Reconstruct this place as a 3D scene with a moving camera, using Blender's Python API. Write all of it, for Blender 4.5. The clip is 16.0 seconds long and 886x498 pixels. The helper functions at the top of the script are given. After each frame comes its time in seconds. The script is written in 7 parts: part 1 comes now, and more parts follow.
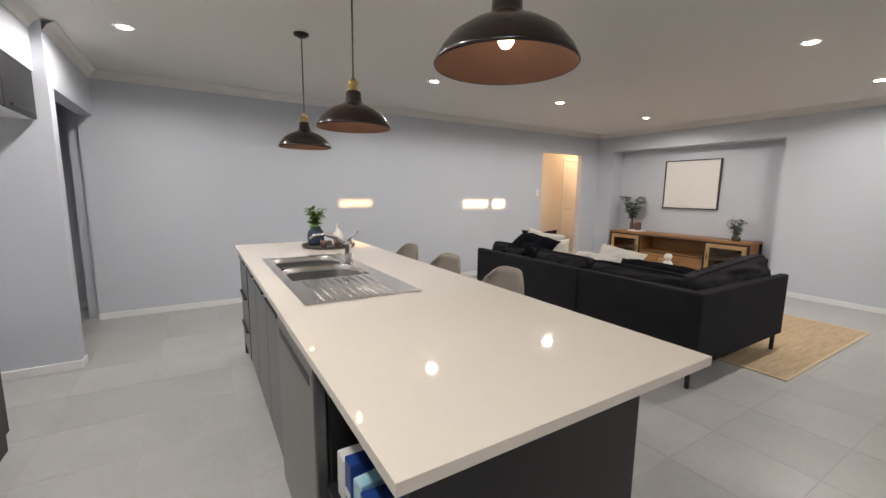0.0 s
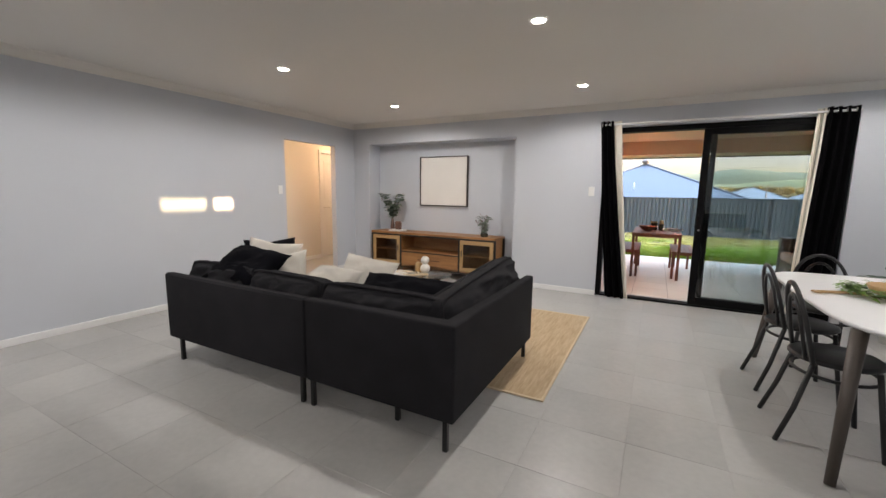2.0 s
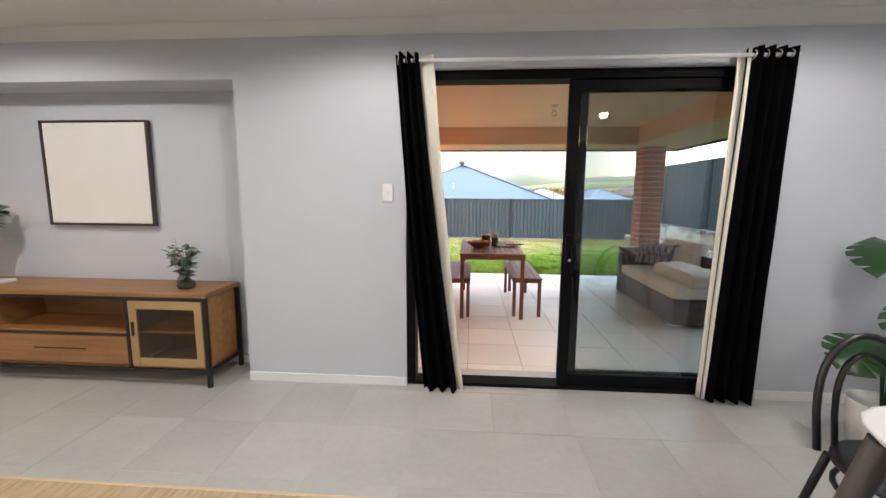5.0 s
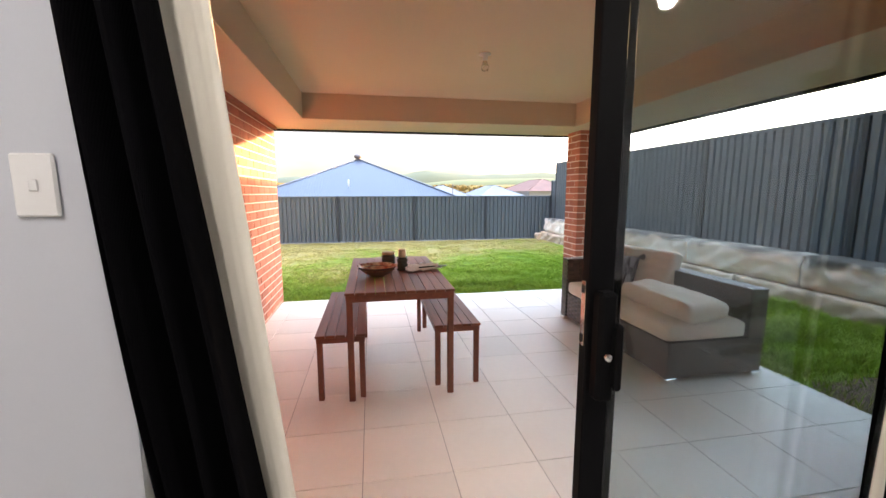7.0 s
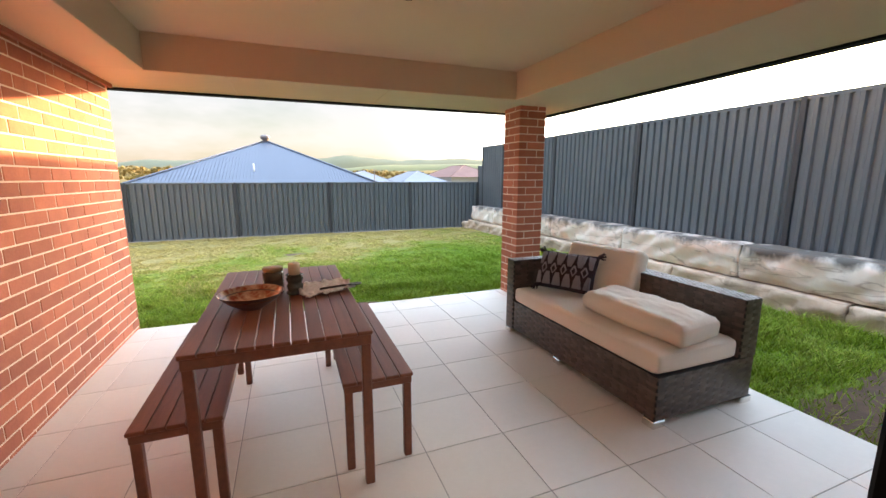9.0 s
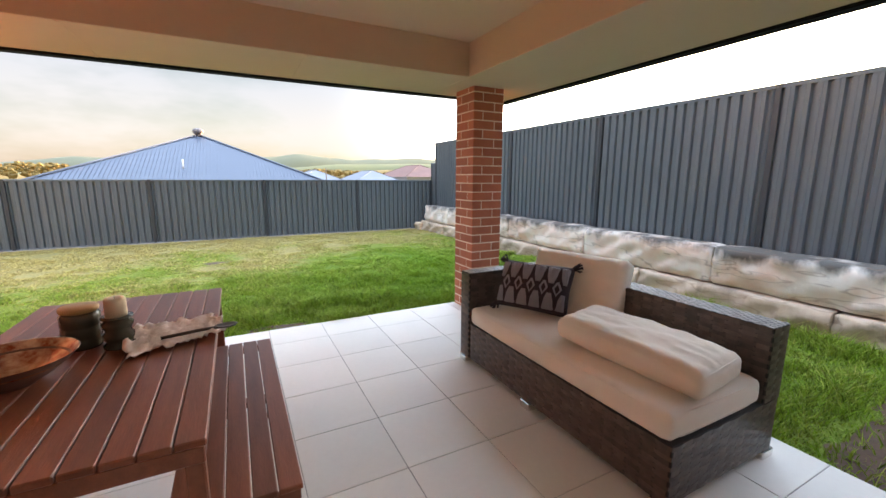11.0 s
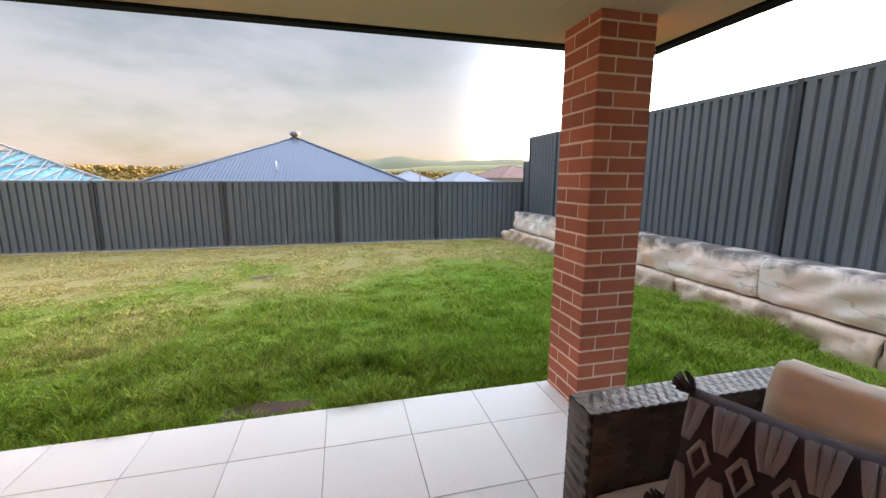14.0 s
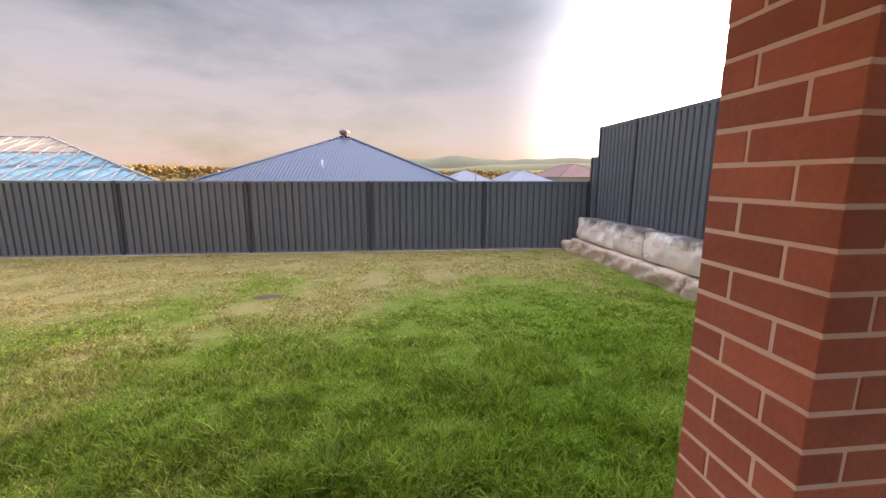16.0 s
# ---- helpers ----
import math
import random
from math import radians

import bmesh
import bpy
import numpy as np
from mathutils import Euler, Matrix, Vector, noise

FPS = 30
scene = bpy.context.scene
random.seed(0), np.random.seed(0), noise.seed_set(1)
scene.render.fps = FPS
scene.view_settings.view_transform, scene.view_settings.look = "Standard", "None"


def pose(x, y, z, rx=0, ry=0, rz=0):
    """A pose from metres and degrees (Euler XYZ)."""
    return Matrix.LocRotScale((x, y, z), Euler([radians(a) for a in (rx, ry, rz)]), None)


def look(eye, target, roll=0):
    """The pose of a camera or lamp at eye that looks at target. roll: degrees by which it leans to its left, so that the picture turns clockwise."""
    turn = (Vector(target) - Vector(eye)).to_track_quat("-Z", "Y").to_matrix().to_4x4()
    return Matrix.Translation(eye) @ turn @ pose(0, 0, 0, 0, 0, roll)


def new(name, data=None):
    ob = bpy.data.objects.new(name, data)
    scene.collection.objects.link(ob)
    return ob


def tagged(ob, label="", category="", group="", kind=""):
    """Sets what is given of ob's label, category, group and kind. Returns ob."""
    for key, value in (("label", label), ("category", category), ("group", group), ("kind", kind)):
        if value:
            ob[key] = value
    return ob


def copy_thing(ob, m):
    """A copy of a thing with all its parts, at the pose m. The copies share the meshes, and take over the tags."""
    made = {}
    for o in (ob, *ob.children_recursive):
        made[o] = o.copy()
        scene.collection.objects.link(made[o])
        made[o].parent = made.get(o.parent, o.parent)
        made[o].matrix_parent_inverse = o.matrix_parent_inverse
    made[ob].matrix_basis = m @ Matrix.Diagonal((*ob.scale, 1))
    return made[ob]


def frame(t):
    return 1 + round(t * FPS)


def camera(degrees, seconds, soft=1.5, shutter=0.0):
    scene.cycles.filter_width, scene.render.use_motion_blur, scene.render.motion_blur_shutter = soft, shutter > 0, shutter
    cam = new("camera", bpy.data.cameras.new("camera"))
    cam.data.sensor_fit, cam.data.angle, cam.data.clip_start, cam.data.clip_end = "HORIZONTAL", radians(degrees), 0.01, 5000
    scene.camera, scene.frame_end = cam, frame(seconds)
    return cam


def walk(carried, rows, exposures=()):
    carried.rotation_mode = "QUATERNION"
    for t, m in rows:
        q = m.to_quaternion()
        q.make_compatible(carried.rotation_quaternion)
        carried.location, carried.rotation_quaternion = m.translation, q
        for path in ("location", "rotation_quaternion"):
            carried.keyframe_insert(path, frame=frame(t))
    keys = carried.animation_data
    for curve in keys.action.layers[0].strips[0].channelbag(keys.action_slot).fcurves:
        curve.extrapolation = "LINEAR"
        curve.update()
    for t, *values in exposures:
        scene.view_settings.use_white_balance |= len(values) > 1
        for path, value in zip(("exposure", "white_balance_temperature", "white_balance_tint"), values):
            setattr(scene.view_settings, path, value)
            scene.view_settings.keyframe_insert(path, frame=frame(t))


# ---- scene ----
cam = camera(95.9, 16.0)
PATH = [
    (0, (0.22, -0.071, 1.344), (-1.468, 0.963, 1.059), 0.7),
    (0.5, (0.06, 0.124, 1.33), (-1.308, 1.555, 1.046), 0.7),
    (1, (-0.035, 0.413, 1.34), (-1.238, 1.985, 1.053), 0.7),
    (1.5, (-0.152, 0.722, 1.314), (-1.212, 2.395, 1.036), 0.8),
    (2, (-0.261, 1.068, 1.335), (-1.186, 2.818, 1.053), 0.8),
    (2.5, (-0.306, 1.494, 1.34), (-1.163, 3.278, 1.056), 0.7),
    (3, (-0.368, 1.95, 1.351), (-1.12, 3.782, 1.072), 0.7),
    (3.5, (-0.434, 2.437, 1.34), (-0.996, 4.336, 1.063), 0.7),
    (4, (-0.442, 2.924, 1.352), (-0.95, 4.84, 1.082), 0.6),
    (4.5, (-0.462, 3.427, 1.355), (-0.778, 5.384, 1.091), 0.5),
    (7, (-0.396, 5.723, 1.355), (-0.046, 7.672, 1.076), -0.1),
    (7.5, (-0.36, 6.056, 1.352), (0.129, 7.972, 1.053), -0.1),
    (8, (-0.3, 6.296, 1.341), (0.196, 8.204, 1.003), -0.0),
    (8.5, (-0.239, 6.48, 1.361), (0.319, 8.369, 1.013), 0.1),
    (9, (-0.164, 6.637, 1.359), (0.546, 8.474, 1.011), 0.0),
    (9.5, (-0.034, 6.786, 1.37), (0.743, 8.594, 1.015), -0.1),
    (10, (0.052, 6.916, 1.341), (0.943, 8.672, 0.99), -0.1),
    (12.5, (0.572, 7.94, 1.292), (1.482, 9.687, 0.946), 0.3),
    (13, (0.705, 8.153, 1.305), (1.466, 9.97, 0.963), 0.1),
    (13.5, (0.879, 8.389, 1.309), (1.423, 10.283, 0.965), 0.3),
    (14, (0.974, 8.673, 1.308), (1.456, 10.584, 0.964), 0.2),
    (14.5, (1.087, 8.963, 1.313), (1.565, 10.874, 0.963), 0.1),
    (15, (1.191, 9.231, 1.321), (1.474, 11.179, 0.968), 0.2),
    (15.5, (1.351, 9.589, 1.302), (1.554, 11.548, 0.953), 0.1),
    (16, (1.441, 9.9, 1.309), (1.65, 11.859, 0.961), 0.1),
]
walk(cam, [(t, look(eye, target, roll)) for t, eye, target, roll in PATH], [
    (0.0, 2.5, 6500, 11), (0.5, 2.32, 6500, 11), (1.0, 2.32, 6500, 11), (2.0, 2.48, 6500, 11), (3.5, 2.65, 6500, 10), (4.5, 2.65, 6500, 10), (7.0, 2.46, 6600, 14), (8.0, 2.18, 6600, 11), (9.0, 2.1, 6700, 11), (10.0, 2.05, 6700, 11), (12.5, 1.95, 6750, 15), (14.0, 1.74, 6900, 15), (15.0, 1.62, 7100, 19), (16.0, 1.52, 7300, 28)])

# ---- world, sun, lamps ----
SUN_WAY = Vector((0.882, 0.460, 0.100)).normalized()
SUN_EL = math.asin(SUN_WAY.z)

world = bpy.data.worlds.new("world")
scene.world = world
world.use_nodes = True
wn, wl = world.node_tree.nodes, world.node_tree.links
wn.clear()
w_out = wn.new("ShaderNodeOutputWorld")
w_bg = wn.new("ShaderNodeBackground")
w_sky = wn.new("ShaderNodeTexSky")
w_sky.sky_type, w_sky.sun_disc = "NISHITA", False
w_sky.sun_elevation, w_sky.sun_rotation = SUN_EL, math.atan2(SUN_WAY.x, SUN_WAY.y)
w_sky.air_density, w_sky.dust_density, w_sky.ozone_density = 1.0, 1.5, 1.2
w_tc = wn.new("ShaderNodeTexCoord")
w_map = wn.new("ShaderNodeMapping")
w_map.inputs["Scale"].default_value = (1.3, 1.3, 4.0)
w_map.inputs["Rotation"].default_value = (0.05, 0.0, 0.5)
w_noise = wn.new("ShaderNodeTexNoise")
w_noise.inputs["Scale"].default_value, w_noise.inputs["Detail"].default_value = 1.5, 5
w_noise.inputs["Roughness"].default_value = 0.60
w_ramp = wn.new("ShaderNodeValToRGB")
w_ramp.color_ramp.elements[0].position, w_ramp.color_ramp.elements[1].position = 0.22, 0.58
w_mix = wn.new("ShaderNodeMixRGB")
w_tint = wn.new("ShaderNodeMixRGB")
w_tint.blend_type = "MIX"
w_tint.inputs["Fac"].default_value = 0.93
w_sep, w_high = wn.new("ShaderNodeSeparateXYZ"), wn.new("ShaderNodeValToRGB")
wl.new(w_tc.outputs["Generated"], w_sep.inputs[0])
wl.new(w_sep.outputs["Z"], w_high.inputs["Fac"])
cr = w_high.color_ramp
cr.elements[0].position, cr.elements[0].color = 0.0, (0.69, 0.57, 0.47, 1)
cr.elements[1].position, cr.elements[1].color = 0.5, (0.33, 0.42, 0.56, 1)
cr.elements.new(0.10).color = (0.63, 0.61, 0.585, 1)
cr.elements.new(0.22).color = (0.51, 0.55, 0.61, 1)
w_cloud = wn.new("ShaderNodeVectorMath")
w_cloud.operation = "SCALE"
w_cloud.inputs["Scale"].default_value = 6.3
wl.new(w_high.outputs["Color"], w_cloud.inputs[0])
wl.new(w_cloud.outputs["Vector"], w_tint.inputs["Color2"])
w_bg.inputs["Strength"].default_value = 0.063
wl.new(w_tc.outputs["Generated"], w_map.inputs["Vector"])
wl.new(w_map.outputs["Vector"], w_noise.inputs["Vector"])
wl.new(w_noise.outputs["Fac"], w_ramp.inputs["Fac"])
wl.new(w_sky.outputs["Color"], w_tint.inputs["Color1"])
wl.new(w_ramp.outputs["Color"], w_mix.inputs["Fac"])
wl.new(w_sky.outputs["Color"], w_mix.inputs["Color1"])
wl.new(w_tint.outputs["Color"], w_mix.inputs["Color2"])
# an overcast sky is brightest overhead and round the sun
w_zen = wn.new("ShaderNodeMapRange")
wl.new(w_sep.outputs["Z"], w_zen.inputs["Value"])
w_zen.interpolation_type = "SMOOTHSTEP"
w_zen.inputs["From Min"].default_value, w_zen.inputs["From Max"].default_value = 0.42, 1.0
w_zen.inputs["To Min"].default_value, w_zen.inputs["To Max"].default_value = 1.0, 9.5
w_dot, w_pow, w_sum = wn.new("ShaderNodeVectorMath"), wn.new("ShaderNodeMapRange"), wn.new("ShaderNodeMath")
w_dot.operation, w_dot.inputs[1].default_value = "DOT_PRODUCT", SUN_WAY
wl.new(w_tc.outputs["Generated"], w_dot.inputs[0])
w_pow.interpolation_type = "SMOOTHSTEP"
w_pow.inputs["From Min"].default_value, w_pow.inputs["From Max"].default_value = 0.50, 1.0
w_pow.inputs["To Min"].default_value, w_pow.inputs["To Max"].default_value = 0.0, 1.0
wl.new(w_dot.outputs["Value"], w_pow.inputs["Value"])
w_sum.operation = "ADD"
wl.new(w_zen.outputs["Result"], w_sum.inputs[0])
w_fall, w_gain = wn.new("ShaderNodeMath"), wn.new("ShaderNodeMath")
w_fall.operation, w_fall.inputs[1].default_value = "POWER", 4.0
w_gain.operation, w_gain.inputs[1].default_value = "MULTIPLY", 19.0
wl.new(w_pow.outputs["Result"], w_fall.inputs[0])
wl.new(w_fall.outputs[0], w_gain.inputs[0])
wl.new(w_gain.outputs[0], w_sum.inputs[1])
w_scale = wn.new("ShaderNodeVectorMath")
w_scale.operation = "SCALE"
wl.new(w_mix.outputs["Color"], w_scale.inputs[0])
wl.new(w_sum.outputs[0], w_scale.inputs["Scale"])
wl.new(w_scale.outputs["Vector"], w_bg.inputs["Color"])
wl.new(w_bg.outputs["Background"], w_out.inputs["Surface"])

sun_data = bpy.data.lights.new("sun", "SUN")
sun_data.energy, sun_data.angle, sun_data.color = 5.8, radians(0.5), (1.0, 0.63, 0.33)
sun = new("sun", sun_data)
sun.matrix_world = look(SUN_WAY * 60, (0, 0, 0))

# the last three are out of view, added to brighten the kitchen end
DOWNLIGHTS = [(-3.48, -0.43), (-3.47, 2.06), (-3.43, 3.83), (-3.42, 5.62), (-1.03, 3.81), (-1.03, 5.58), (1.29, 5.60), (1.29, 3.81), (-1.03, -0.43), (0.9, -0.43), (-2.25, -0.43)]
for x, y in DOWNLIGHTS:
    data = bpy.data.lights.new("downlight_beam", "SPOT")
    data.energy, data.spot_size, data.spot_blend, data.shadow_soft_size, data.color = 8.5, radians(172), 0.35, 0.04, (1.0, 0.95, 0.90)
    new("downlight_beam", data).matrix_world = look((x, y, 2.43), (x, y, 0))
for x, y, z in [(-5.6, 5.3, 2.40), (-5.6, 7.4, 2.40)]:
    data = bpy.data.lights.new("hall_beam", "POINT")
    data.energy, data.shadow_soft_size, data.color = 5.1, 0.08, (1.0, 0.63, 0.36)
    new("hall_beam", data).location = (x, y, z)


# ---- materials ----
def surface(name, c1, c2=None, scale=3.0, rough=0.6, bump=0.0, fine=60.0, metal=0.0, rand=0.0, island=0.0,
            stretch=(1, 1, 1), rough2=None, coat=0.0, spec=0.5, sheen=0.0, contrast=0.25, fine_mix=0.25):
    """Two tones blotched by a coarse and a fine noise, with fine relief."""
    m = bpy.data.materials.new(name)
    m.use_nodes = True
    n, l = m.node_tree.nodes, m.node_tree.links
    b = n["Principled BSDF"]
    c2 = c2 or tuple(v * 0.85 for v in c1)
    tc, mp = n.new("ShaderNodeTexCoord"), n.new("ShaderNodeMapping")
    mp.inputs["Scale"].default_value = stretch
    l.new(tc.outputs["Object"], mp.inputs["Vector"])
    if rand:
        info, add = n.new("ShaderNodeObjectInfo"), n.new("ShaderNodeVectorMath")
        mul = n.new("ShaderNodeMath")
        mul.operation, mul.inputs[1].default_value = "MULTIPLY", 37.0
        l.new(info.outputs["Random"], mul.inputs[0])
        l.new(tc.outputs["Object"], add.inputs[0])
        l.new(mul.outputs[0], add.inputs[1])
        l.new(add.outputs[0], mp.inputs["Vector"])
    big, small = n.new("ShaderNodeTexNoise"), n.new("ShaderNodeTexNoise")
    big.inputs["Scale"].default_value, big.inputs["Detail"].default_value = scale, 5
    small.inputs["Scale"].default_value, small.inputs["Detail"].default_value = fine, 4
    l.new(mp.outputs["Vector"], big.inputs["Vector"])
    l.new(mp.outputs["Vector"], small.inputs["Vector"])
    blend = n.new("ShaderNodeMath")
    blend.operation = "MULTIPLY_ADD"
    blend.inputs[1].default_value = fine_mix
    l.new(small.outputs["Fac"], blend.inputs[0])
    sc = n.new("ShaderNodeMath")
    sc.operation, sc.inputs[1].default_value = "MULTIPLY", 1.0 - fine_mix
    l.new(big.outputs["Fac"], sc.inputs[0])
    l.new(sc.outputs[0], blend.inputs[2])
    ramp = n.new("ShaderNodeValToRGB")
    ramp.color_ramp.elements[0].position, ramp.color_ramp.elements[1].position = 0.5 - contrast, 0.5 + contrast
    ramp.color_ramp.elements[0].color, ramp.color_ramp.elements[1].color = (*c1, 1), (*c2, 1)
    l.new(blend.outputs[0], ramp.inputs["Fac"])
    colour = ramp.outputs["Color"]
    if rand or island:
        hsv, rng = n.new("ShaderNodeHueSaturation"), n.new("ShaderNodeMapRange")
        amount = rand or island
        rng.inputs["To Min"].default_value, rng.inputs["To Max"].default_value = 1 - amount, 1 + amount
        if rand:
            l.new(info.outputs["Random"], rng.inputs["Value"])
        else:
            geo = n.new("ShaderNodeNewGeometry")
            l.new(geo.outputs["Random Per Island"], rng.inputs["Value"])
        l.new(rng.outputs["Result"], hsv.inputs["Value"])
        l.new(colour, hsv.inputs["Color"])
        colour = hsv.outputs["Color"]
    l.new(colour, b.inputs["Base Color"])
    b.inputs["Metallic"].default_value, b.inputs["Roughness"].default_value = metal, rough
    b.inputs["Coat Weight"].default_value, b.inputs["Specular IOR Level"].default_value = coat, spec
    b.inputs["Sheen Weight"].default_value = sheen
    if rough2 is not None:
        rr = n.new("ShaderNodeMapRange")
        rr.inputs["To Min"].default_value, rr.inputs["To Max"].default_value = rough, rough2
        l.new(big.outputs["Fac"], rr.inputs["Value"])
        l.new(rr.outputs["Result"], b.inputs["Roughness"])
    if bump:
        bp = n.new("ShaderNodeBump")
        bp.inputs["Strength"].default_value, bp.inputs["Distance"].default_value = bump, 0.01
        l.new(blend.outputs[0], bp.inputs["Height"])
        l.new(bp.outputs["Normal"], b.inputs["Normal"])
    return m


def weave(name, c1, c2, scale, rough=0.8, bump=0.5, spec=0.22):
    """Fabric or braided cord: crossing waves for thread, noise for wear."""
    m = surface(name, c1, c2, 6.0, rough, 0, 200.0, spec=spec)
    n, l = m.node_tree.nodes, m.node_tree.links
    tc = n.new("ShaderNodeTexCoord")
    w1, w2, mx, bp = n.new("ShaderNodeTexWave"), n.new("ShaderNodeTexWave"), n.new("ShaderNodeMath"), n.new("ShaderNodeBump")
    w1.bands_direction, w2.bands_direction = "X", "Y"
    for w in (w1, w2):
        w.inputs["Scale"].default_value, w.inputs["Distortion"].default_value = scale, 1.2
        l.new(tc.outputs["Object"], w.inputs["Vector"])
    mx.operation = "MULTIPLY"
    l.new(w1.outputs["Fac"], mx.inputs[0])
    l.new(w2.outputs["Fac"], mx.inputs[1])
    bp.inputs["Strength"].default_value, bp.inputs["Distance"].default_value = bump, 0.004
    l.new(mx.outputs[0], bp.inputs["Height"])
    l.new(bp.outputs["Normal"], n["Principled BSDF"].inputs["Normal"])
    return m


def glass(name, colour, rough=0.0):
    m = bpy.data.materials.new(name)
    m.use_nodes = True
    b = m.node_tree.nodes["Principled BSDF"]
    b.inputs["Base Color"].default_value = (*colour, 1)
    b.inputs["Transmission Weight"].default_value, b.inputs["Roughness"].default_value, b.inputs["IOR"].default_value = 1.0, rough, 1.45
    return m


def sheet_glass(name, colour, mirror=0.045):
    """Thin flat glass: clear straight through, with a mirror gloss at grazing angles."""
    m = bpy.data.materials.new(name)
    m.use_nodes = True
    n, l = m.node_tree.nodes, m.node_tree.links
    n.remove(n["Principled BSDF"])
    thru, gloss, mix, fres = n.new("ShaderNodeBsdfTransparent"), n.new("ShaderNodeBsdfGlossy"), n.new("ShaderNodeMixShader"), n.new("ShaderNodeLayerWeight")
    thru.inputs["Color"].default_value = (*[v ** 0.5 for v in colour], 1)
    gloss.inputs["Roughness"].default_value, fres.inputs["Blend"].default_value = 0.0, 0.5
    power, lift = n.new("ShaderNodeMath"), n.new("ShaderNodeMath")
    power.operation, power.inputs[1].default_value = "POWER", 5.0
    lift.operation, lift.inputs[1].default_value, lift.inputs[2].default_value = "MULTIPLY_ADD", 0.90, mirror
    l.new(fres.outputs["Facing"], power.inputs[0])
    l.new(power.outputs[0], lift.inputs[0])
    l.new(lift.outputs[0], mix.inputs[0])
    l.new(thru.outputs[0], mix.inputs[1])
    l.new(gloss.outputs[0], mix.inputs[2])
    l.new(mix.outputs[0], n["Material Output"].inputs["Surface"])
    return m


def emit(name, colour, strength):
    m = bpy.data.materials.new(name)
    m.use_nodes = True
    b = m.node_tree.nodes["Principled BSDF"]
    b.inputs["Base Color"].default_value = (0.8, 0.8, 0.8, 1)
    b.inputs["Emission Color"].default_value, b.inputs["Emission Strength"].default_value = (*colour, 1), strength
    return m


WALL = surface("wall_paint", (0.56, 0.585, 0.635), (0.53, 0.555, 0.605), 0.8, 0.55, 0.05, 180, contrast=0.2)
CEIL = surface("ceiling_paint", (0.72, 0.70, 0.67), (0.69, 0.67, 0.64), 0.7, 0.8, 0.04, 200)
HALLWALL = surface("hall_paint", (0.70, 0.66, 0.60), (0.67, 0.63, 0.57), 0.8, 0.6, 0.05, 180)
WHITE = surface("white_gloss_paint", (0.80, 0.80, 0.80), (0.76, 0.76, 0.76), 2, 0.35, 0.03, 90)
TILE = surface("grey_porcelain_tile", (0.38, 0.38, 0.372), (0.50, 0.495, 0.48), 2.2, 0.26, 0.03, 28, rand=0.05, rough2=0.40, fine_mix=0.35)
GROUT = surface("pale_grout", (0.49, 0.485, 0.475), (0.42, 0.415, 0.41), 9, 0.9, 0.3, 150)
PTILE = surface("patio_tile", (0.70, 0.64, 0.555), (0.77, 0.71, 0.62), 2.4, 0.30, 0.05, 35, rand=0.05, rough2=0.55, fine_mix=0.35)
PGROUT = surface("patio_grout", (0.29, 0.25, 0.215), (0.36, 0.31, 0.27), 9, 0.95, 0.3, 150)
BRICK = surface("red_brick", (0.52, 0.170, 0.091), (0.365, 0.106, 0.060), 7, 0.85, 0.5, 70, rand=0.20, fine_mix=0.4)
BRICKJ = surface("red_brick_far", (0.52, 0.170, 0.091), (0.365, 0.106, 0.060), 7, 0.85, 0.5, 70, island=0.20, fine_mix=0.4)
MORTAR = surface("pale_mortar", (0.84, 0.66, 0.52), (0.76, 0.58, 0.45), 12, 0.95, 0.12, 160)
SOFFIT = surface("cream_soffit_board", (0.60, 0.475, 0.33), (0.56, 0.44, 0.30), 0.9, 0.6, 0.05, 120)
FENCE = surface("slate_grey_steel", (0.116, 0.134, 0.146), (0.096, 0.111, 0.122), 1.2, 0.42, 0.04, 60, rand=0.06, spec=0.5)
FENCEDARK = surface("dark_steel_post", (0.042, 0.047, 0.054), (0.034, 0.038, 0.044), 2, 0.45, 0.04, 60)
STONE = surface("pale_sandstone", (0.76, 0.70, 0.62), (0.72, 0.53, 0.42), 1.6, 0.9, 1.0, 11, rand=0.08, fine_mix=0.3, contrast=0.12)
STONELOW = surface("tan_sandstone", (0.58, 0.46, 0.34), (0.46, 0.33, 0.235), 1.8, 0.95, 0.9, 22, rand=0.14, fine_mix=0.35, contrast=0.16)


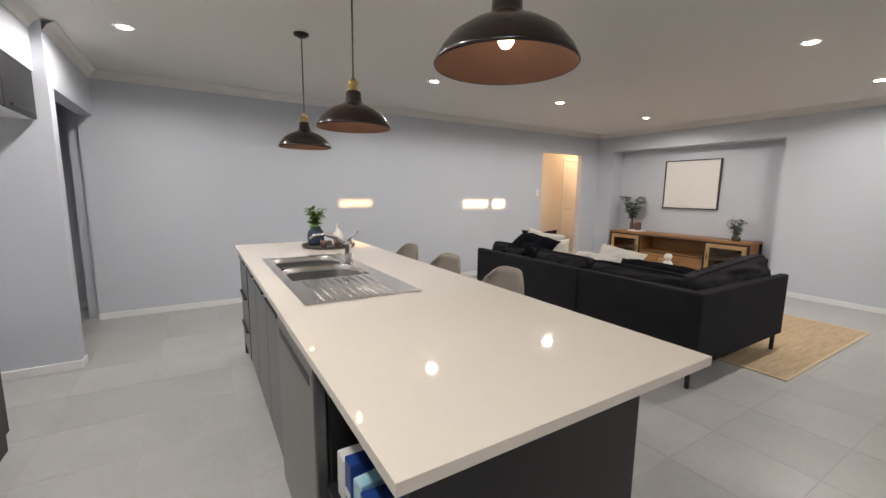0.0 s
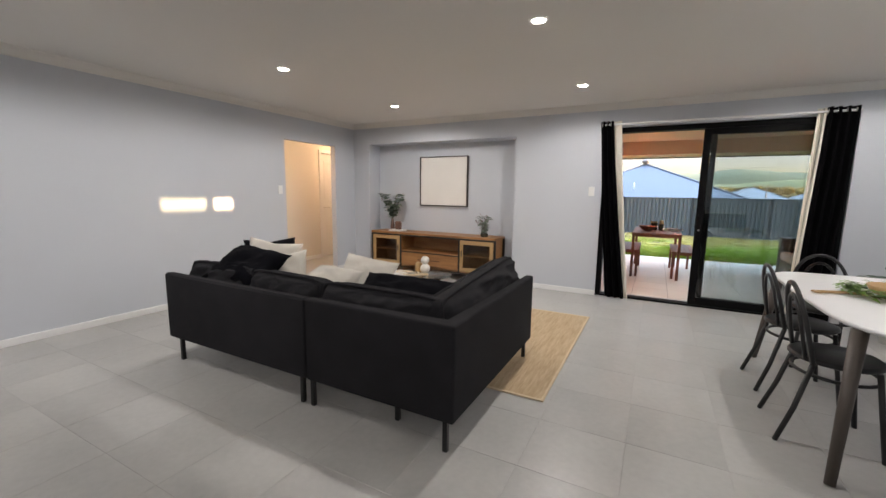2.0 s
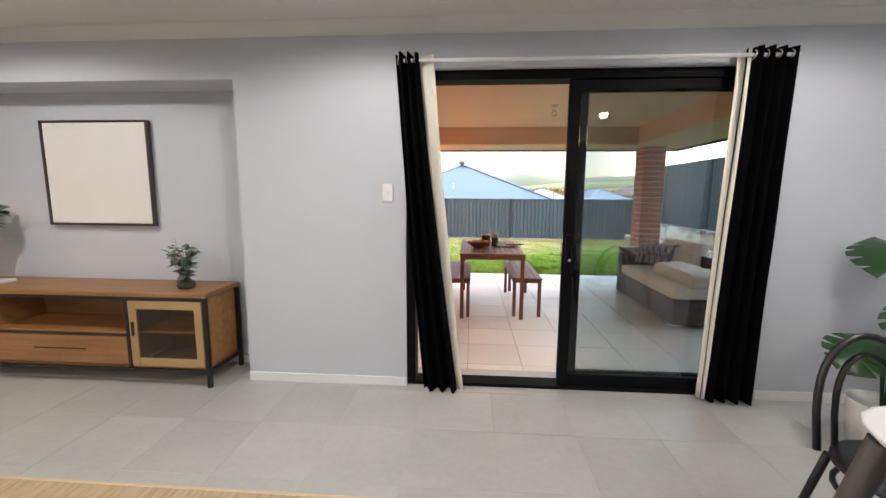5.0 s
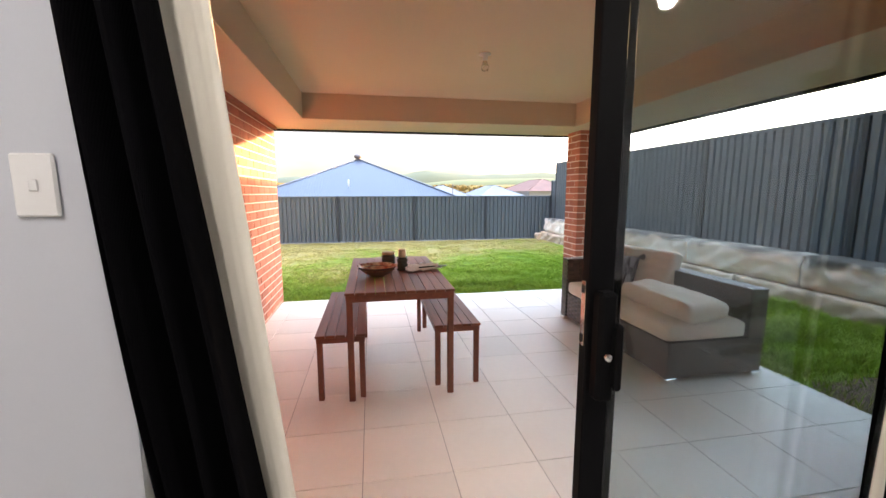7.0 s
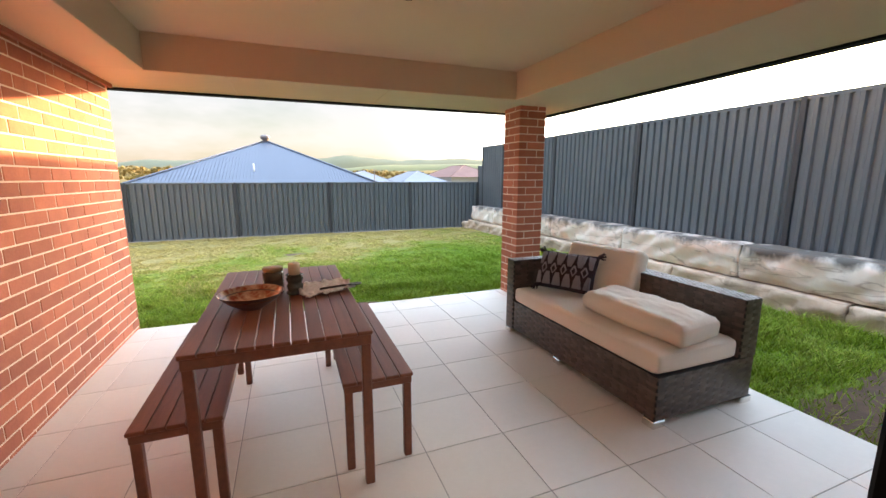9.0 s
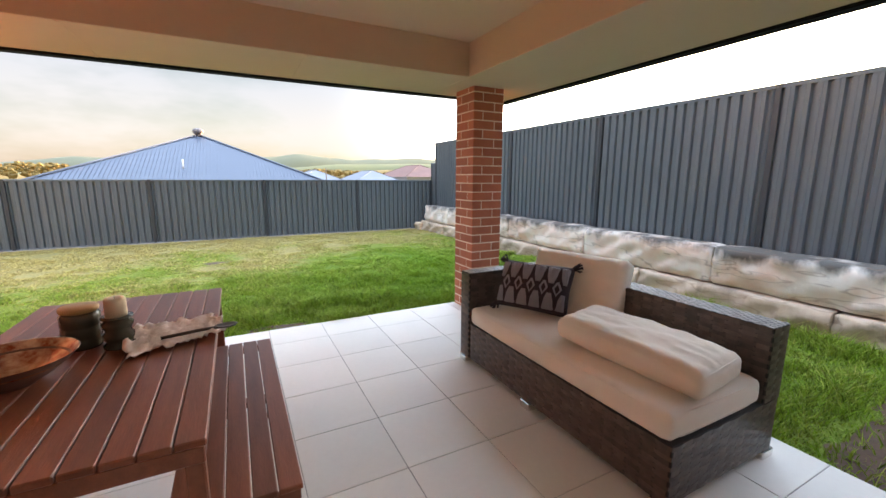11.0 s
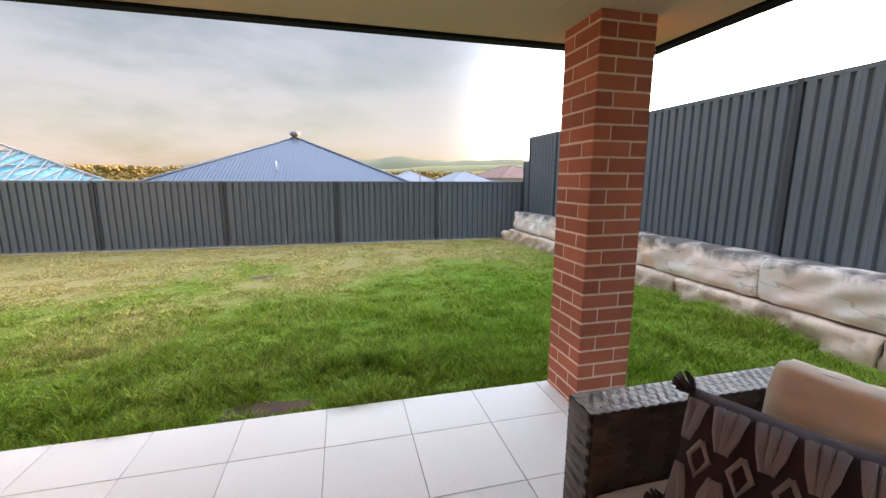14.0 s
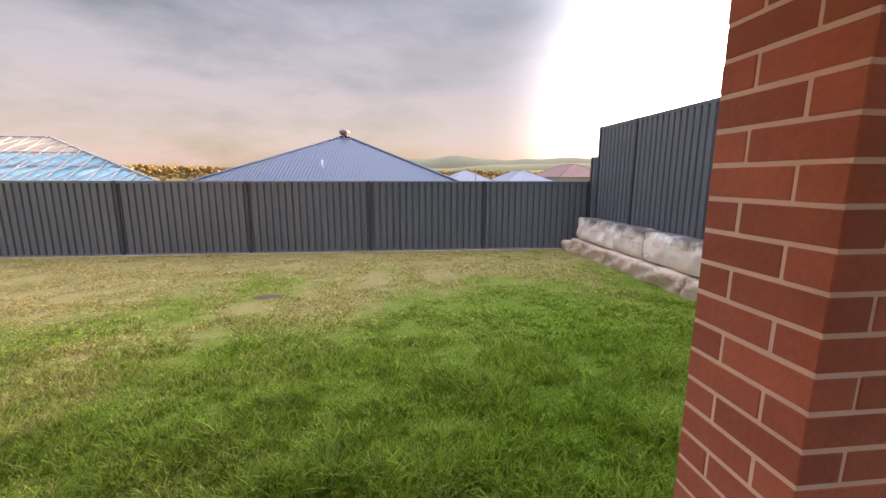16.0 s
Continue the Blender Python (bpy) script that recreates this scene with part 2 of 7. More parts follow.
def weather(m, top, reach, strength, soot):
    """Black lichen that starts along a stone's upper edge and runs down in uneven tongues, and thin dark cracks."""
    n, l = m.node_tree.nodes, m.node_tree.links
    b = n["Principled BSDF"]
    tc, mp, tex, sep, down, add, ramp, mix = (n.new("ShaderNode" + k) for k in ("TexCoord", "Mapping", "TexNoise", "SeparateXYZ", "MapRange", "Math", "ValToRGB", "MixRGB"))
    mp.inputs["Scale"].default_value = (1, 1.0, 0.45)
    tex.inputs["Scale"].default_value, tex.inputs["Detail"].default_value, tex.inputs["Roughness"].default_value = 2.6, 8, 0.60
    l.new(tc.outputs["Object"], mp.inputs["Vector"])
    l.new(mp.outputs["Vector"], tex.inputs["Vector"])
    l.new(tc.outputs["Object"], sep.inputs[0])
    l.new(sep.outputs["Z"], down.inputs["Value"])
    down.inputs["From Min"].default_value, down.inputs["From Max"].default_value = top - reach, top
    down.inputs["To Min"].default_value, down.inputs["To Max"].default_value = -0.20, strength
    add.operation = "ADD"
    l.new(tex.outputs["Fac"], add.inputs[0])
    l.new(down.outputs["Result"], add.inputs[1])
    l.new(add.outputs[0], ramp.inputs["Fac"])
    ramp.color_ramp.elements[0].position, ramp.color_ramp.elements[1].position = 0.58, 0.76
    ramp.color_ramp.elements[1].color = (0.9, 0.9, 0.9, 1)
    mix.inputs["Color2"].default_value = (*soot, 1)
    old = b.inputs["Base Color"].links[0].from_socket
    l.new(old, mix.inputs["Color1"])
    l.new(ramp.outputs["Color"], mix.inputs["Fac"])
    crack, band, cmix = n.new("ShaderNodeTexNoise"), n.new("ShaderNodeValToRGB"), n.new("ShaderNodeMixRGB")
    cmp = n.new("ShaderNodeMapping")
    cmp.inputs["Scale"].default_value, cmp.inputs["Rotation"].default_value = (1, 0.55, 2.2), (0.5, 0, 0)
    crack.inputs["Scale"].default_value, crack.inputs["Detail"].default_value = 2.4, 3
    l.new(tc.outputs["Object"], cmp.inputs["Vector"])
    l.new(cmp.outputs["Vector"], crack.inputs["Vector"])
    l.new(crack.outputs["Fac"], band.inputs["Fac"])
    e = band.color_ramp.elements
    e[0].position, e[0].color, e[1].position, e[1].color = 0.482, (0, 0, 0, 1), 0.518, (0, 0, 0, 1)
    e.new(0.5).color = (0.5, 0.5, 0.5, 1)
    cmix.inputs["Color2"].default_value = (0.20, 0.13, 0.085, 1)
    l.new(mix.outputs["Color"], cmix.inputs["Color1"])
    l.new(band.outputs["Color"], cmix.inputs["Fac"])
    l.new(cmix.outputs["Color"], b.inputs["Base Color"])


weather(STONE, 0.60, 0.28, 0.29, (0.035, 0.032, 0.028))
weather(STONELOW, 0.16, 0.40, 0.06, (0.10, 0.075, 0.05))
BLACKMETAL = surface("black_powder_coat", (0.006, 0.006, 0.007), (0.010, 0.010, 0.011), 8, 0.38, 0.05, 120)
FRAME = surface("black_aluminium", (0.005, 0.005, 0.006), (0.008, 0.008, 0.008), 3, 0.55, 0.03, 100, spec=0.05)
BLACKCAB = surface("black_laminate", (0.009, 0.009, 0.010), (0.014, 0.014, 0.015), 4, 0.45, 0.03, 90)
GREYCAB = surface("charcoal_laminate", (0.075, 0.08, 0.082), (0.095, 0.10, 0.10), 4, 0.28, 0.03, 90)
STONETOP = surface("cream_quartz", (0.78, 0.72, 0.635), (0.74, 0.68, 0.595), 30, 0.035, 0.0, 260, fine_mix=0.6)
STEEL = surface("brushed_steel", (0.84, 0.81, 0.76), (0.72, 0.69, 0.65), 6, 0.22, 0.06, 140, metal=1.0, stretch=(1, 8, 1))
WASHER = surface("grey_satin_steel", (0.30, 0.295, 0.285), (0.25, 0.245, 0.24), 6, 0.35, 0.04, 140, metal=0.8, stretch=(1, 1, 8))
CHROME = surface("polished_chrome", (0.80, 0.80, 0.80), (0.74, 0.74, 0.74), 8, 0.08, 0.0, 100, metal=1.0)
BRASS = surface("aged_brass", (0.50, 0.36, 0.14), (0.36, 0.25, 0.09), 20, 0.35, 0.1, 100, metal=1.0)
BRONZE = surface("dark_bronze_enamel", (0.010, 0.006, 0.005), (0.016, 0.009, 0.007), 9, 0.2, 0.03, 80, spec=0.45)
COPPER = surface("copper_lining", (0.27, 0.14, 0.09), (0.21, 0.105, 0.07), 9, 0.5, 0.05, 90, metal=0.3)
SOFAFAB = weave("charcoal_upholstery", (0.017, 0.0165, 0.019), (0.025, 0.0245, 0.028), 260, 0.9, spec=0.15)
BLACKFAB = weave("black_linen", (0.0035, 0.0035, 0.005), (0.006, 0.006, 0.0085), 220, 0.9, spec=0.06)
CREAMFAB = weave("cream_linen", (0.62, 0.59, 0.54), (0.54, 0.51, 0.46), 180)
THROWFAB = weave("cream_wool", (0.80, 0.77, 0.69), (0.70, 0.67, 0.58), 90, bump=0.9)
BEIGEFAB = weave("beige_outdoor_canvas", (0.80, 0.72, 0.61), (0.74, 0.66, 0.55), 200, bump=0.25)
STOOLFAB = surface("taupe_leatherette", (0.27, 0.235, 0.20), (0.23, 0.20, 0.17), 12, 0.5, 0.15, 120)
CURTAIN = weave("black_blockout_cloth", (0.0022, 0.0022, 0.0026), (0.004, 0.004, 0.005), 200, 0.95, spec=0.04)
LINING = weave("cream_curtain_lining", (0.78, 0.74, 0.64), (0.72, 0.68, 0.58), 160, bump=0.2)
RUG = surface("jute_braid", (0.60, 0.46, 0.30), (0.40, 0.285, 0.165), 5, 0.95, 1.0, 14, stretch=(9, 0.7, 1), fine_mix=0.5, contrast=0.17)
RUGEDGE = surface("jute_selvedge", (0.70, 0.58, 0.40), (0.60, 0.48, 0.32), 20, 0.95, 0.8, 120)
ACACIA = surface("honey_wood", (0.44, 0.225, 0.082), (0.20, 0.088, 0.032), 3.0, 0.42, 0.12, 30, stretch=(0.8, 8, 8), fine_mix=0.4, rand=0.1)
OAK = surface("pale_oak", (0.46, 0.30, 0.14), (0.36, 0.22, 0.095), 4, 0.5, 0.1, 40, stretch=(1, 1, 0.3))
REDWOOD = surface("oiled_red_hardwood", (0.25, 0.082, 0.040), (0.125, 0.040, 0.021), 4, 0.42, 0.2, 40, stretch=(9, 0.8, 9), fine_mix=0.4, rand=0.15)
WALNUT = surface("dark_table_leg_wood", (0.075, 0.06, 0.05), (0.05, 0.04, 0.034), 5, 0.45, 0.1, 40, stretch=(5, 5, 0.6))
WHITETOP = surface("white_satin_tabletop", (0.80, 0.80, 0.80), (0.76, 0.76, 0.77), 3, 0.28, 0.02, 80)
CANVAS = surface("white_canvas", (0.78, 0.75, 0.71), (0.73, 0.70, 0.66), 3, 0.85, 0.2, 260)
PICFRAME = surface("dark_picture_frame", (0.05, 0.038, 0.03), (0.065, 0.05, 0.04), 10, 0.4, 0.1, 60)
WICKER = surface("brown_grey_wicker", (0.115, 0.080, 0.058), (0.046, 0.033, 0.026), 22, 0.36, 0.3, 130, island=0.35)
WICKERBASE = surface("wicker_core", (0.022, 0.018, 0.016), (0.03, 0.025, 0.022), 10, 0.8, 0.1, 80)
# paler wicker for upward faces: the sky's sheen is put into the colour
WICKERSHEEN = surface("wicker_top_sheen", (0.30, 0.27, 0.24), (0.20, 0.18, 0.16), 22, 0.38, 0.3, 130, island=0.3)
PATTERN_DARK = weave("aubergine_cotton", (0.040, 0.028, 0.034), (0.055, 0.04, 0.046), 160)
PATTERN_GREY = weave("grey_tufted_yarn", (0.42, 0.40, 0.44), (0.31, 0.295, 0.33), 90, bump=0.9)
LEAF = surface("eucalyptus_leaf", (0.15, 0.205, 0.155), (0.09, 0.13, 0.095), 9, 0.5, 0.1, 60, island=0.35)
LEAFBRIGHT = surface("fresh_green_leaf", (0.17, 0.29, 0.045), (0.09, 0.18, 0.025), 9, 0.45, 0.1, 60, island=0.35)
MONSTERA = surface("monstera_leaf", (0.018, 0.060, 0.016), (0.010, 0.040, 0.012), 7, 0.32, 0.15, 40, island=0.2)
STEM = surface("brown_stem", (0.10, 0.07, 0.04), (0.07, 0.05, 0.03), 20, 0.7, 0.2, 80)
CERAMIC = surface("blue_grey_glaze", (0.05, 0.075, 0.115), (0.035, 0.05, 0.085), 9, 0.25, 0.1, 60)
WHITECER = surface("white_ceramic", (0.78, 0.76, 0.72), (0.70, 0.68, 0.64), 9, 0.3, 0.08, 60)
BROWNCER = surface("brown_stoneware", (0.16, 0.085, 0.06), (0.10, 0.055, 0.04), 9, 0.35, 0.15, 60)
REDGLAZE = surface("mottled_red_glaze", (0.27, 0.055, 0.027), (0.60, 0.45, 0.31), 22, 0.18, 0.05, 60, contrast=0.1)
WAX = surface("cream_wax", (0.72, 0.60, 0.42), (0.64, 0.52, 0.35), 9, 0.45, 0.05, 60)
GREENGLASS = surface("dark_green_glazed_clay", (0.045, 0.045, 0.032), (0.07, 0.06, 0.04), 12, 0.15, 0.1, 50)
PAPER = surface("white_paper", (0.78, 0.77, 0.75), (0.70, 0.69, 0.67), 8, 0.7, 0.05, 90)
PRINT = surface("faded_print", (0.62, 0.60, 0.58), (0.50, 0.48, 0.47), 60, 0.7, 0.0, 90)
BLUE = surface("blue_carton", (0.01, 0.035, 0.19), (0.02, 0.08, 0.32), 9, 0.35, 0.02, 60)
CYAN = surface("pale_cyan_carton", (0.12, 0.45, 0.62), (0.55, 0.70, 0.74), 14, 0.35, 0.02, 60)
CLOTH = surface("checked_tea_towel", (0.80, 0.76, 0.72), (0.60, 0.50, 0.47), 45, 0.9, 0.3, 120)
ROOF = surface("blue_grey_roof_steel", (0.098, 0.116, 0.155), (0.082, 0.099, 0.135), 0.4, 0.42, 0.03, 40)
ROOFFAR = surface("grey_roof_tiles", (0.20, 0.18, 0.18), (0.26, 0.2, 0.18), 0.4, 0.6, 0.03, 20)
ROOFPALE = surface("pale_grey_roof_steel", (0.23, 0.235, 0.26), (0.19, 0.195, 0.22), 0.4, 0.5, 0.03, 20)
ROOFRED = surface("terracotta_roof_tiles", (0.24, 0.115, 0.085), (0.18, 0.085, 0.065), 0.6, 0.7, 0.05, 20)
HOUSEWALL = surface("far_house_render", (0.5, 0.46, 0.42), (0.42, 0.38, 0.35), 0.6, 0.8, 0.05, 20)
SARKING = surface("teal_roof_foil", (0.06, 0.25, 0.31), (0.30, 0.50, 0.52), 1.6, 0.25, 0.9, 7, fine_mix=0.5, contrast=0.12)
PINE = surface("pale_pine_framing", (0.36, 0.35, 0.34), (0.28, 0.27, 0.26), 4, 0.7, 0.1, 40)
SOIL = surface("dry_soil", (0.115, 0.066, 0.038), (0.052, 0.031, 0.019), 9, 1.0, 1.0, 60)
EDGEWOOD = surface("grey_weathered_timber", (0.20, 0.165, 0.13), (0.11, 0.088, 0.068), 3, 0.85, 0.5, 40, stretch=(0.6, 6, 6))
GREENCORD = surface("bright_green_cord", (0.03, 0.42, 0.16), (0.02, 0.32, 0.12), 9, 0.5, 0.1, 90)
PLASTIC = surface("white_switch_plastic", (0.80, 0.80, 0.79), (0.77, 0.77, 0.76), 5, 0.3, 0.01, 90)
# near-black for shade painted into slots and gaps, also the burnt wick
SHADE_WICK = surface("slot_shade_and_wick_black", (0.01, 0.01, 0.01), (0.014, 0.014, 0.014), 5, 0.6, 0.0, 90)
LENS = emit("downlight_lens", (1.0, 0.95, 0.88), 16)
# bronze tint chosen to dim the sun patch cast through the east window
TINTED = sheet_glass("sun_dimming_glass", (0.34, 0.30, 0.24))
PANE = sheet_glass("door_glass", (0.70, 0.75, 0.745), 0.05)
CLEAR = sheet_glass("table_glass", (0.93, 0.97, 0.955))
BULB = emit("warm_bulb", (1.0, 0.74, 0.46), 1.8)
SMOKED = sheet_glass("smoked_cabinet_glass", (0.60, 0.55, 0.48))


# ---- mesh helpers ----
def tube_frame(a, b):
    """A turn whose z axis runs from a to b."""
    return (Vector(b) - Vector(a)).to_track_quat("Z", "Y").to_matrix().to_4x4()


def box(bm, lo, hi, b=0.0, m=None):
    """A box with chamfered edges."""
    lo, hi = Vector(lo), Vector(hi)
    b = min(b, 0.49 * min(hi[i] - lo[i] for i in range(3)))
    at = (lambda v: m @ Vector(v)) if m else Vector
    if b <= 0:
        vs = [bm.verts.new(at((x, y, z))) for z in (lo.z, hi.z) for y in (lo.y, hi.y) for x in (lo.x, hi.x)]
        for f in ((0, 2, 3, 1), (4, 5, 7, 6), (0, 1, 5, 4), (2, 6, 7, 3), (0, 4, 6, 2), (1, 3, 7, 5)):
            bm.faces.new([vs[i] for i in f])
        return
    v = {}
    for i in (0, 1):
        for j in (0, 1):
            for k in (0, 1):
                c = [(lo, hi)[s][n] for n, s in enumerate((i, j, k))]
                for axis in range(3):
                    p = [c[n] + (0 if n == axis else (b if (i, j, k)[n] == 0 else -b)) for n in range(3)]
                    v[i, j, k, axis] = bm.verts.new(at(p))
    quad = [(0, 0), (1, 0), (1, 1), (0, 1)]
    for axis in range(3):
        o = [n for n in range(3) if n != axis]
        for s in (0, 1):
            ring = []
            for p, q in quad:
                key = [0, 0, 0]
                key[axis], key[o[0]], key[o[1]] = s, p, q
                ring.append(v[(*key, axis)])
            bm.faces.new(ring)
        for p, q in quad:
            e = []
            for s in (0, 1):
                key = [0, 0, 0]
                key[axis], key[o[0]], key[o[1]] = s, p, q
                e.append((v[(*key, o[0])], v[(*key, o[1])]))
            bm.faces.new((e[0][0], e[0][1], e[1][1], e[1][0]))
    for i in (0, 1):
        for j in (0, 1):
            for k in (0, 1):
                bm.faces.new([v[i, j, k, a] for a in range(3)])


def lathe(bm, profile, steps=28, m=None, close=False):
    """Turns (radius, height) pairs round z."""
    at = (lambda p: m @ Vector(p)) if m else Vector
    rings = [[bm.verts.new(at((r * math.cos(2 * math.pi * s / steps), r * math.sin(2 * math.pi * s / steps), z))) for s in range(steps)] for r, z in profile]
    for a, b in zip(rings, rings[1:]):
        for s in range(steps):
            bm.faces.new((a[s], a[(s + 1) % steps], b[(s + 1) % steps], b[s])).smooth = True
    if close:
        bm.faces.new(list(reversed(rings[0])))
        bm.faces.new(rings[-1])


def tube(bm, points, r, steps=8, r2=None, cap=True):
    """A round rod along a line of points, tapering from r to r2."""
    points = [Vector(p) for p in points]
    r2 = r if r2 is None else r2
    rings, side = [], None
    for i, p in enumerate(points):
        way = (points[min(i + 1, len(points) - 1)] - points[max(i - 1, 0)]).normalized()
        if side is None:
            side = way.orthogonal().normalized()
        side = (side - way * side.dot(way)).normalized()
        up = way.cross(side)
        rad = r + (r2 - r) * i / max(1, len(points) - 1)
        rings.append([bm.verts.new(p + rad * (math.cos(2 * math.pi * s / steps) * side + math.sin(2 * math.pi * s / steps) * up)) for s in range(steps)])
    for a, b in zip(rings, rings[1:]):
        for s in range(steps):
            bm.faces.new((a[s], a[(s + 1) % steps], b[(s + 1) % steps], b[s])).smooth = True
    if cap:
        bm.faces.new(list(reversed(rings[0])))
        bm.faces.new(rings[-1])


def bar(bm, a, b, w, d, bev=0.003):
    """A square bar from a to b."""
    length = (Vector(b) - Vector(a)).length
    box(bm, (-w / 2, -d / 2, 0), (w / 2, d / 2, length), bev, Matrix.Translation(a) @ tube_frame(a, b))


def pillow(bm, w, h, d, m=None, n=18, seed=0, pinch=0.55, wrinkle=0.012, square=4.0, horn=0.05):
    """A stuffed cushion in the xy plane, thick along z, with pinched corners and creases."""
    at = (lambda p: m @ Vector(p)) if m else Vector
    sides = []
    for sign in (1, -1):
        grid = []
        for i in range(n + 1):
            row = []
            for j in range(n + 1):
                u, v = 2 * i / n - 1, 2 * j / n - 1
                full = max(0.0, (1 - abs(u) ** square) * (1 - abs(v) ** square)) ** pinch
                pull = 1 - horn * (1 - abs(u * v)) * (abs(u) ** 6 + abs(v) ** 6)
                crease = wrinkle * (noise.noise(Vector((u * 2.2 + seed, v * 2.2, seed * 1.7))) + 0.5 * noise.noise(Vector((u * 6 + seed, v * 5, 3)))) * full
                row.append(at((u * w / 2 * pull, v * h / 2 * pull, sign * (full * d / 2) + crease)))
            grid.append(row)
        sides.append(grid)
    made = [[[None] * (n + 1) for _ in range(n + 1)] for _ in range(2)]
    for s in range(2):
        for i in range(n + 1):
            for j in range(n + 1):
                rim = i in (0, n) or j in (0, n)
                made[s][i][j] = made[0][i][j] if s and rim else bm.verts.new(sides[s][i][j])
    for s in range(2):
        for i in range(n):
            for j in range(n):
                q = (made[s][i][j], made[s][i + 1][j], made[s][i + 1][j + 1], made[s][i][j + 1])
                bm.faces.new(q if s == 0 else tuple(reversed(q))).smooth = True


def soft_box(bm, w, h, d, m=None, n=22, seed=0, r=0.035, crown=0.02, wrinkle=0.006, sag=0.0):
    """A boxed cushion, w by h by d about the origin: rounded edges, a crowned face, creases drawn from the seams."""
    at = (lambda p: m @ Vector(p)) if m else Vector
    half = Vector((w / 2, h / 2, d / 2))
    r = min(r, 0.98 * min(half))
    nz = 6
    cells = (n, n, nz)
    seen = {}

    def vert(key):
        if key not in seen:
            p = Vector([(2 * key[i] / cells[i] - 1) * half[i] for i in range(3)])
            u, v = p.x / half.x, p.y / half.y
            core = Vector([max(-half[i] + r, min(half[i] - r, p[i])) for i in range(3)])
            away = p - core
            q = core + (away.normalized() * r if away.length > 1e-6 else away)
            face = (1 - u * u) * (1 - v * v)
            up = 1 if p.z > 0 else -1
            if abs(abs(p.z) - half.z) < 1e-6:
                rim = max(abs(u), abs(v))
                pucker = 0.5 * noise.noise(Vector((u * 13 + seed, v * 13, up * 2))) * max(0.0, rim - 0.55)
                q.z += up * (crown * face ** 0.6) + wrinkle * (noise.noise(Vector((u * 2.3 + seed, v * 2.6, seed * 1.3))) + 0.6 * noise.noise(Vector((u * 5.5, v * 6.5 + seed, up))) + pucker) * min(1, face * 6 + 0.25)
            else:
                bulge = 0.3 * crown * (1 - (p.z / half.z) ** 2) + 0.4 * wrinkle * noise.noise(Vector((u * 7 + seed, v * 7, p.z * 30)))
                q += Vector((u ** 5, v ** 5, 0)) * bulge
            q.z -= sag * (u * u)
            seen[key] = bm.verts.new(at(q))
        return seen[key]

    for axis in range(3):
        a, b = [k for k in range(3) if k != axis]
        for end in (0, cells[axis]):
            for i in range(cells[a]):
                for j in range(cells[b]):
                    ring = []
                    for di, dj in ((0, 0), (1, 0), (1, 1), (0, 1)):
                        key = [0, 0, 0]
                        key[axis], key[a], key[b] = end, i + di, j + dj
                        ring.append(vert(tuple(key)))
                    bm.faces.new(ring).smooth = True


def seam(w, h, z, r, m=None, thick=0.004):
    """A welt round a boxed cushion at height z."""
    bm, pts = bmesh.new(), []
    for k in range(49):
        a = 2 * math.pi * k / 48
        c, q = math.cos(a), math.sin(a)
        f = (abs(c) ** 12 + abs(q) ** 12) ** (-1 / 12)
        p = Vector((w / 2 * c * f, h / 2 * q * f, z))
        pts.append(m @ p if m else p)
    tube(bm, pts, thick, 6, cap=False)
    return bm


def leafblade(bm, base, way, up, length, width, bend=0.2, lobes=0):
    """One leaf: a strip of quads that widens and narrows."""
    way, up = Vector(way).normalized(), Vector(up)
    side = way.cross(up).normalized()
    up = side.cross(way)
    prev, steps = None, 5
    for i in range(steps + 1):
        s = i / steps
        half = width / 2 * math.sin(math.pi * min(1, 0.08 + 0.9 * s)) ** 0.7
        c = Vector(base) + way * length * s - up * bend * length * s * s
        cur = (bm.verts.new(c + side * half + up * half * 0.25), bm.verts.new(c), bm.verts.new(c - side * half + up * half * 0.25))
        if prev:
            bm.faces.new((prev[0], prev[1], cur[1], cur[0])).smooth = True
            bm.faces.new((prev[1], prev[2], cur[2], cur[1])).smooth = True
        prev = cur


def link(name, bm, material):
    bmesh.ops.recalc_face_normals(bm, faces=bm.faces[:])
    mesh = bpy.data.meshes.new(name)
    bm.to_mesh(mesh)
    bm.free()
    for mat in material if isinstance(material, (list, tuple)) else (material,):
        mesh.materials.append(mat)
    return new(name, mesh)


def part(name, bm, material, parent, label=""):
    ob = link(name, bm, material)
    ob.parent = parent
    return tagged(ob, label) if label else ob


def setting(name, bm, material, label="", category=""):
    return tagged(link(name, bm, material), label, category, kind="structure")


def thing(name, label, category, at=(0, 0, 0), rz=0.0, group=""):
    ob = new(name)
    ob.matrix_world = pose(*at, 0, 0, rz)
    ob.empty_display_size = 0.1
    return tagged(ob, label, category, group)


def boxes(*some, b=0.0):
    bm = bmesh.new()
    for lo, hi in some:
        box(bm, lo, hi, b)
    return bm


def boxpart(name, lo, hi, material, parent, b=0.004, label=""):
    return part(name, boxes((lo, hi), b=b), material, parent, label)


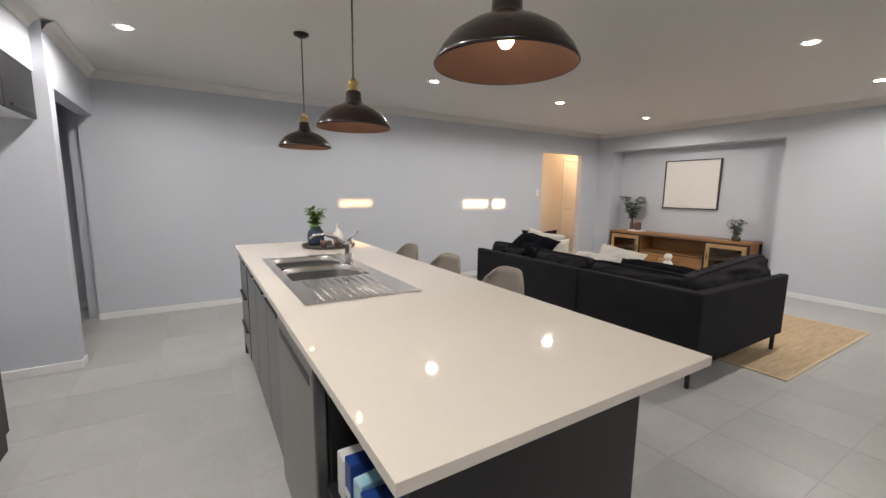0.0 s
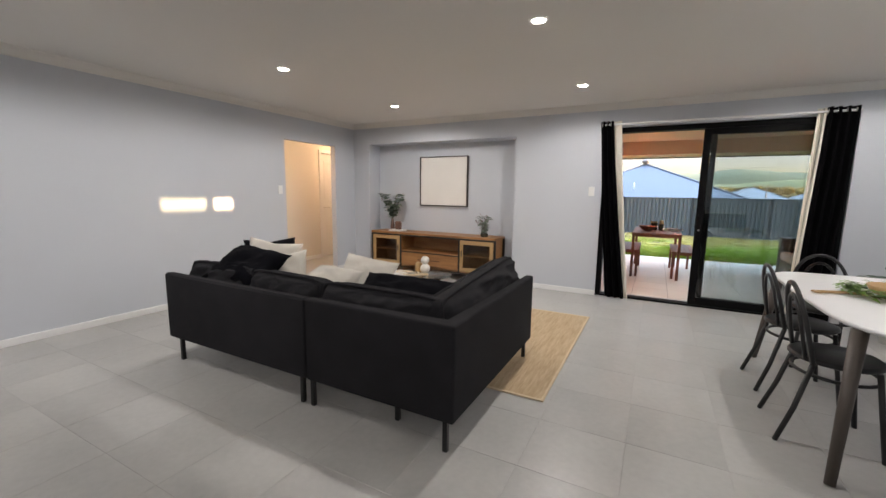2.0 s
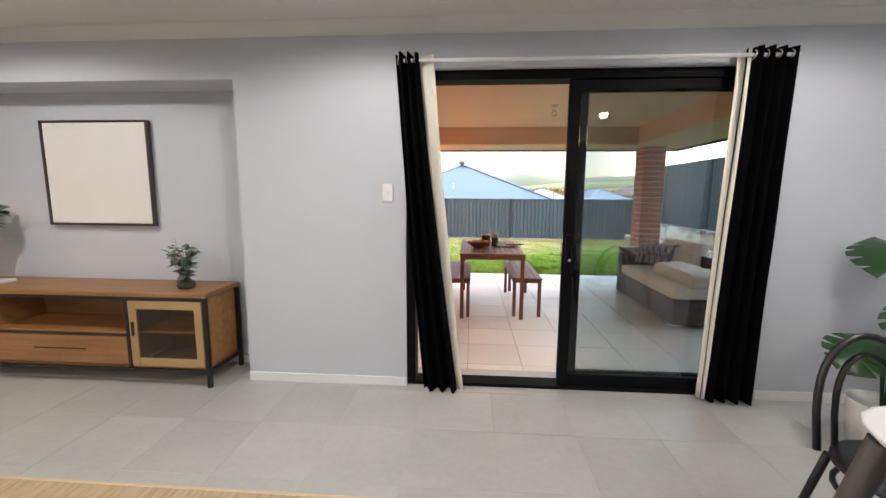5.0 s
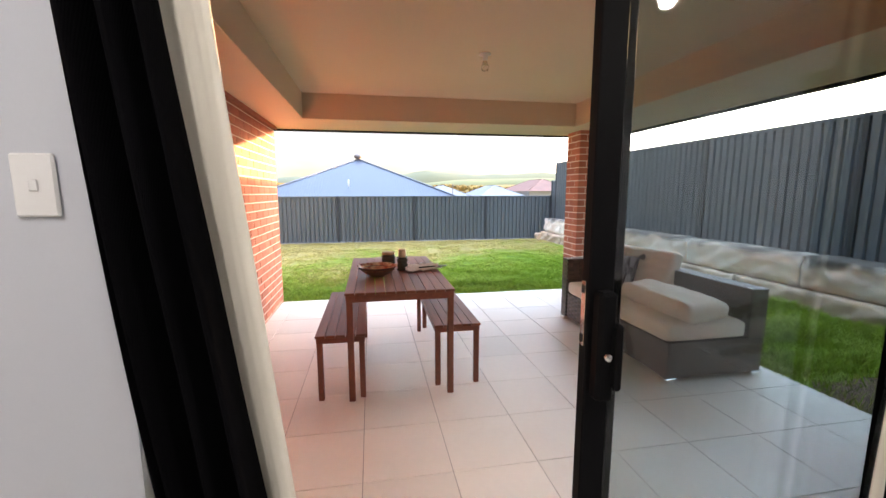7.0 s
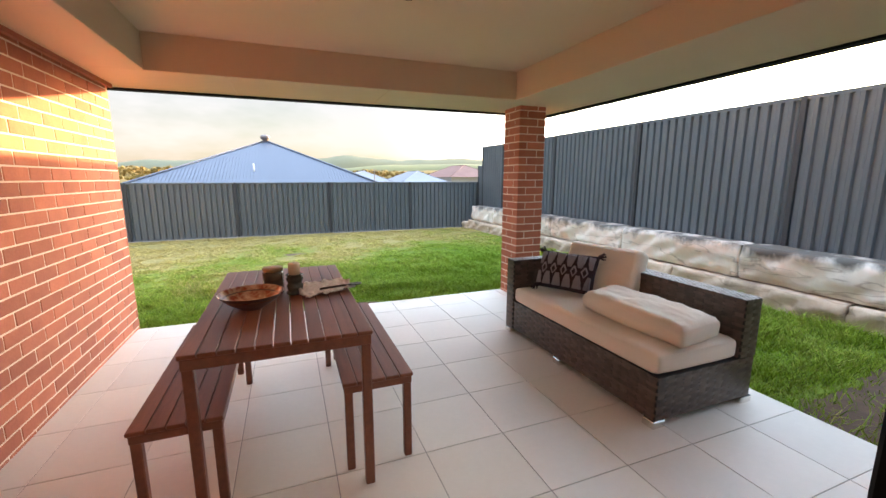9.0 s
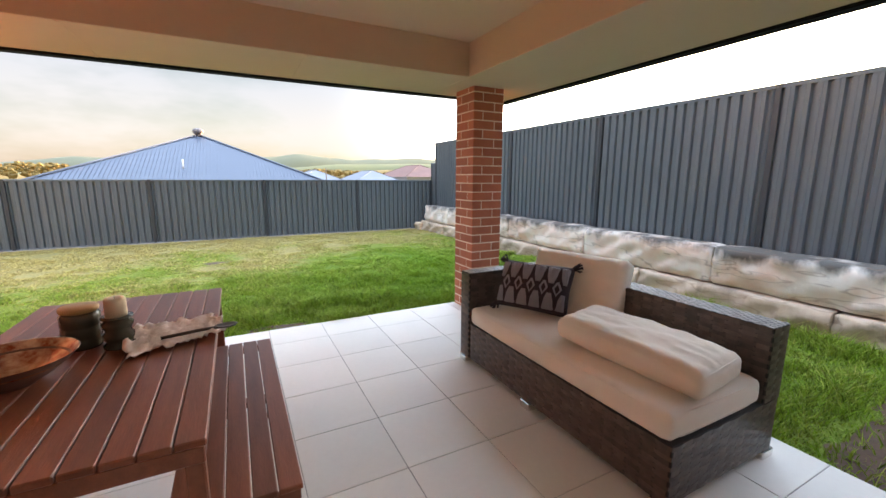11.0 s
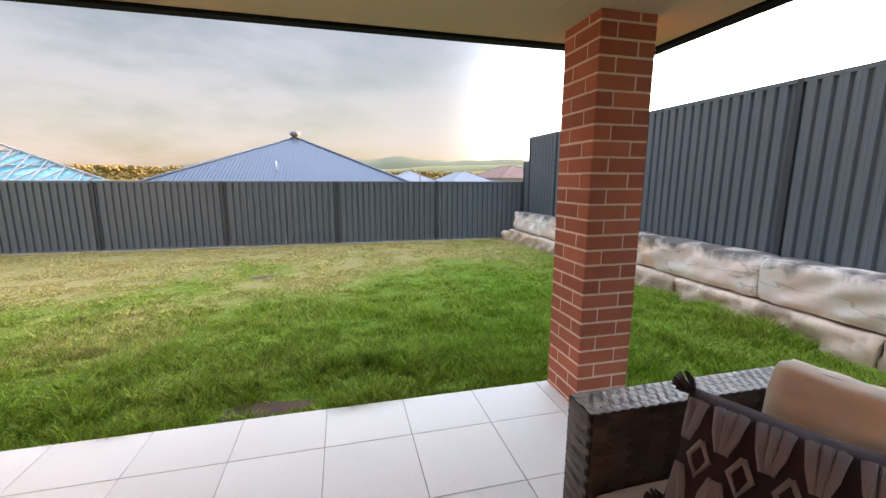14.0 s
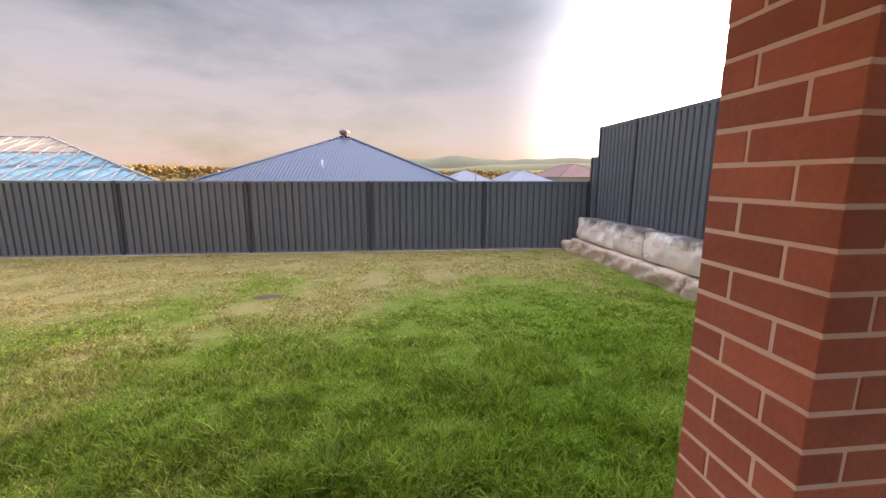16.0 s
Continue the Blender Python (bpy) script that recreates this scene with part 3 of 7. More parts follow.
# ---- the house: floors, walls, ceilings ----
H = 2.45
floor = setting("floor", boxes(((-6.3, -2.5, -0.2), (2.6, 6.93, -0.0015)), ((-6.3, 6.93, -0.2), (-4.97, 8.7, -0.0015))), GROUT, "grey porcelain tiled living room floor", "floor")
setting("wall_west", boxes(((-5.07, -1.0, -0.1), (-4.97, 5.13, H)), ((-5.07, 5.13, 2.05), (-4.97, 6.15, H)), ((-5.07, 6.15, -0.1), (-4.97, 7.02, H))), WALL, "pale blue-grey painted plaster wall with hall opening", "wall")
setting("wall_north", boxes(((-4.97, 6.62, -0.1), (-4.64, 6.92, H)), ((-4.64, 6.62, 2.115), (-2.06, 6.92, H)), ((-2.06, 6.62, -0.1), (-1.86, 6.92, H)),
                            ((-1.86, 6.62, -0.1), (-0.90, 6.75, H)), ((-0.90, 6.62, 2.16), (1.46, 6.75, H)), ((1.46, 6.62, -0.1), (2.4, 6.75, H))), WALL, "pale blue-grey painted wall with display niche", "wall")
setting("wall_niche", boxes(((-4.97, 6.92, -0.1), (-1.86, 7.02, H))), WALL, "pale grey painted back of display niche", "wall")
setting("wall_east", boxes(((2.4, -1.7, -0.1), (2.6, 5.35, H)), ((2.4, 5.35, -0.1), (2.6, 5.90, 1.90)), ((2.4, 5.35, 2.12), (2.6, 5.90, H)), ((2.4, 5.90, -0.1), (2.6, 6.97, H))), WALL, "pale grey painted wall with added narrow window", "wall")
setting("wall_south", boxes(((-3.6, -1.7, -0.1), (2.4, -1.6, H))), WALL, "pale grey painted kitchen wall", "wall")
setting("wall_pier", boxes(((-3.72, -1.7, -0.1), (-3.6, -0.885, H))), WALL, "painted wall pier beside fridge recess", "wall")
setting("wall_bulkhead", boxes(((-3.6, -1.6, 2.10), (2.4, -0.95, H)), ((-4.97, -1.0, 2.03), (-3.72, -0.885, H))), WALL, "painted bulkhead over kitchen cabinets and passage", "wall")
setting("wall_passage", boxes(((-5.7, -1.1, -0.1), (-5.07, -1.0, H)), ((-5.7, -2.4, -0.1), (-5.6, -1.1, H)), ((-5.7, -2.5, -0.1), (-3.72, -2.4, H)), ((-3.72, -2.5, -0.1), (-3.62, -1.7, H))), WALL, "unlit painted passage wall", "wall")
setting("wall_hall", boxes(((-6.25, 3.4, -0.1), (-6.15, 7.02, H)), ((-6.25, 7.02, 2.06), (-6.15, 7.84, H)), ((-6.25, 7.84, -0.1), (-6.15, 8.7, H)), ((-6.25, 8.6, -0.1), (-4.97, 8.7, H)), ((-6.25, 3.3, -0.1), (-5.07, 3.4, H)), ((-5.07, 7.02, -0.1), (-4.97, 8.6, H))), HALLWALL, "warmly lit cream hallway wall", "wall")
setting("ceiling", boxes(((-6.3, -2.5, H), (2.6, 7.02, H + 0.1)), ((-6.3, 7.02, H), (-4.97, 8.7, H + 0.1))), CEIL, "flat white plasterboard ceiling", "ceiling")


def cornice(bm, a, b, inward):
    """A coved plaster cornice along a wall's top from a to b."""
    a, b, n = Vector((*a, H)), Vector((*b, H)), Vector((*inward, 0))
    prof = [(0, -0.075), (0.006, -0.075), (0.012, -0.06), (0.03, -0.032), (0.058, -0.012), (0.073, -0.006), (0.073, 0)]
    rows = [[bm.verts.new(p + n * d + Vector((0, 0, z))) for d, z in prof] for p in (a, b)]
    for i in range(len(prof) - 1):
        bm.faces.new((rows[0][i], rows[0][i + 1], rows[1][i + 1], rows[1][i])).smooth = True


bm = bmesh.new()
cornice(bm, (-4.97, -0.885), (-4.97, 6.62), (1, 0))
cornice(bm, (-4.97, 6.62), (2.4, 6.62), (0, -1))
cornice(bm, (2.4, 6.62), (2.4, -0.95), (-1, 0))
cornice(bm, (-4.97, -0.885), (-3.6, -0.885), (0, 1))
cornice(bm, (-3.6, -0.95), (2.4, -0.95), (0, 1))
setting("trim", bm, CEIL, "white coved plaster cornice", "cornice")

bm = bmesh.new()
for lo, hi in [((-4.97, -1.0, 0), (-4.956, 5.13, 0.068)), ((-4.97, 6.15, 0), (-4.956, 6.62, 0.068)), ((-5.07, 6.15, 0), (-4.97, 6.136, 0.068)),
               ((-4.956, 6.606, 0), (-4.64, 6.62, 0.068)), ((-4.64, 6.906, 0), (-2.06, 6.92, 0.068)), ((-2.06, 6.606, 0), (-0.90, 6.62, 0.068)), ((1.46, 6.606, 0), (2.4, 6.62, 0.068)),
               ((2.386, -0.9, 0), (2.4, 6.606, 0.068)), ((-3.6, -1.6, 0), (-3.586, -0.871, 0.068)), ((-3.72, -0.885, 0), (-3.6, -0.871, 0.068)),
               ((-6.15, 3.4, 0), (-6.136, 6.95, 0.068)), ((-6.15, 7.91, 0), (-6.136, 8.6, 0.068)), ((-5.60, -2.4, 0), (-5.586, -1.1, 0.068))]:
    lo, hi = [min(p) for p in zip(lo, hi)], [max(p) for p in zip(lo, hi)]
    box(bm, lo, hi, 0.004)
setting("baseboard", bm, WHITE, "white painted skirting board", "skirting")

# hallway door with architrave
hall_door = setting("door_1", boxes(((-6.215, 7.03, 0.005), (-6.18, 7.83, 2.05)), b=0.003), WHITE, "closed white painted hallway door", "door")
for lo, hi in [((-6.15, 6.955, 0), (-6.132, 7.022, 2.12)), ((-6.15, 7.838, 0), (-6.132, 7.905, 2.12)), ((-6.15, 7.022, 2.055), (-6.132, 7.838, 2.12))]:
    boxpart("architrave", lo, hi, WHITE, hall_door)
for y0, y1, z0, z1 in [(7.12, 7.38, 1.15, 1.92), (7.48, 7.74, 1.15, 1.92), (7.12, 7.38, 0.2, 1.02), (7.48, 7.74, 0.2, 1.02)]:
    boxpart("door_panel", (-6.184, y0, z0), (-6.176, y1, z1), WHITE, hall_door, 0.003)
# solid black strip standing for the shade between door and frame
boxpart("gap_shade_strip", (-6.19, 7.021, 0.01), (-6.1795, 7.034, 2.05), SHADE_WICK, hall_door, 0)
bm = bmesh.new()
tube(bm, [(-6.18, 7.09, 1.0), (-6.13, 7.09, 1.0), (-6.125, 7.12, 1.0), (-6.125, 7.21, 1.0)], 0.009)
part("door_handle", bm, CHROME, hall_door, "chrome lever handle")

# narrow east window, out of view, its slot sized to shape the sun patch
win = setting("window_1", boxes(((2.45, 5.35, 1.90), (2.53, 5.39, 2.12)), ((2.45, 5.86, 1.90), (2.53, 5.90, 2.12)), ((2.45, 5.39, 1.90), (2.53, 5.86, 1.975)), ((2.45, 5.39, 2.08), (2.53, 5.86, 2.12)), b=0.004), FRAME, "narrow black aluminium window added for the sun patch", "window")
pane = boxpart("pane", (2.485, 5.385, 1.935), (2.493, 5.865, 2.085), TINTED, win, 0)

# ---- sliding door ----
door = setting("door_2", boxes(((-0.90, 6.65, -0.01), (-0.84, 6.79, 2.16)), ((1.40, 6.65, -0.01), (1.46, 6.79, 2.16)), ((-0.84, 6.65, 2.10), (1.40, 6.79, 2.16)), ((-0.84, 6.65, -0.01), (1.40, 6.79, 0.022)), b=0.004), FRAME, "open black aluminium sliding glass door", "door")


def door_leaf(name, x0, x1, y, label):
    leaf = part(name, boxes(((x0, y - 0.02, 0.022), (x0 + 0.075, y + 0.02, 2.10)), ((x1 - 0.06, y - 0.02, 0.022), (x1, y + 0.02, 2.10)),
                            ((x0 + 0.075, y - 0.019, 0.022), (x1 - 0.06, y + 0.019, 0.11)), ((x0 + 0.075, y - 0.019, 2.035), (x1 - 0.06, y + 0.019, 2.10)), b=0.004), FRAME, door, label)
    p = boxpart("pane", (x0 + 0.07, y - 0.003, 0.105), (x1 - 0.055, y + 0.003, 2.04), PANE, leaf, 0)
    return leaf


sliding = door_leaf("sliding_leaf", 0.150, 1.36, 6.69, "black framed sliding glass leaf")
fixed = door_leaf("fixed_leaf", 0.215, 1.40, 6.75, "black framed fixed glass leaf")
sliding.location.x = fixed.location.x = 0.016
bm = bmesh.new()
box(bm, (0.160, 6.625, 0.80), (0.212, 6.671, 1.10), 0.010)
box(bm, (0.196, 6.600, 0.84), (0.218, 6.640, 1.02), 0.008)
part("lock_body", bm, FRAME, sliding, "black moulded lock and pull handle")
bm = bmesh.new()
lathe(bm, [(0.012, 0), (0.012, 0.012), (0.008, 0.015), (0, 0.015)], 14, Matrix.Translation((0.186, 6.626, 0.93)) @ pose(0, 0, 0, 90))
part("lock_cylinder", bm, CHROME, sliding, "chrome key cylinder")
boxpart("strike_plate", (0.146, 6.68, 0.94), (0.1505, 6.70, 1.12), CHROME, sliding, 0.001, "bright strike plate")
for z in (0.962, 1.098):
    boxpart("latch", (0.143, 6.684, z - 0.011), (0.147, 6.696, z + 0.011), SHADE_WICK, sliding, 0.001)

# ---- curtains on a rod ----
rod = thing("curtain_rod", "white metal curtain rod above sliding door", "curtain rod")
bm = bmesh.new()
tube(bm, [(-0.93, 6.53, 2.185), (1.44, 6.53, 2.185)], 0.011, 12)
part("pole", bm, WHITE, rod)
for x in (-0.86, 1.40):
    boxpart("bracket", (x - 0.012, 6.53, 2.172), (x + 0.012, 6.62, 2.198), WHITE, rod)


def curtain(name, top0, top1, bot0, bot1, z0, z1, folds, lining_side, label):
    """A bunched eyelet curtain that leans from its rod to its hem."""
    ob = thing(name, label, "curtain", ((top0 + top1) / 2, 6.53, 0))
    ox = (top0 + top1) / 2
    for nm, mat, dy, part_label in (("drape", CURTAIN, 0.0, ""), ("lining", LINING, 0.014, "cream blockout lining")):
        bm, rows = bmesh.new(), []
        nu, nv = folds * 12, 26
        for i in range(nv + 1):
            s = i / nv
            row = []
            a, b = top0 + (bot0 - top0) * s ** 1.15, top1 + (bot1 - top1) * s ** 1.15
            if nm == "lining":
                a, b = (b - 0.03, b + 0.095 - 0.050 * s) if lining_side > 0 else (a - 0.038 + 0.026 * s, a + 0.03)
            for j in range(nu + 1):
                u = j / nu
                wave = 0.042 * (1 + 0.25 * math.sin(3 * s + u * 5)) * math.sin(2 * math.pi * folds * u + 0.4 * math.sin(2.4 * s))
                if nm == "lining":
                    wave = 0.02 * math.sin(math.pi * u * 1.5 + s)
                x = a + (b - a) * u + 0.006 * noise.noise(Vector((u * 7, s * 4, folds)))
                row.append(bm.verts.new((x - ox, wave + dy * 2.2, z1 + (z0 - z1) * s)))
            rows.append(row)
        for r, q in zip(rows, rows[1:]):
            for j in range(nu):
                bm.faces.new((r[j], r[j + 1], q[j + 1], q[j])).smooth = True
        bm.normal_update()
        bmesh.ops.solidify(bm, geom=bm.faces[:], thickness=0.002)
        bmesh.ops.recalc_face_normals(bm, faces=bm.faces[:])
        part(nm, bm, mat, ob, part_label)
    # return strip added to block sun leaking between curtain edge and wall
    side = -1 if lining_side > 0 else 1
    bm, rows = bmesh.new(), []
    for i in range(27):
        s = i / 26
        x = (top0 + (bot0 - top0) * s ** 1.15 if side < 0 else top1 + (bot1 - top1) * s ** 1.15) - ox
        rows.append([bm.verts.new((x + 0.004 * math.sin(9 * s + q), 0.085 * q / 3, z1 + (z0 - z1) * s)) for q in range(4)])
    for r, q in zip(rows, rows[1:]):
        for j in range(3):
            bm.faces.new((r[j], r[j + 1], q[j + 1], q[j])).smooth = True
    bm.normal_update()
    bmesh.ops.solidify(bm, geom=bm.faces[:], thickness=0.002)
    bmesh.ops.recalc_face_normals(bm, faces=bm.faces[:])
    part("sun_stop_return", bm, CURTAIN, ob)
    for k in range(folds):
        x = top0 + (top1 - top0) * (k + 0.5) / folds - ox
        bm = bmesh.new()
        ring = [(x + 0.004 * math.sin(a), 0.025 * math.cos(a), 2.185 + 0.025 * math.sin(a)) for a in [i * math.pi / 8 for i in range(17)]]
        tube(bm, ring, 0.006, 6, cap=False)
        part("eyelet", bm, CHROME, ob, "chrome eyelet ring")
    return ob


curtain("curtain", -0.945, -0.80, -0.765, -0.54, 0.025, 2.225, 3, 1, "black eyelet curtain bunched beside open door")
curtain("curtain", 1.15, 1.425, 1.075, 1.375, 0.025, 2.225, 4, -1, "black eyelet curtain with cream lining, bunched")

# ---- patio: slab, soffit, beams ----
patio = setting("pavement", boxes(((-1.6, 6.93, -0.2), (2.6, 10.885, -0.004))), PGROUT, "pale square tiled patio floor", "patio")
setting("wall_patio", boxes(((-0.90, 6.752, 2.165), (1.75, 6.93, 2.45)), ((1.752, 6.752, -0.15), (2.6, 6.93, 2.45)), ((-1.85, 6.752, -0.15), (-0.902, 6.93, 2.45))), MORTAR, "red brick house wall around the door", "wall")
setting("ceiling_patio", boxes(((-1.08, 6.93, 2.40), (2.04, 10.30, 2.48))), SOFFIT, "cream recessed patio ceiling", "ceiling")
for side, lo, hi in (("west", (-1.52, 6.93, 2.135), (-1.08, 10.30, 2.50)), ("north", (-1.9, 10.30, 2.135), (2.04, 11.06, 2.50)), ("east", (2.04, 6.93, 2.135), (2.93, 11.06, 2.50))):
    setting("beam_" + side, boxes((lo, hi), b=0.004), SOFFIT, "cream boxed patio beam", "beam")
    # joint cover strips across the lined soffit
    if side == "north":
        for x in (-0.55, 0.75):
            setting("trim_beam", boxes(((x - 0.012, 10.31, 2.131), (x + 0.012, 11.05, 2.1345)), b=0.001), SOFFIT, "cream soffit joint strip", "trim")
setting("gutter", boxes(((-1.9, 11.062, 2.12), (3.03, 11.15, 2.25)), ((2.934, 5.0, 2.12), (3.03, 11.06, 2.25)), b=0.008), FRAME, "dark metal eaves gutter", "gutter")
setting("eave", boxes(((2.602, -1.7, 2.14), (2.93, 6.928, 2.22))), SOFFIT, "cream eaves soffit", "eaves")
setting("roof_patio", boxes(((-8, -3, 2.56), (3.03, 11.15, 2.62))), ROOF, "blue-grey steel roof above the patio", "roof")
setting("trim_patio", boxes(((-1.50, 6.93, 2.105), (-1.475, 10.93, 2.135))), BRICK, "dark timber bead under the soffit", "trim")

# lamp holder with a bare bulb
holder = thing("lamp_holder", "white batten lamp holder with unlit bulb", "ceiling light", (0.49, 8.83, 2.40))
bm = bmesh.new()
lathe(bm, [(0, 0), (0.045, 0), (0.045, -0.008), (0.022, -0.018), (0.02, -0.045), (0, -0.045)], 20)
part("socket", bm, WHITE, holder)
bm = bmesh.new()
lathe(bm, [(0.012, -0.045), (0.014, -0.06), (0.028, -0.085), (0.03, -0.1), (0.022, -0.12), (0, -0.127)], 18)
part("bulb", bm, glass("bulb_glass", (0.95, 0.93, 0.9), 0.2), holder, "clear unlit bulb")

# ---- lawn and ground ----
GRASSMAT = bpy.data.materials.new("lawn")
GRASSMAT.use_nodes = True


def lawn_nodes(m, blades):
    n, l = m.node_tree.nodes, m.node_tree.links
    b = n["Principled BSDF"]
    tc = n.new("ShaderNodeTexCoord")
    n1, n2, n3 = (n.new("ShaderNodeTexNoise") for _ in range(3))
    for node, s, d in ((n1, 0.55, 4), (n2, 4.5, 8), (n3, 60, 3)):
        node.inputs["Scale"].default_value, node.inputs["Detail"].default_value = s, d
        l.new(tc.outputs["Object"], node.inputs["Vector"])
    n2.inputs["Roughness"].default_value = 0.72
    grad, sep = n.new("ShaderNodeMapRange"), n.new("ShaderNodeSeparateXYZ")
    l.new(tc.outputs["Object"], sep.inputs[0])
    slope = n.new("ShaderNodeMath")
    slope.operation, slope.inputs[1].default_value = "MULTIPLY_ADD", -0.36
    l.new(sep.outputs["X"], slope.inputs[0])
    l.new(sep.outputs["Y"], slope.inputs[2])
    grad.inputs["From Min"].default_value, grad.inputs["From Max"].default_value = 11.9, 17.2
    grad.inputs["To Min"].default_value, grad.inputs["To Max"].default_value = -0.18, 0.42
    l.new(slope.outputs[0], grad.inputs["Value"])
    add = n.new("ShaderNodeMath")
    add.operation = "ADD"
    l.new(n1.outputs["Fac"], add.inputs[0])
    l.new(grad.outputs["Result"], add.inputs[1])
    mixn = n.new("ShaderNodeMath")
    mixn.operation, mixn.inputs[1].default_value = "MULTIPLY_ADD", 0.62
    l.new(n2.outputs["Fac"], mixn.inputs[0])
    l.new(add.outputs[0], mixn.inputs[2])
    ramp = n.new("ShaderNodeValToRGB")
    e = ramp.color_ramp.elements
    e[0].position, e[0].color = 0.52, (0.130, 0.218, 0.012, 1)
    e[1].position, e[1].color = 1.10, (0.35, 0.28, 0.098, 1)
    mid = e.new(0.82)
    mid.color = (0.205, 0.248, 0.032, 1)
    l.new(mixn.outputs[0], ramp.inputs["Fac"])
    hsv, rng = n.new("ShaderNodeHueSaturation"), n.new("ShaderNodeMapRange")
    rng.inputs["To Min"].default_value, rng.inputs["To Max"].default_value = (0.55, 1.95) if blades else (0.45, 1.0)
    if blades:
        # single blades differ in tone and dryness, and let some light through
        geo, dry, mixed = n.new("ShaderNodeNewGeometry"), n.new("ShaderNodeMath"), n.new("ShaderNodeMath")
        spread = n.new("ShaderNodeMath")
        spread.operation, spread.inputs[1].default_value = "MULTIPLY", 7.31
        dry.operation = "FRACT"
        l.new(geo.outputs["Random Per Island"], spread.inputs[0])
        l.new(spread.outputs[0], dry.inputs[0])
        mixed.operation, mixed.inputs[1].default_value = "MULTIPLY_ADD", 0.34
        l.new(dry.outputs[0], mixed.inputs[0])
        l.new(mixn.outputs[0], mixed.inputs[2])
        less = n.new("ShaderNodeMath")
        less.operation, less.inputs[1].default_value = "SUBTRACT", 0.17
        l.new(mixed.outputs[0], less.inputs[0])
        l.new(less.outputs[0], ramp.inputs["Fac"])
        thin, both = n.new("ShaderNodeBsdfTranslucent"), n.new("ShaderNodeMixShader")
        both.inputs[0].default_value = 0.38
        l.new(hsv.outputs["Color"], thin.inputs["Color"])
        l.new(b.outputs[0], both.inputs[1])
        l.new(thin.outputs[0], both.inputs[2])
        l.new(both.outputs[0], n["Material Output"].inputs["Surface"])
        l.new(geo.outputs["Random Per Island"], rng.inputs["Value"])
    else:
        l.new(n3.outputs["Fac"], rng.inputs["Value"])
    l.new(rng.outputs["Result"], hsv.inputs["Value"])
    l.new(ramp.outputs["Color"], hsv.inputs["Color"])
    l.new(hsv.outputs["Color"], b.inputs["Base Color"])
    b.inputs["Roughness"].default_value = 0.65 if blades else 1.0
    b.inputs["Specular IOR Level"].default_value = 0.25
    if not blades:
        bp = n.new("ShaderNodeBump")
        bp.inputs["Strength"].default_value, bp.inputs["Distance"].default_value = 0.8, 0.03
        l.new(n3.outputs["Fac"], bp.inputs["Height"])
        l.new(bp.outputs["Normal"], b.inputs["Normal"])


lawn_nodes(GRASSMAT, False)
BLADE = bpy.data.materials.new("grass_blade")
BLADE.use_nodes = True
lawn_nodes(BLADE, True)


def ground_height(x, y):
    return -0.055 + 0.012 * noise.noise(Vector((x * 0.9, y * 0.9, 0))) - 0.003 * max(0, y - 11)


bm = bmesh.new()
xs = [-900, -300, -100, -40, -20] + [-14 + 0.5 * i for i in range(41)] + [8, 12, 20, 40, 100, 300, 900]
ys = [-300, -60, -20, -10, 0, 3, 6] + [6.5 + 0.5 * i for i in range(23)] + [17.9, 18.6, 20, 30, 60, 150, 400, 900]
grid = [[bm.verts.new((x, y, ground_height(x, y) if -15 < x < 8 and 6 < y < 18 else (-2.2 if y > 18.2 else -0.1) - (0.35 if x < -0 and y < 6.4 else 0))) for x in xs] for y in ys]
for a, b in zip(grid, grid[1:]):
    for j in range(len(xs) - 1):
        bm.faces.new((a[j], a[j + 1], b[j + 1], b[j])).smooth = True
setting("ground", bm, GRASSMAT, "patchy green and straw lawn", "lawn")

BARE = [(0.48, 11.06, 0.30, 0.10), (3.10, 7.72, 0.62, 0.36), (3.75, 7.80, 0.40, 0.30), (-0.10, 14.6, 0.22, 0.12)]


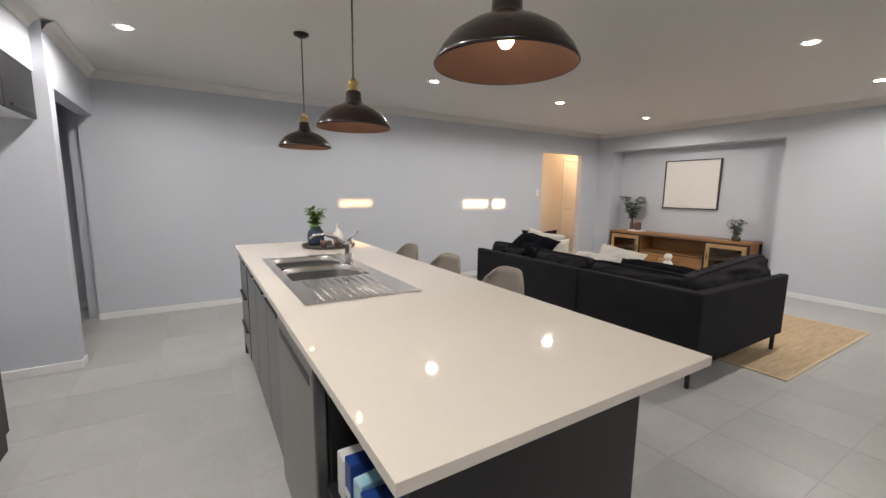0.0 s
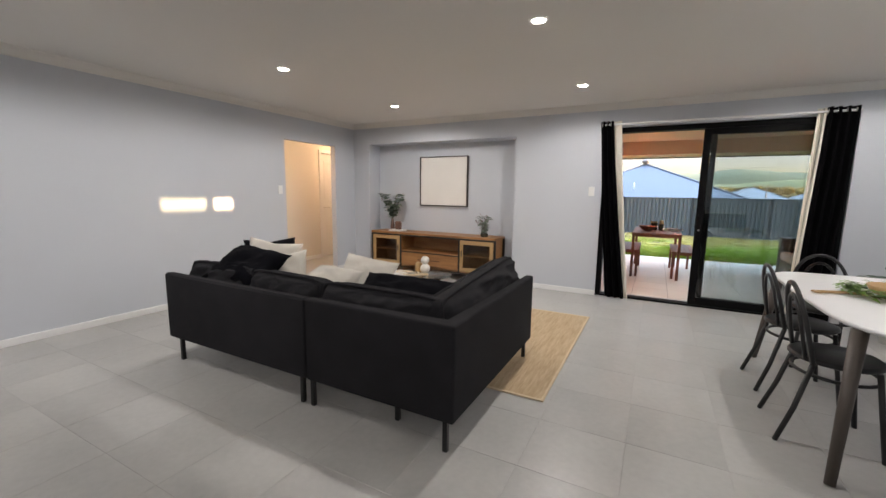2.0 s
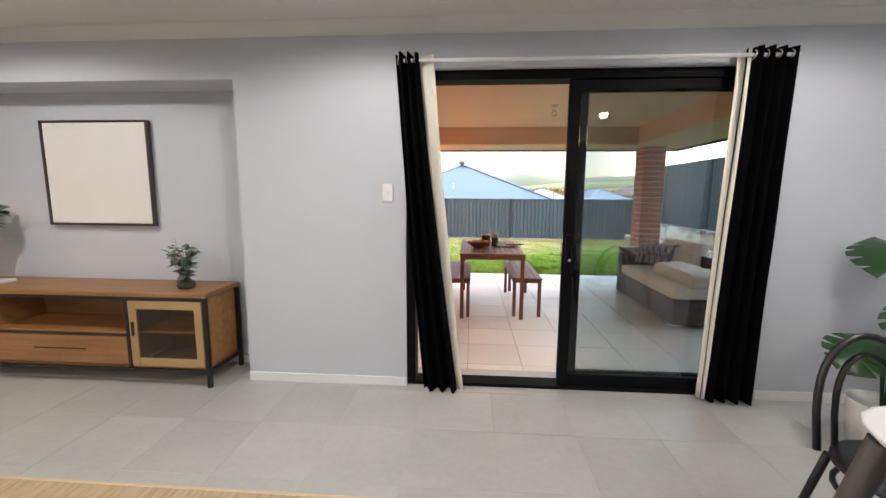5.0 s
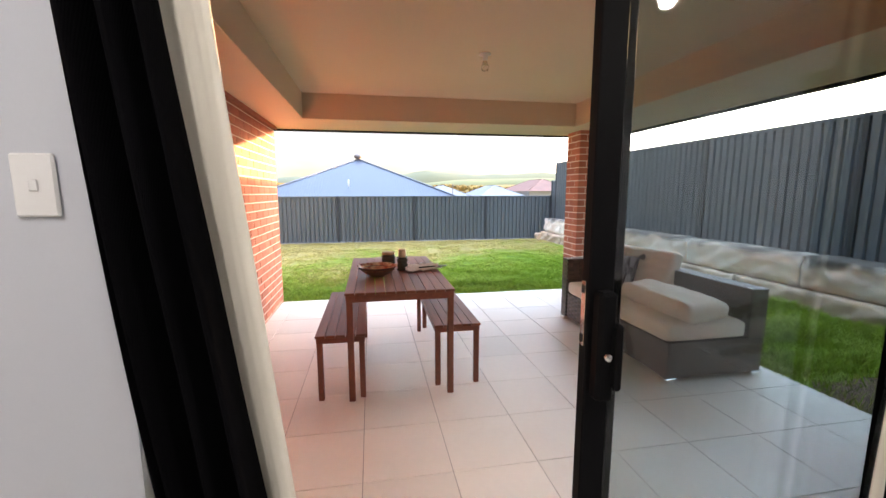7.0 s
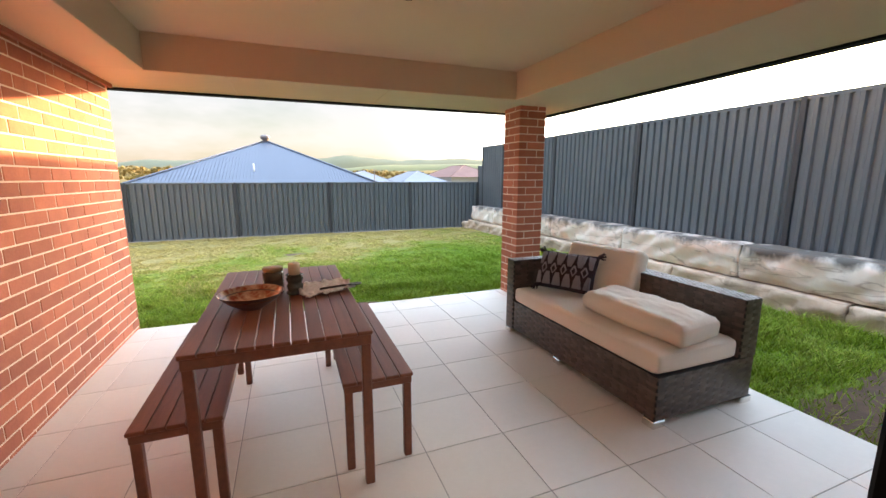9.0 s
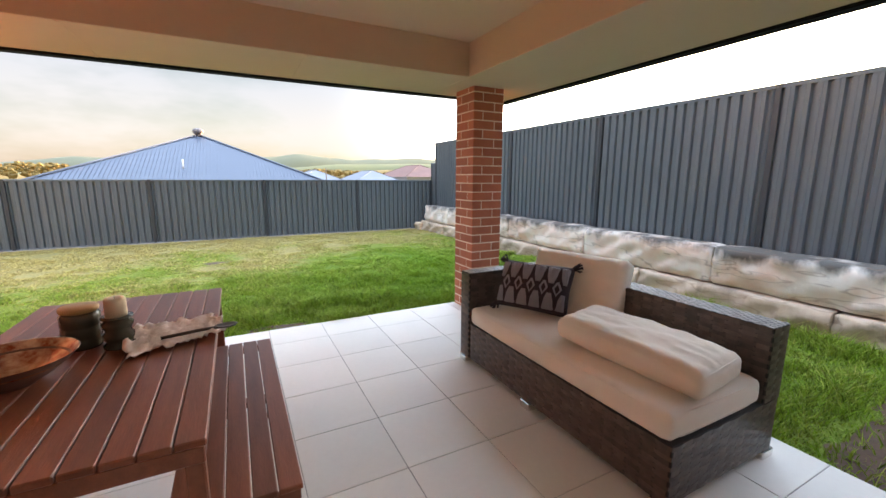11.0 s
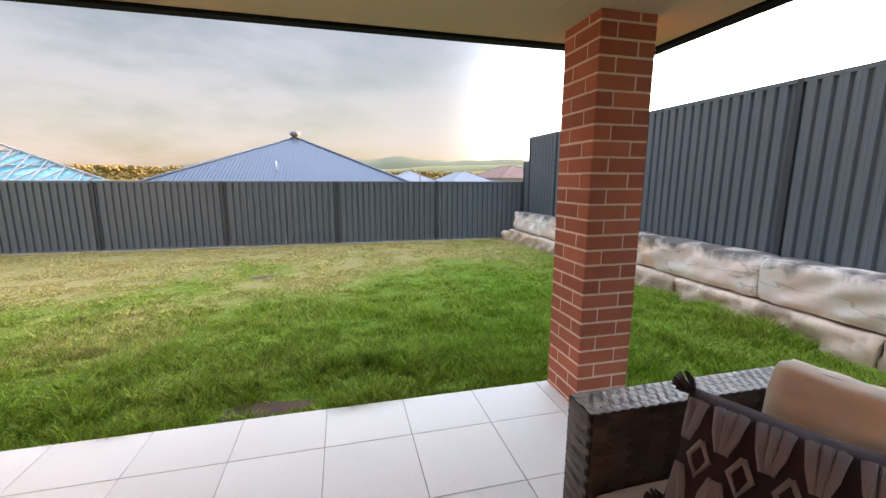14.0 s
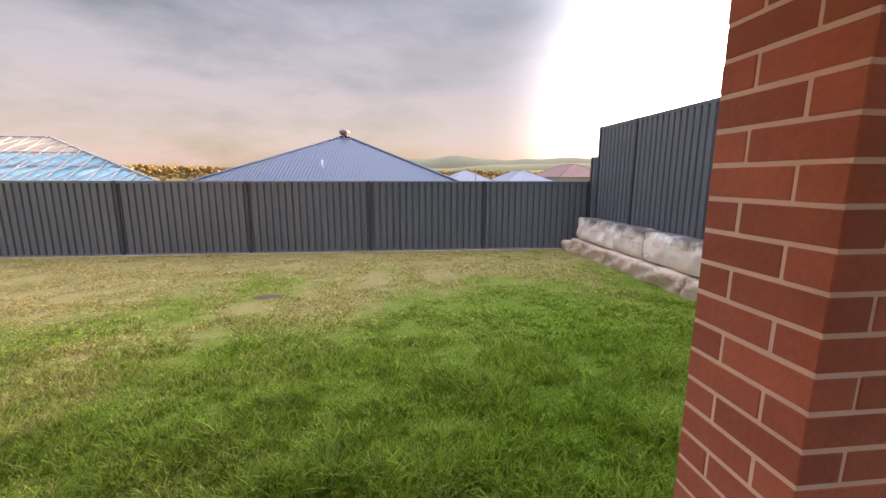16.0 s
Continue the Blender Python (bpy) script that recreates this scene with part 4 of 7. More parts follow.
def grass_mesh(count, zones, seed):
    """Many two-triangle blades in clumps, thin on bare soil."""
    rng = np.random.default_rng(seed)
    pts = []
    for (x0, x1, y0, y1), share in zones:
        k = int(count * share)
        p = np.stack([rng.uniform(x0, x1, k), rng.uniform(y0, y1, k)], 1)
        pts.append(p)
    p = np.concatenate(pts)
    keep = np.ones(len(p), bool)
    for bx, by, rx, ry in BARE:
        q = ((p[:, 0] - bx) / rx) ** 2 + ((p[:, 1] - by) / ry) ** 2
        keep &= (q > 1) | (rng.random(len(p)) < 0.06 + 0.5 * q * q)
    p = p[keep]
    clump = np.array([noise.noise(Vector((x * 2.3, y * 2.3, 4))) + 0.6 * noise.noise(Vector((x * 7, y * 7, 9))) for x, y in p])
    near = np.clip((13.8 - p[:, 1] + 0.25 * p[:, 0]) / 3.0, 0, 1)
    tall = (0.024 + 0.044 * near) * np.clip(1 + 1.5 * clump, 0.3, 2.8) * rng.uniform(0.6, 1.35, len(p)) * np.where(p[:, 1] > 13.2, 0.65, 1.0)
    z = np.array([ground_height(x, y) for x, y in p]) - 0.004
    ang, lean = rng.uniform(0, 2 * np.pi, len(p)), rng.uniform(0.3, 1.2, len(p)) * tall * np.where(p[:, 1] > 13.2, 2.0, 1.15)
    half = rng.uniform(0.0022, 0.0048, len(p)) * (1 + 0.6 * (p[:, 1] > 13))
    face = rng.uniform(0, 2 * np.pi, len(p))
    sx, sy = np.cos(face) * half, np.sin(face) * half
    lx, ly = np.cos(ang) * lean, np.sin(ang) * lean
    v = np.empty((len(p), 5, 3))
    v[:, 0] = np.stack([p[:, 0] - sx, p[:, 1] - sy, z], 1)
    v[:, 1] = np.stack([p[:, 0] + sx, p[:, 1] + sy, z], 1)
    v[:, 2] = np.stack([p[:, 0] + sx * 0.8 + lx * 0.35, p[:, 1] + sy * 0.8 + ly * 0.35, z + tall * 0.62], 1)
    v[:, 3] = np.stack([p[:, 0] - sx * 0.8 + lx * 0.35, p[:, 1] - sy * 0.8 + ly * 0.35, z + tall * 0.62], 1)
    v[:, 4] = np.stack([p[:, 0] + lx, p[:, 1] + ly, z + tall], 1)
    base = np.arange(len(p))[:, None] * 5
    quads, tris = base + np.array([[0, 1, 2, 3]]), base + np.array([[3, 2, 4]])
    mesh = bpy.data.meshes.new("grass")
    mesh.from_pydata(v.reshape(-1, 3).tolist(), [], quads.tolist() + tris.tolist())
    mesh.materials.append(BLADE)
    return mesh


tagged(new("grass", grass_mesh(470000, [((-4.0, 4.7, 10.9, 12.6), 0.32), ((-6.0, 4.7, 12.6, 14.6), 0.29), ((-8.5, 4.8, 14.6, 17.5), 0.28), ((2.62, 4.6, 6.6, 10.9), 0.11)], 5)), "short patchy lawn grass, green and straw", "grass", kind="stuff")
bm = bmesh.new()
for bx, by, rx, ry in BARE:
    c = bm.verts.new((bx, by, ground_height(bx, by) + 0.006))
    ring = [bm.verts.new((bx + rx * 0.88 * math.cos(a) * (1 + 0.45 * noise.noise(Vector((a * 1.3, bx, 0)))), by + ry * 0.88 * math.sin(a) * (1 + 0.45 * noise.noise(Vector((a * 1.3, by, 2)))), ground_height(bx, by) + 0.003)) for a in [i * math.pi / 9 for i in range(18)]]
    for i in range(18):
        bm.faces.new((c, ring[i], ring[(i + 1) % 18])).smooth = True
tagged(link("bare_soil", bm, SOIL), "patches of bare brown soil in lawn", "soil", kind="stuff")


# ---- timber edging beside the soil ----
edging = thing("timber_edging", "weathered grey timber garden edging with stake", "edging", (4.15, 7.86, -0.08), -80)
for k in range(2):
    boxpart("sleeper", (0, -0.025, 0.09 * k), (1.6, 0.025, 0.09 * k + 0.084), EDGEWOOD, edging, 0.006)
boxpart("stake", (-0.03, -0.032, 0), (0.03, 0.026, 0.27), PINE, edging, 0.004, "pale treated pine stake")
hose = thing("garden_string", "thin bright green string on the soil", "string", (3.18, 7.62, -0.045))
bm = bmesh.new()
tube(bm, [(-0.25, 0.05, 0.012), (-0.1, 0.02, 0.02), (0.1, 0.0, 0.012), (0.3, -0.05, 0.016)], 0.005, 6)
part("strand", bm, GREENCORD, hose)


# ---- steel fences ----
def sheet_panel(length, height, side=-1, period=0.122):
    """A ribbed steel panel along x, from 0 to length, its foot at 0: broad pans between narrow folded grooves."""
    bm, pts, x = bmesh.new(), [], 0.0
    while x < length:
        for dx, dy in ((0, 0.0), (0.022, 0.0), (0.034, 0.034), (0.068, 0.034), (0.072, 0.031), (0.078, 0.031), (0.082, 0.034), (0.110, 0.034)):
            if x + dx < length:
                pts.append((x + dx, dy - 0.004))
        x += period
    pts.append((length, 0.0))
    lo, hi = [bm.verts.new((x, side * y, 0)) for x, y in pts], [bm.verts.new((x, side * y, height)) for x, y in pts]
    for i in range(len(pts) - 1):
        bm.faces.new((lo[i], lo[i + 1], hi[i + 1], hi[i]))
    return bm


def fence(name, label, at, rz, posts, z0, z1, side=-1):
    """Posts at distances along the run, a ribbed sheet between each two, rails above and below."""
    ob = thing(name, label, "fence", at, rz)
    shared = {}
    for a, b in zip(posts, posts[1:]):
        n = round(b - a, 2)
        if n not in shared:
            sheet = part("sheet", sheet_panel(n - 0.05, z1 - z0 - 0.03, side), FENCE, ob)
            rails = [part("rail", boxes(((0, -0.032, 0), (n - 0.05, 0.032, 0.045)), b=0.004), FENCE, ob) for _ in range(2)]
            shared[n] = (sheet, *rails)
            made = shared[n]
        else:
            made = []
            for o in shared[n]:
                c = o.copy()
                scene.collection.objects.link(c)
                made.append(c)
        for o, z in zip(made, (z0 + 0.01, z0, z1 - 0.045)):
            o.location = (a + 0.025, 0, z)
    if side > 0:
        boxpart("plinth", (posts[0], -0.05, z0 - 0.06), (posts[-1], 0.06, z0 + 0.022), PGROUT, ob, 0.008, "dull concrete strip under the fence")
    for p in posts:
        boxpart("post", (p - 0.026, -0.036, z0 - 0.1), (p + 0.026, 0.036, z1 + 0.002), FENCEDARK, ob, 0.004)
    return ob


fence("fence", "low slate-grey ribbed steel back fence", (5.16, 17.56, 0), 180, [0] + [2.11 + 2.19 * i for i in range(8)], -0.085, 1.262, 1)
fence("fence", "tall slate-grey ribbed steel side fence on retaining wall", (5.17, 17.19, 0), -90, [0, 1.15, 3.34, 5.53, 7.72, 9.91, 12.1, 14.3, 16.5, 18.7], 0.46, 2.245)
fence("fence", "short stepped steel fence panel in corner", (5.19, 17.53, 0), -90, [0.03, 0.30], -0.085, 1.72)


# ---- sandstone retaining wall ----
def rough_block(name, lo, hi, parent, seed, rough=0.022):
    """A rock-faced stone block."""
    bm = bmesh.new()
    nx, ny, nz = 2, max(6, int((hi[1] - lo[1]) / 0.04)), 10
    sx, sy, sz = hi[0] - lo[0], hi[1] - lo[1], hi[2] - lo[2]

    def place(p):
        u = Vector((p[0] / nx, p[1] / ny, p[2] / nz))
        q = Vector((lo[0] + sx * u.x, lo[1] + sy * u.y, lo[2] + sz * u.z))
        edge = min(u.y, 1 - u.y) * sy
        edz = min(u.z, 1 - u.z) * sz
        round_in = 0.035 * max(0, 1 - edge / 0.05) ** 2 + 0.035 * max(0, 1 - edz / 0.07) ** 2
        # split faces: slanting flakes that step in and out, over a slow swell
        slant = q.y * 1.9 + q.z * 3.4 + 0.5 * noise.noise(Vector((q.y * 1.5, q.z * 2, seed)))
        flake = (slant + seed * 0.37) % 1.0
        big = noise.noise(Vector((q.y * 1.7 + seed * 7, q.z * 3.0, seed))) * 0.028 + noise.noise(Vector((q.y * 8, q.z * 10, seed))) * 0.014 + abs(noise.noise(Vector((q.y * 2.6 + q.z * 4, q.z * 3 - q.y * 1.4, seed + 5)))) * 0.035
        if p[0] == 0:
            q.x += round_in + big - rough * flake + 0.5 * rough
        if p[2] == nz:
            q.z += noise.noise(Vector((q.y * 3, q.x * 3, seed))) * 0.02 - 0.3 * round_in
        return q

    seen = {}

    def vert(p):
        if p not in seen:
            seen[p] = bm.verts.new(place(p))
        return seen[p]

    for j in range(ny):
        for k in range(nz):
            bm.faces.new((vert((0, j, k)), vert((0, j, k + 1)), vert((0, j + 1, k + 1)), vert((0, j + 1, k)))).smooth = True
        for i in range(nx):
            bm.faces.new((vert((i, j, nz)), vert((i + 1, j, nz)), vert((i + 1, j + 1, nz)), vert((i, j + 1, nz))))
    for i in range(nx):
        for k in range(nz):
            for j in (0, ny):
                bm.faces.new((vert((i, j, k)), vert((i + 1, j, k)), vert((i + 1, j, k + 1)), vert((i, j, k + 1))))
    return part(name, bm, STONE if hi[2] > 0.3 else STONELOW, parent)


retaining = tagged(new("retaining_wall"), "two-course rock-faced sandstone retaining wall, stained", "retaining wall")
upper = [17.25, 15.9, 15.13, 13.45, 11.56, 9.74, 7.9, 6.1, 4.3, 2.5]
lower = [17.30, 15.97, 14.17, 12.47, 10.57, 8.66, 6.9, 5.0, 3.2]
for i, (b, a) in enumerate(zip(upper, upper[1:])):
    rough_block("block", (4.80, a + 0.006, 0.185), (5.10, b - 0.006, 0.60), retaining, i)
for i, (b, a) in enumerate(zip(lower, lower[1:])):
    rough_block("block", (4.72, a + 0.006, -0.25), (5.10, b - 0.006, 0.18), retaining, 20 + i, 0.06)
rough_block("block", (4.62, 17.22, -0.2), (5.10, 17.5, 0.12), retaining, 50)
setting("bank", boxes(((5.06, -2, -0.2), (60, 17.4, 0.44))), SOIL, "raised neighbouring ground behind the stones", "ground")


# ---- neighbouring roofs and distance ----
def hip_roof(parent, apex_a, apex_b, half, slope, mat, eave_over=0.0, ribs=0.0):
    """A hip roof whose ridge runs along y from apex_a to apex_b; half is the half width at the eaves."""
    (x, ya, z), (_, yb, _) = apex_a, apex_b
    zl = z - half * slope
    c = [(x - half, ya - half, zl), (x + half, ya - half, zl), (x + half, yb + half, zl), (x - half, yb + half, zl)]
    a, b = Vector((x, ya, z)), Vector((x, yb, z))
    bm = bmesh.new()
    v = [bm.verts.new(p) for p in c] + [bm.verts.new(a), bm.verts.new(b)]
    for f in ((0, 1, 4), (1, 2, 5, 4), (2, 3, 5), (3, 0, 4, 5)):
        bm.faces.new([v[i] for i in f])
    part("roof", bm, mat, parent)
    for p, q in ((c[0], a), (c[1], a), (a, b), (c[2], b), (c[3], b)):
        bm = bmesh.new()
        tube(bm, [Vector(p) + Vector((0, 0, 0.03)), Vector(q) + Vector((0, 0, 0.02))], 0.045, 8)
        part("ridge_cap", bm, mat, parent)
    if ribs:
        bm = bmesh.new()
        k = int(2 * half / ribs)
        for i in range(1, k):
            u = -half + i * ribs
            d = half - abs(u)
            bar(bm, (x + u, ya - half, zl + 0.012), (x + u, ya - half + d, zl + d * slope + 0.012), 0.014, 0.02, 0)
        part("corrugation", bm, mat, parent)
    return c


neighbour = tagged(new("house"), "low neighbouring house with blue-grey corrugated hip roof", "house")
corners = hip_roof(neighbour, (-1.01, 28.9, 3.18), (-1.01, 34.0, 3.18), 7.4, 0.44, ROOF, ribs=0.125)
part("wall", boxes(((-7.9, 22.1, -2.4), (5.9, 40.5, -0.1))), HOUSEWALL, neighbour)
bm = bmesh.new()
lathe(bm, [(0.13, 0), (0.13, 0.14), (0.2, 0.17), (0.24, 0.26), (0.2, 0.34), (0.1, 0.38), (0, 0.39)], 16, Matrix.Translation((-1.01, 28.9, 3.10)))
part("roof_vent", bm, ROOFFAR, neighbour, "round grey roof ventilator")
bm = bmesh.new()
tube(bm, [(-1.40, 25.4, 1.55), (-1.40, 25.4, 1.98)], 0.032, 10)
part("vent_pipe", bm, WHITE, neighbour, "white vent pipe")

frame_house = tagged(new("house_under_construction"), "unfinished house roof of pale trusses and teal foil", "house")
def slope_point(x, t, off=0.0):
    return Vector((x, 22.5 + 4.5 * t + off, 1.1 + 1.72 * t))


def hip_x(t):
    return -5.3 - 6.4 * t


bm, rows = bmesh.new(), []
for j in range(13):
    t = 0.60 * j / 12
    row = []
    for i in range(41):
        x = -22 + (hip_x(t) - 0.2 + 22) * i / 40
        p = slope_point(x, t, 0.16)
        row.append(bm.verts.new(p + Vector((0, 0.10 * noise.noise(Vector((x * 2.2, t * 9, 7))), 0.06 * noise.noise(Vector((x * 1.7, t * 8, 1)))))))
    rows.append(row)
for a, b in zip(rows, rows[1:]):
    for i in range(40):
        bm.faces.new((a[i], a[i + 1], b[i + 1], b[i])).smooth = True
part("roof_foil", bm, SARKING, frame_house, "crinkled teal roof foil")
for k in range(28):
    x = -22.0 + 0.6 * k
    for lean, name in ((1.2, "rafter"), (-1.2, "brace")):
        t = min(1.0, (-5.3 - x) / (6.4 + lean))
        if t > 0.05:
            bm = bmesh.new()
            bar(bm, slope_point(x, 0), slope_point(x + lean * t, t), 0.03, 0.04, 0)
            part(name, bm, PINE, frame_house)
for t in (0.33, 0.62, 1.0):
    bm = bmesh.new()
    bar(bm, slope_point(-22, t, 0.05), slope_point(hip_x(t), t, 0.05), 0.035, 0.05, 0)
    part("ridge_beam" if t == 1.0 else "batten", bm, PINE, frame_house)
bm = bmesh.new()
bar(bm, slope_point(hip_x(0), 0), slope_point(hip_x(1), 1), 0.05, 0.06, 0)
part("hip_beam", bm, PINE, frame_house)
part("wall", boxes(((-22, 23.5, -2.4), (-6.5, 31, 0.95))), PINE, frame_house)

for x, y, z, half, length, mat, tone in ((13.8, 84.6, 2.8, 4.5, 6, ROOFPALE, "pale grey"), (26.3, 90, 2.9, 6.5, 8, ROOFPALE, "pale grey"), (41.5, 99.6, 4.6, 6.5, 9, ROOFRED, "terracotta"), (52, 92, 4.3, 7.5, 8, ROOFFAR, "brown-grey")):
    ob = tagged(new("house"), "distant suburban house with " + tone + " hip roof", "house", "distant houses")
    hip_roof(ob, (x, y, z), (x, y + length, z), half, 0.45, mat)
    part("wall", boxes(((x - half + 0.6, y - half + 0.6, -4), (x + half - 0.6, y + length + half - 0.6, z - half * 0.45 + 0.1))), HOUSEWALL, ob)

pole = thing("power_pole", "distant slim timber power pole", "pole", (12.7, 69.6, -3))
bm = bmesh.new()
tube(bm, [(0, 0, 0), (0, 0, 5.8)], 0.10, 8, 0.08)
part("shaft", bm, EDGEWOOD, pole)
boxpart("crossarm", (-0.5, -0.05, 5.35), (0.5, 0.05, 5.45), EDGEWOOD, pole, 0.01)

HILL = surface("hill_woodland", (0.16, 0.115, 0.035), (0.27, 0.17, 0.045), 0.02, 1.0, 0, 0.25, contrast=0.15)
HILLMID = surface("hill_pasture", (0.22, 0.20, 0.085), (0.15, 0.15, 0.075), 0.02, 1.0, 0, 0.2, contrast=0.15)
HILLFAR = surface("far_hill", (0.155, 0.16, 0.105), (0.24, 0.20, 0.10), 0.01, 1.0, 0, 0.12, contrast=0.2)


def hill(y, base, amp, freq, seed, mat, label, low=0.45, rise=0.85, start=0.4):
    bm, rows = bmesh.new(), []
    for i in range(221):
        x = -1.6 * y + 3.2 * y * i / 220
        h = base * (low + rise * min(1, max(0, start + x / y * 1.6))) + amp * (noise.noise(Vector((x * freq, seed, 0))) + 0.4 * noise.noise(Vector((x * freq * 3, seed, 5)))) + amp * 0.05 * noise.noise(Vector((x * freq * 40, seed, 9)))
        rows.append([bm.verts.new((x, y, -8)), bm.verts.new((x, y + 10, h * 0.6)), bm.verts.new((x, y + 60, h))])
    for a, b in zip(rows, rows[1:]):
        bm.faces.new((a[0], b[0], b[1], a[1])).smooth = True
        bm.faces.new((a[1], b[1], b[2], a[2])).smooth = True
    setting("backdrop", bm, mat, label, "hills")


hill(420, 26, 5, 0.012, 3.3, HILLFAR, "hazy far wooded hills", 0.45, 0.52, 0.75)
hill(260, 10.0, 3.0, 0.012, 8.1, HILLMID, "golden-green middle hills")
hill(130, 3.6, 1.1, 0.05, 2.7, HILL, "low autumn-brown tree line")


def woodland(seed, count, y, base, amp, freq, mat, label):
    """Far tree crowns as rough leafy clumps along a low rise."""
    rng = np.random.default_rng(seed)
    bm = bmesh.new()
    bmesh.ops.create_icosphere(bm, subdivisions=2, radius=1.0)
    unit = np.array([v.co[:] for v in bm.verts])
    tri = np.array([[v.index for v in f.verts] for f in bm.faces])
    bm.free()
    verts, faces = [], []
    for k in range(count):
        x, dy = rng.uniform(-150, 150), rng.uniform(0, 1)
        top = base - 0.012 * x + amp * (noise.noise(Vector((x * freq, seed, 0))) + 0.5 * noise.noise(Vector((x * freq * 4, seed, 5))))
        r = rng.uniform(0.22, 0.62) * np.array([1.25, 1.0, rng.uniform(0.7, 1.15)])
        p = unit * r * rng.uniform(0.6, 1.3, (len(unit), 1)) + np.array([x, y + 22 * dy, top - rng.uniform(0.3, 2.8) * (1.3 - dy) - 0.4])
        faces.append(tri + len(unit) * k)
        verts.append(p)
    mesh = bpy.data.meshes.new("woodland")
    mesh.from_pydata(np.concatenate(verts).tolist(), [], np.concatenate(faces).tolist())
    mesh.materials.append(mat)
    tagged(new("woodland", mesh), label, "trees", kind="stuff")


CROWNS = surface("autumn_crowns", (0.21, 0.145, 0.045), (0.29, 0.19, 0.052), 0.15, 1.0, 0, 1.5, contrast=0.15, island=0.35)
woodland(4, 5000, 112, 4.1, 0.8, 0.03, CROWNS, "distant low autumn-brown woodland")

# ---- ceiling lights and pendants ----
def downlight():
    ob = thing("downlight", "round white recessed ceiling downlight, lit", "downlight", group="ceiling downlights")
    bm = bmesh.new()
    lathe(bm, [(0.042, -0.001), (0.046, -0.006), (0.056, -0.005), (0.060, 0.0)], 24)
    part("trim_ring", bm, WHITE, ob)
    bm = bmesh.new()
    lathe(bm, [(0, -0.002), (0.043, -0.002), (0.043, -0.001), (0, -0.001)], 24)
    part("lens", bm, LENS, ob, "bright frosted lens")
    return ob


first = downlight()
for i, (x, y) in enumerate(DOWNLIGHTS):
    m = pose(x, y, H - 0.001)
    if i:
        copy_thing(first, m)
    else:
        first.matrix_world = m


def pendant(at):
    ob = thing("pendant_lamp", "dark bronze dome pendant lamp with copper lining", "pendant lamp", at, group="pendants over the island")
    bm = bmesh.new()
    lathe(bm, [(0.185, 0), (0.188, 0.003), (0.183, 0.014), (0.172, 0.035), (0.145, 0.068), (0.105, 0.095), (0.066, 0.112), (0.046, 0.122), (0.040, 0.135), (0.038, 0.175), (0.030, 0.182), (0.0, 0.182)], 48)
    part("shade", bm, BRONZE, ob)
    bm = bmesh.new()
    lathe(bm, [(0.184, 0.001), (0.180, 0.013), (0.169, 0.034), (0.142, 0.066), (0.102, 0.092), (0.062, 0.109), (0.0, 0.116)], 48)
    part("lining", bm, COPPER, ob, "matt copper inner lining")
    bm = bmesh.new()
    lathe(bm, [(0, 0.182), (0.021, 0.182), (0.023, 0.188), (0.023, 0.212), (0.027, 0.216), (0.027, 0.226), (0.016, 0.232), (0.010, 0.245), (0, 0.246)], 20)
    part("socket", bm, BRASS, ob, "aged brass lamp socket")
    bm = bmesh.new()
    lathe(bm, [(0, 0.11), (0.012, 0.108), (0.013, 0.09), (0.021, 0.07), (0.021, 0.06), (0.013, 0.047), (0, 0.042)], 18)
    part("bulb", bm, BULB, ob, "small warm lit bulb")
    bm = bmesh.new()
    tube(bm, [(0, 0, 0.24), (0.002, 0, 0.5), (0, 0, H - at[2] - 0.03)], 0.0045, 8)
    part("cord", bm, STEM, ob, "twisted brown cord")
    top = H - at[2]
    bm = bmesh.new()
    lathe(bm, [(0, top - 0.03), (0.02, top - 0.03), (0.052, top - 0.014), (0.054, top - 0.001), (0, top - 0.001)], 24)
    part("canopy", bm, BRONZE, ob)


for x, z in ((-2.92, 1.655), (-1.83, 1.66), (-0.64, 1.67)):
    pendant((x, 0.64, z))

# ---- kitchen ----
island = thing("kitchen_island", "charcoal kitchen island with open end shelf", "kitchen island", (-1.81, 0.64, 0))
ix, iy = -1.81, 0.64
X = lambda v: v - ix  # noqa: E731
Y = lambda v: v - iy  # noqa: E731
boxpart("end_panel", (X(-0.32), Y(0.19), 0), (X(-0.30), Y(0.81), 0.8745), BLACKCAB, island, 0.002, "black laminate end panel")
boxpart("end_panel", (X(-3.32), Y(0.19), 0), (X(-3.30), Y(0.81), 0.8745), BLACKCAB, island, 0.002)
boxpart("back_panel", (X(-3.30), Y(0.79), 0), (X(-0.32), Y(0.81), 0.8745), BLACKCAB, island, 0.002)
boxpart("carcass", (X(-3.30), Y(0.215), 0.1), (X(-0.86), Y(0.79), 0.8745), BLACKCAB, island, 0.002)
boxpart("kickboard", (X(-3.30), Y(0.25), 0), (X(-0.32), Y(0.27), 0.1), BLACKCAB, island, 0.002)
for z in (0.10, 0.47):
    boxpart("shelf", (X(-0.86), Y(0.20), z), (X(-0.32), Y(0.79), z + 0.018), BLACKCAB, island, 0.002)
for a, b in ((-3.30, -2.86), (-2.86, -2.40), (-2.40, -1.94), (-1.94, -1.48)):
    d = boxpart("door", (X(a) + 0.002, Y(0.195), 0.105), (X(b) - 0.002, Y(0.213), 0.865), GREYCAB, island, 0.003)
    boxpart("handle", (X(a) + 0.06, Y(0.180), 0.80), (X(b) - 0.06, Y(0.196), 0.815), BLACKMETAL, d, 0.003)
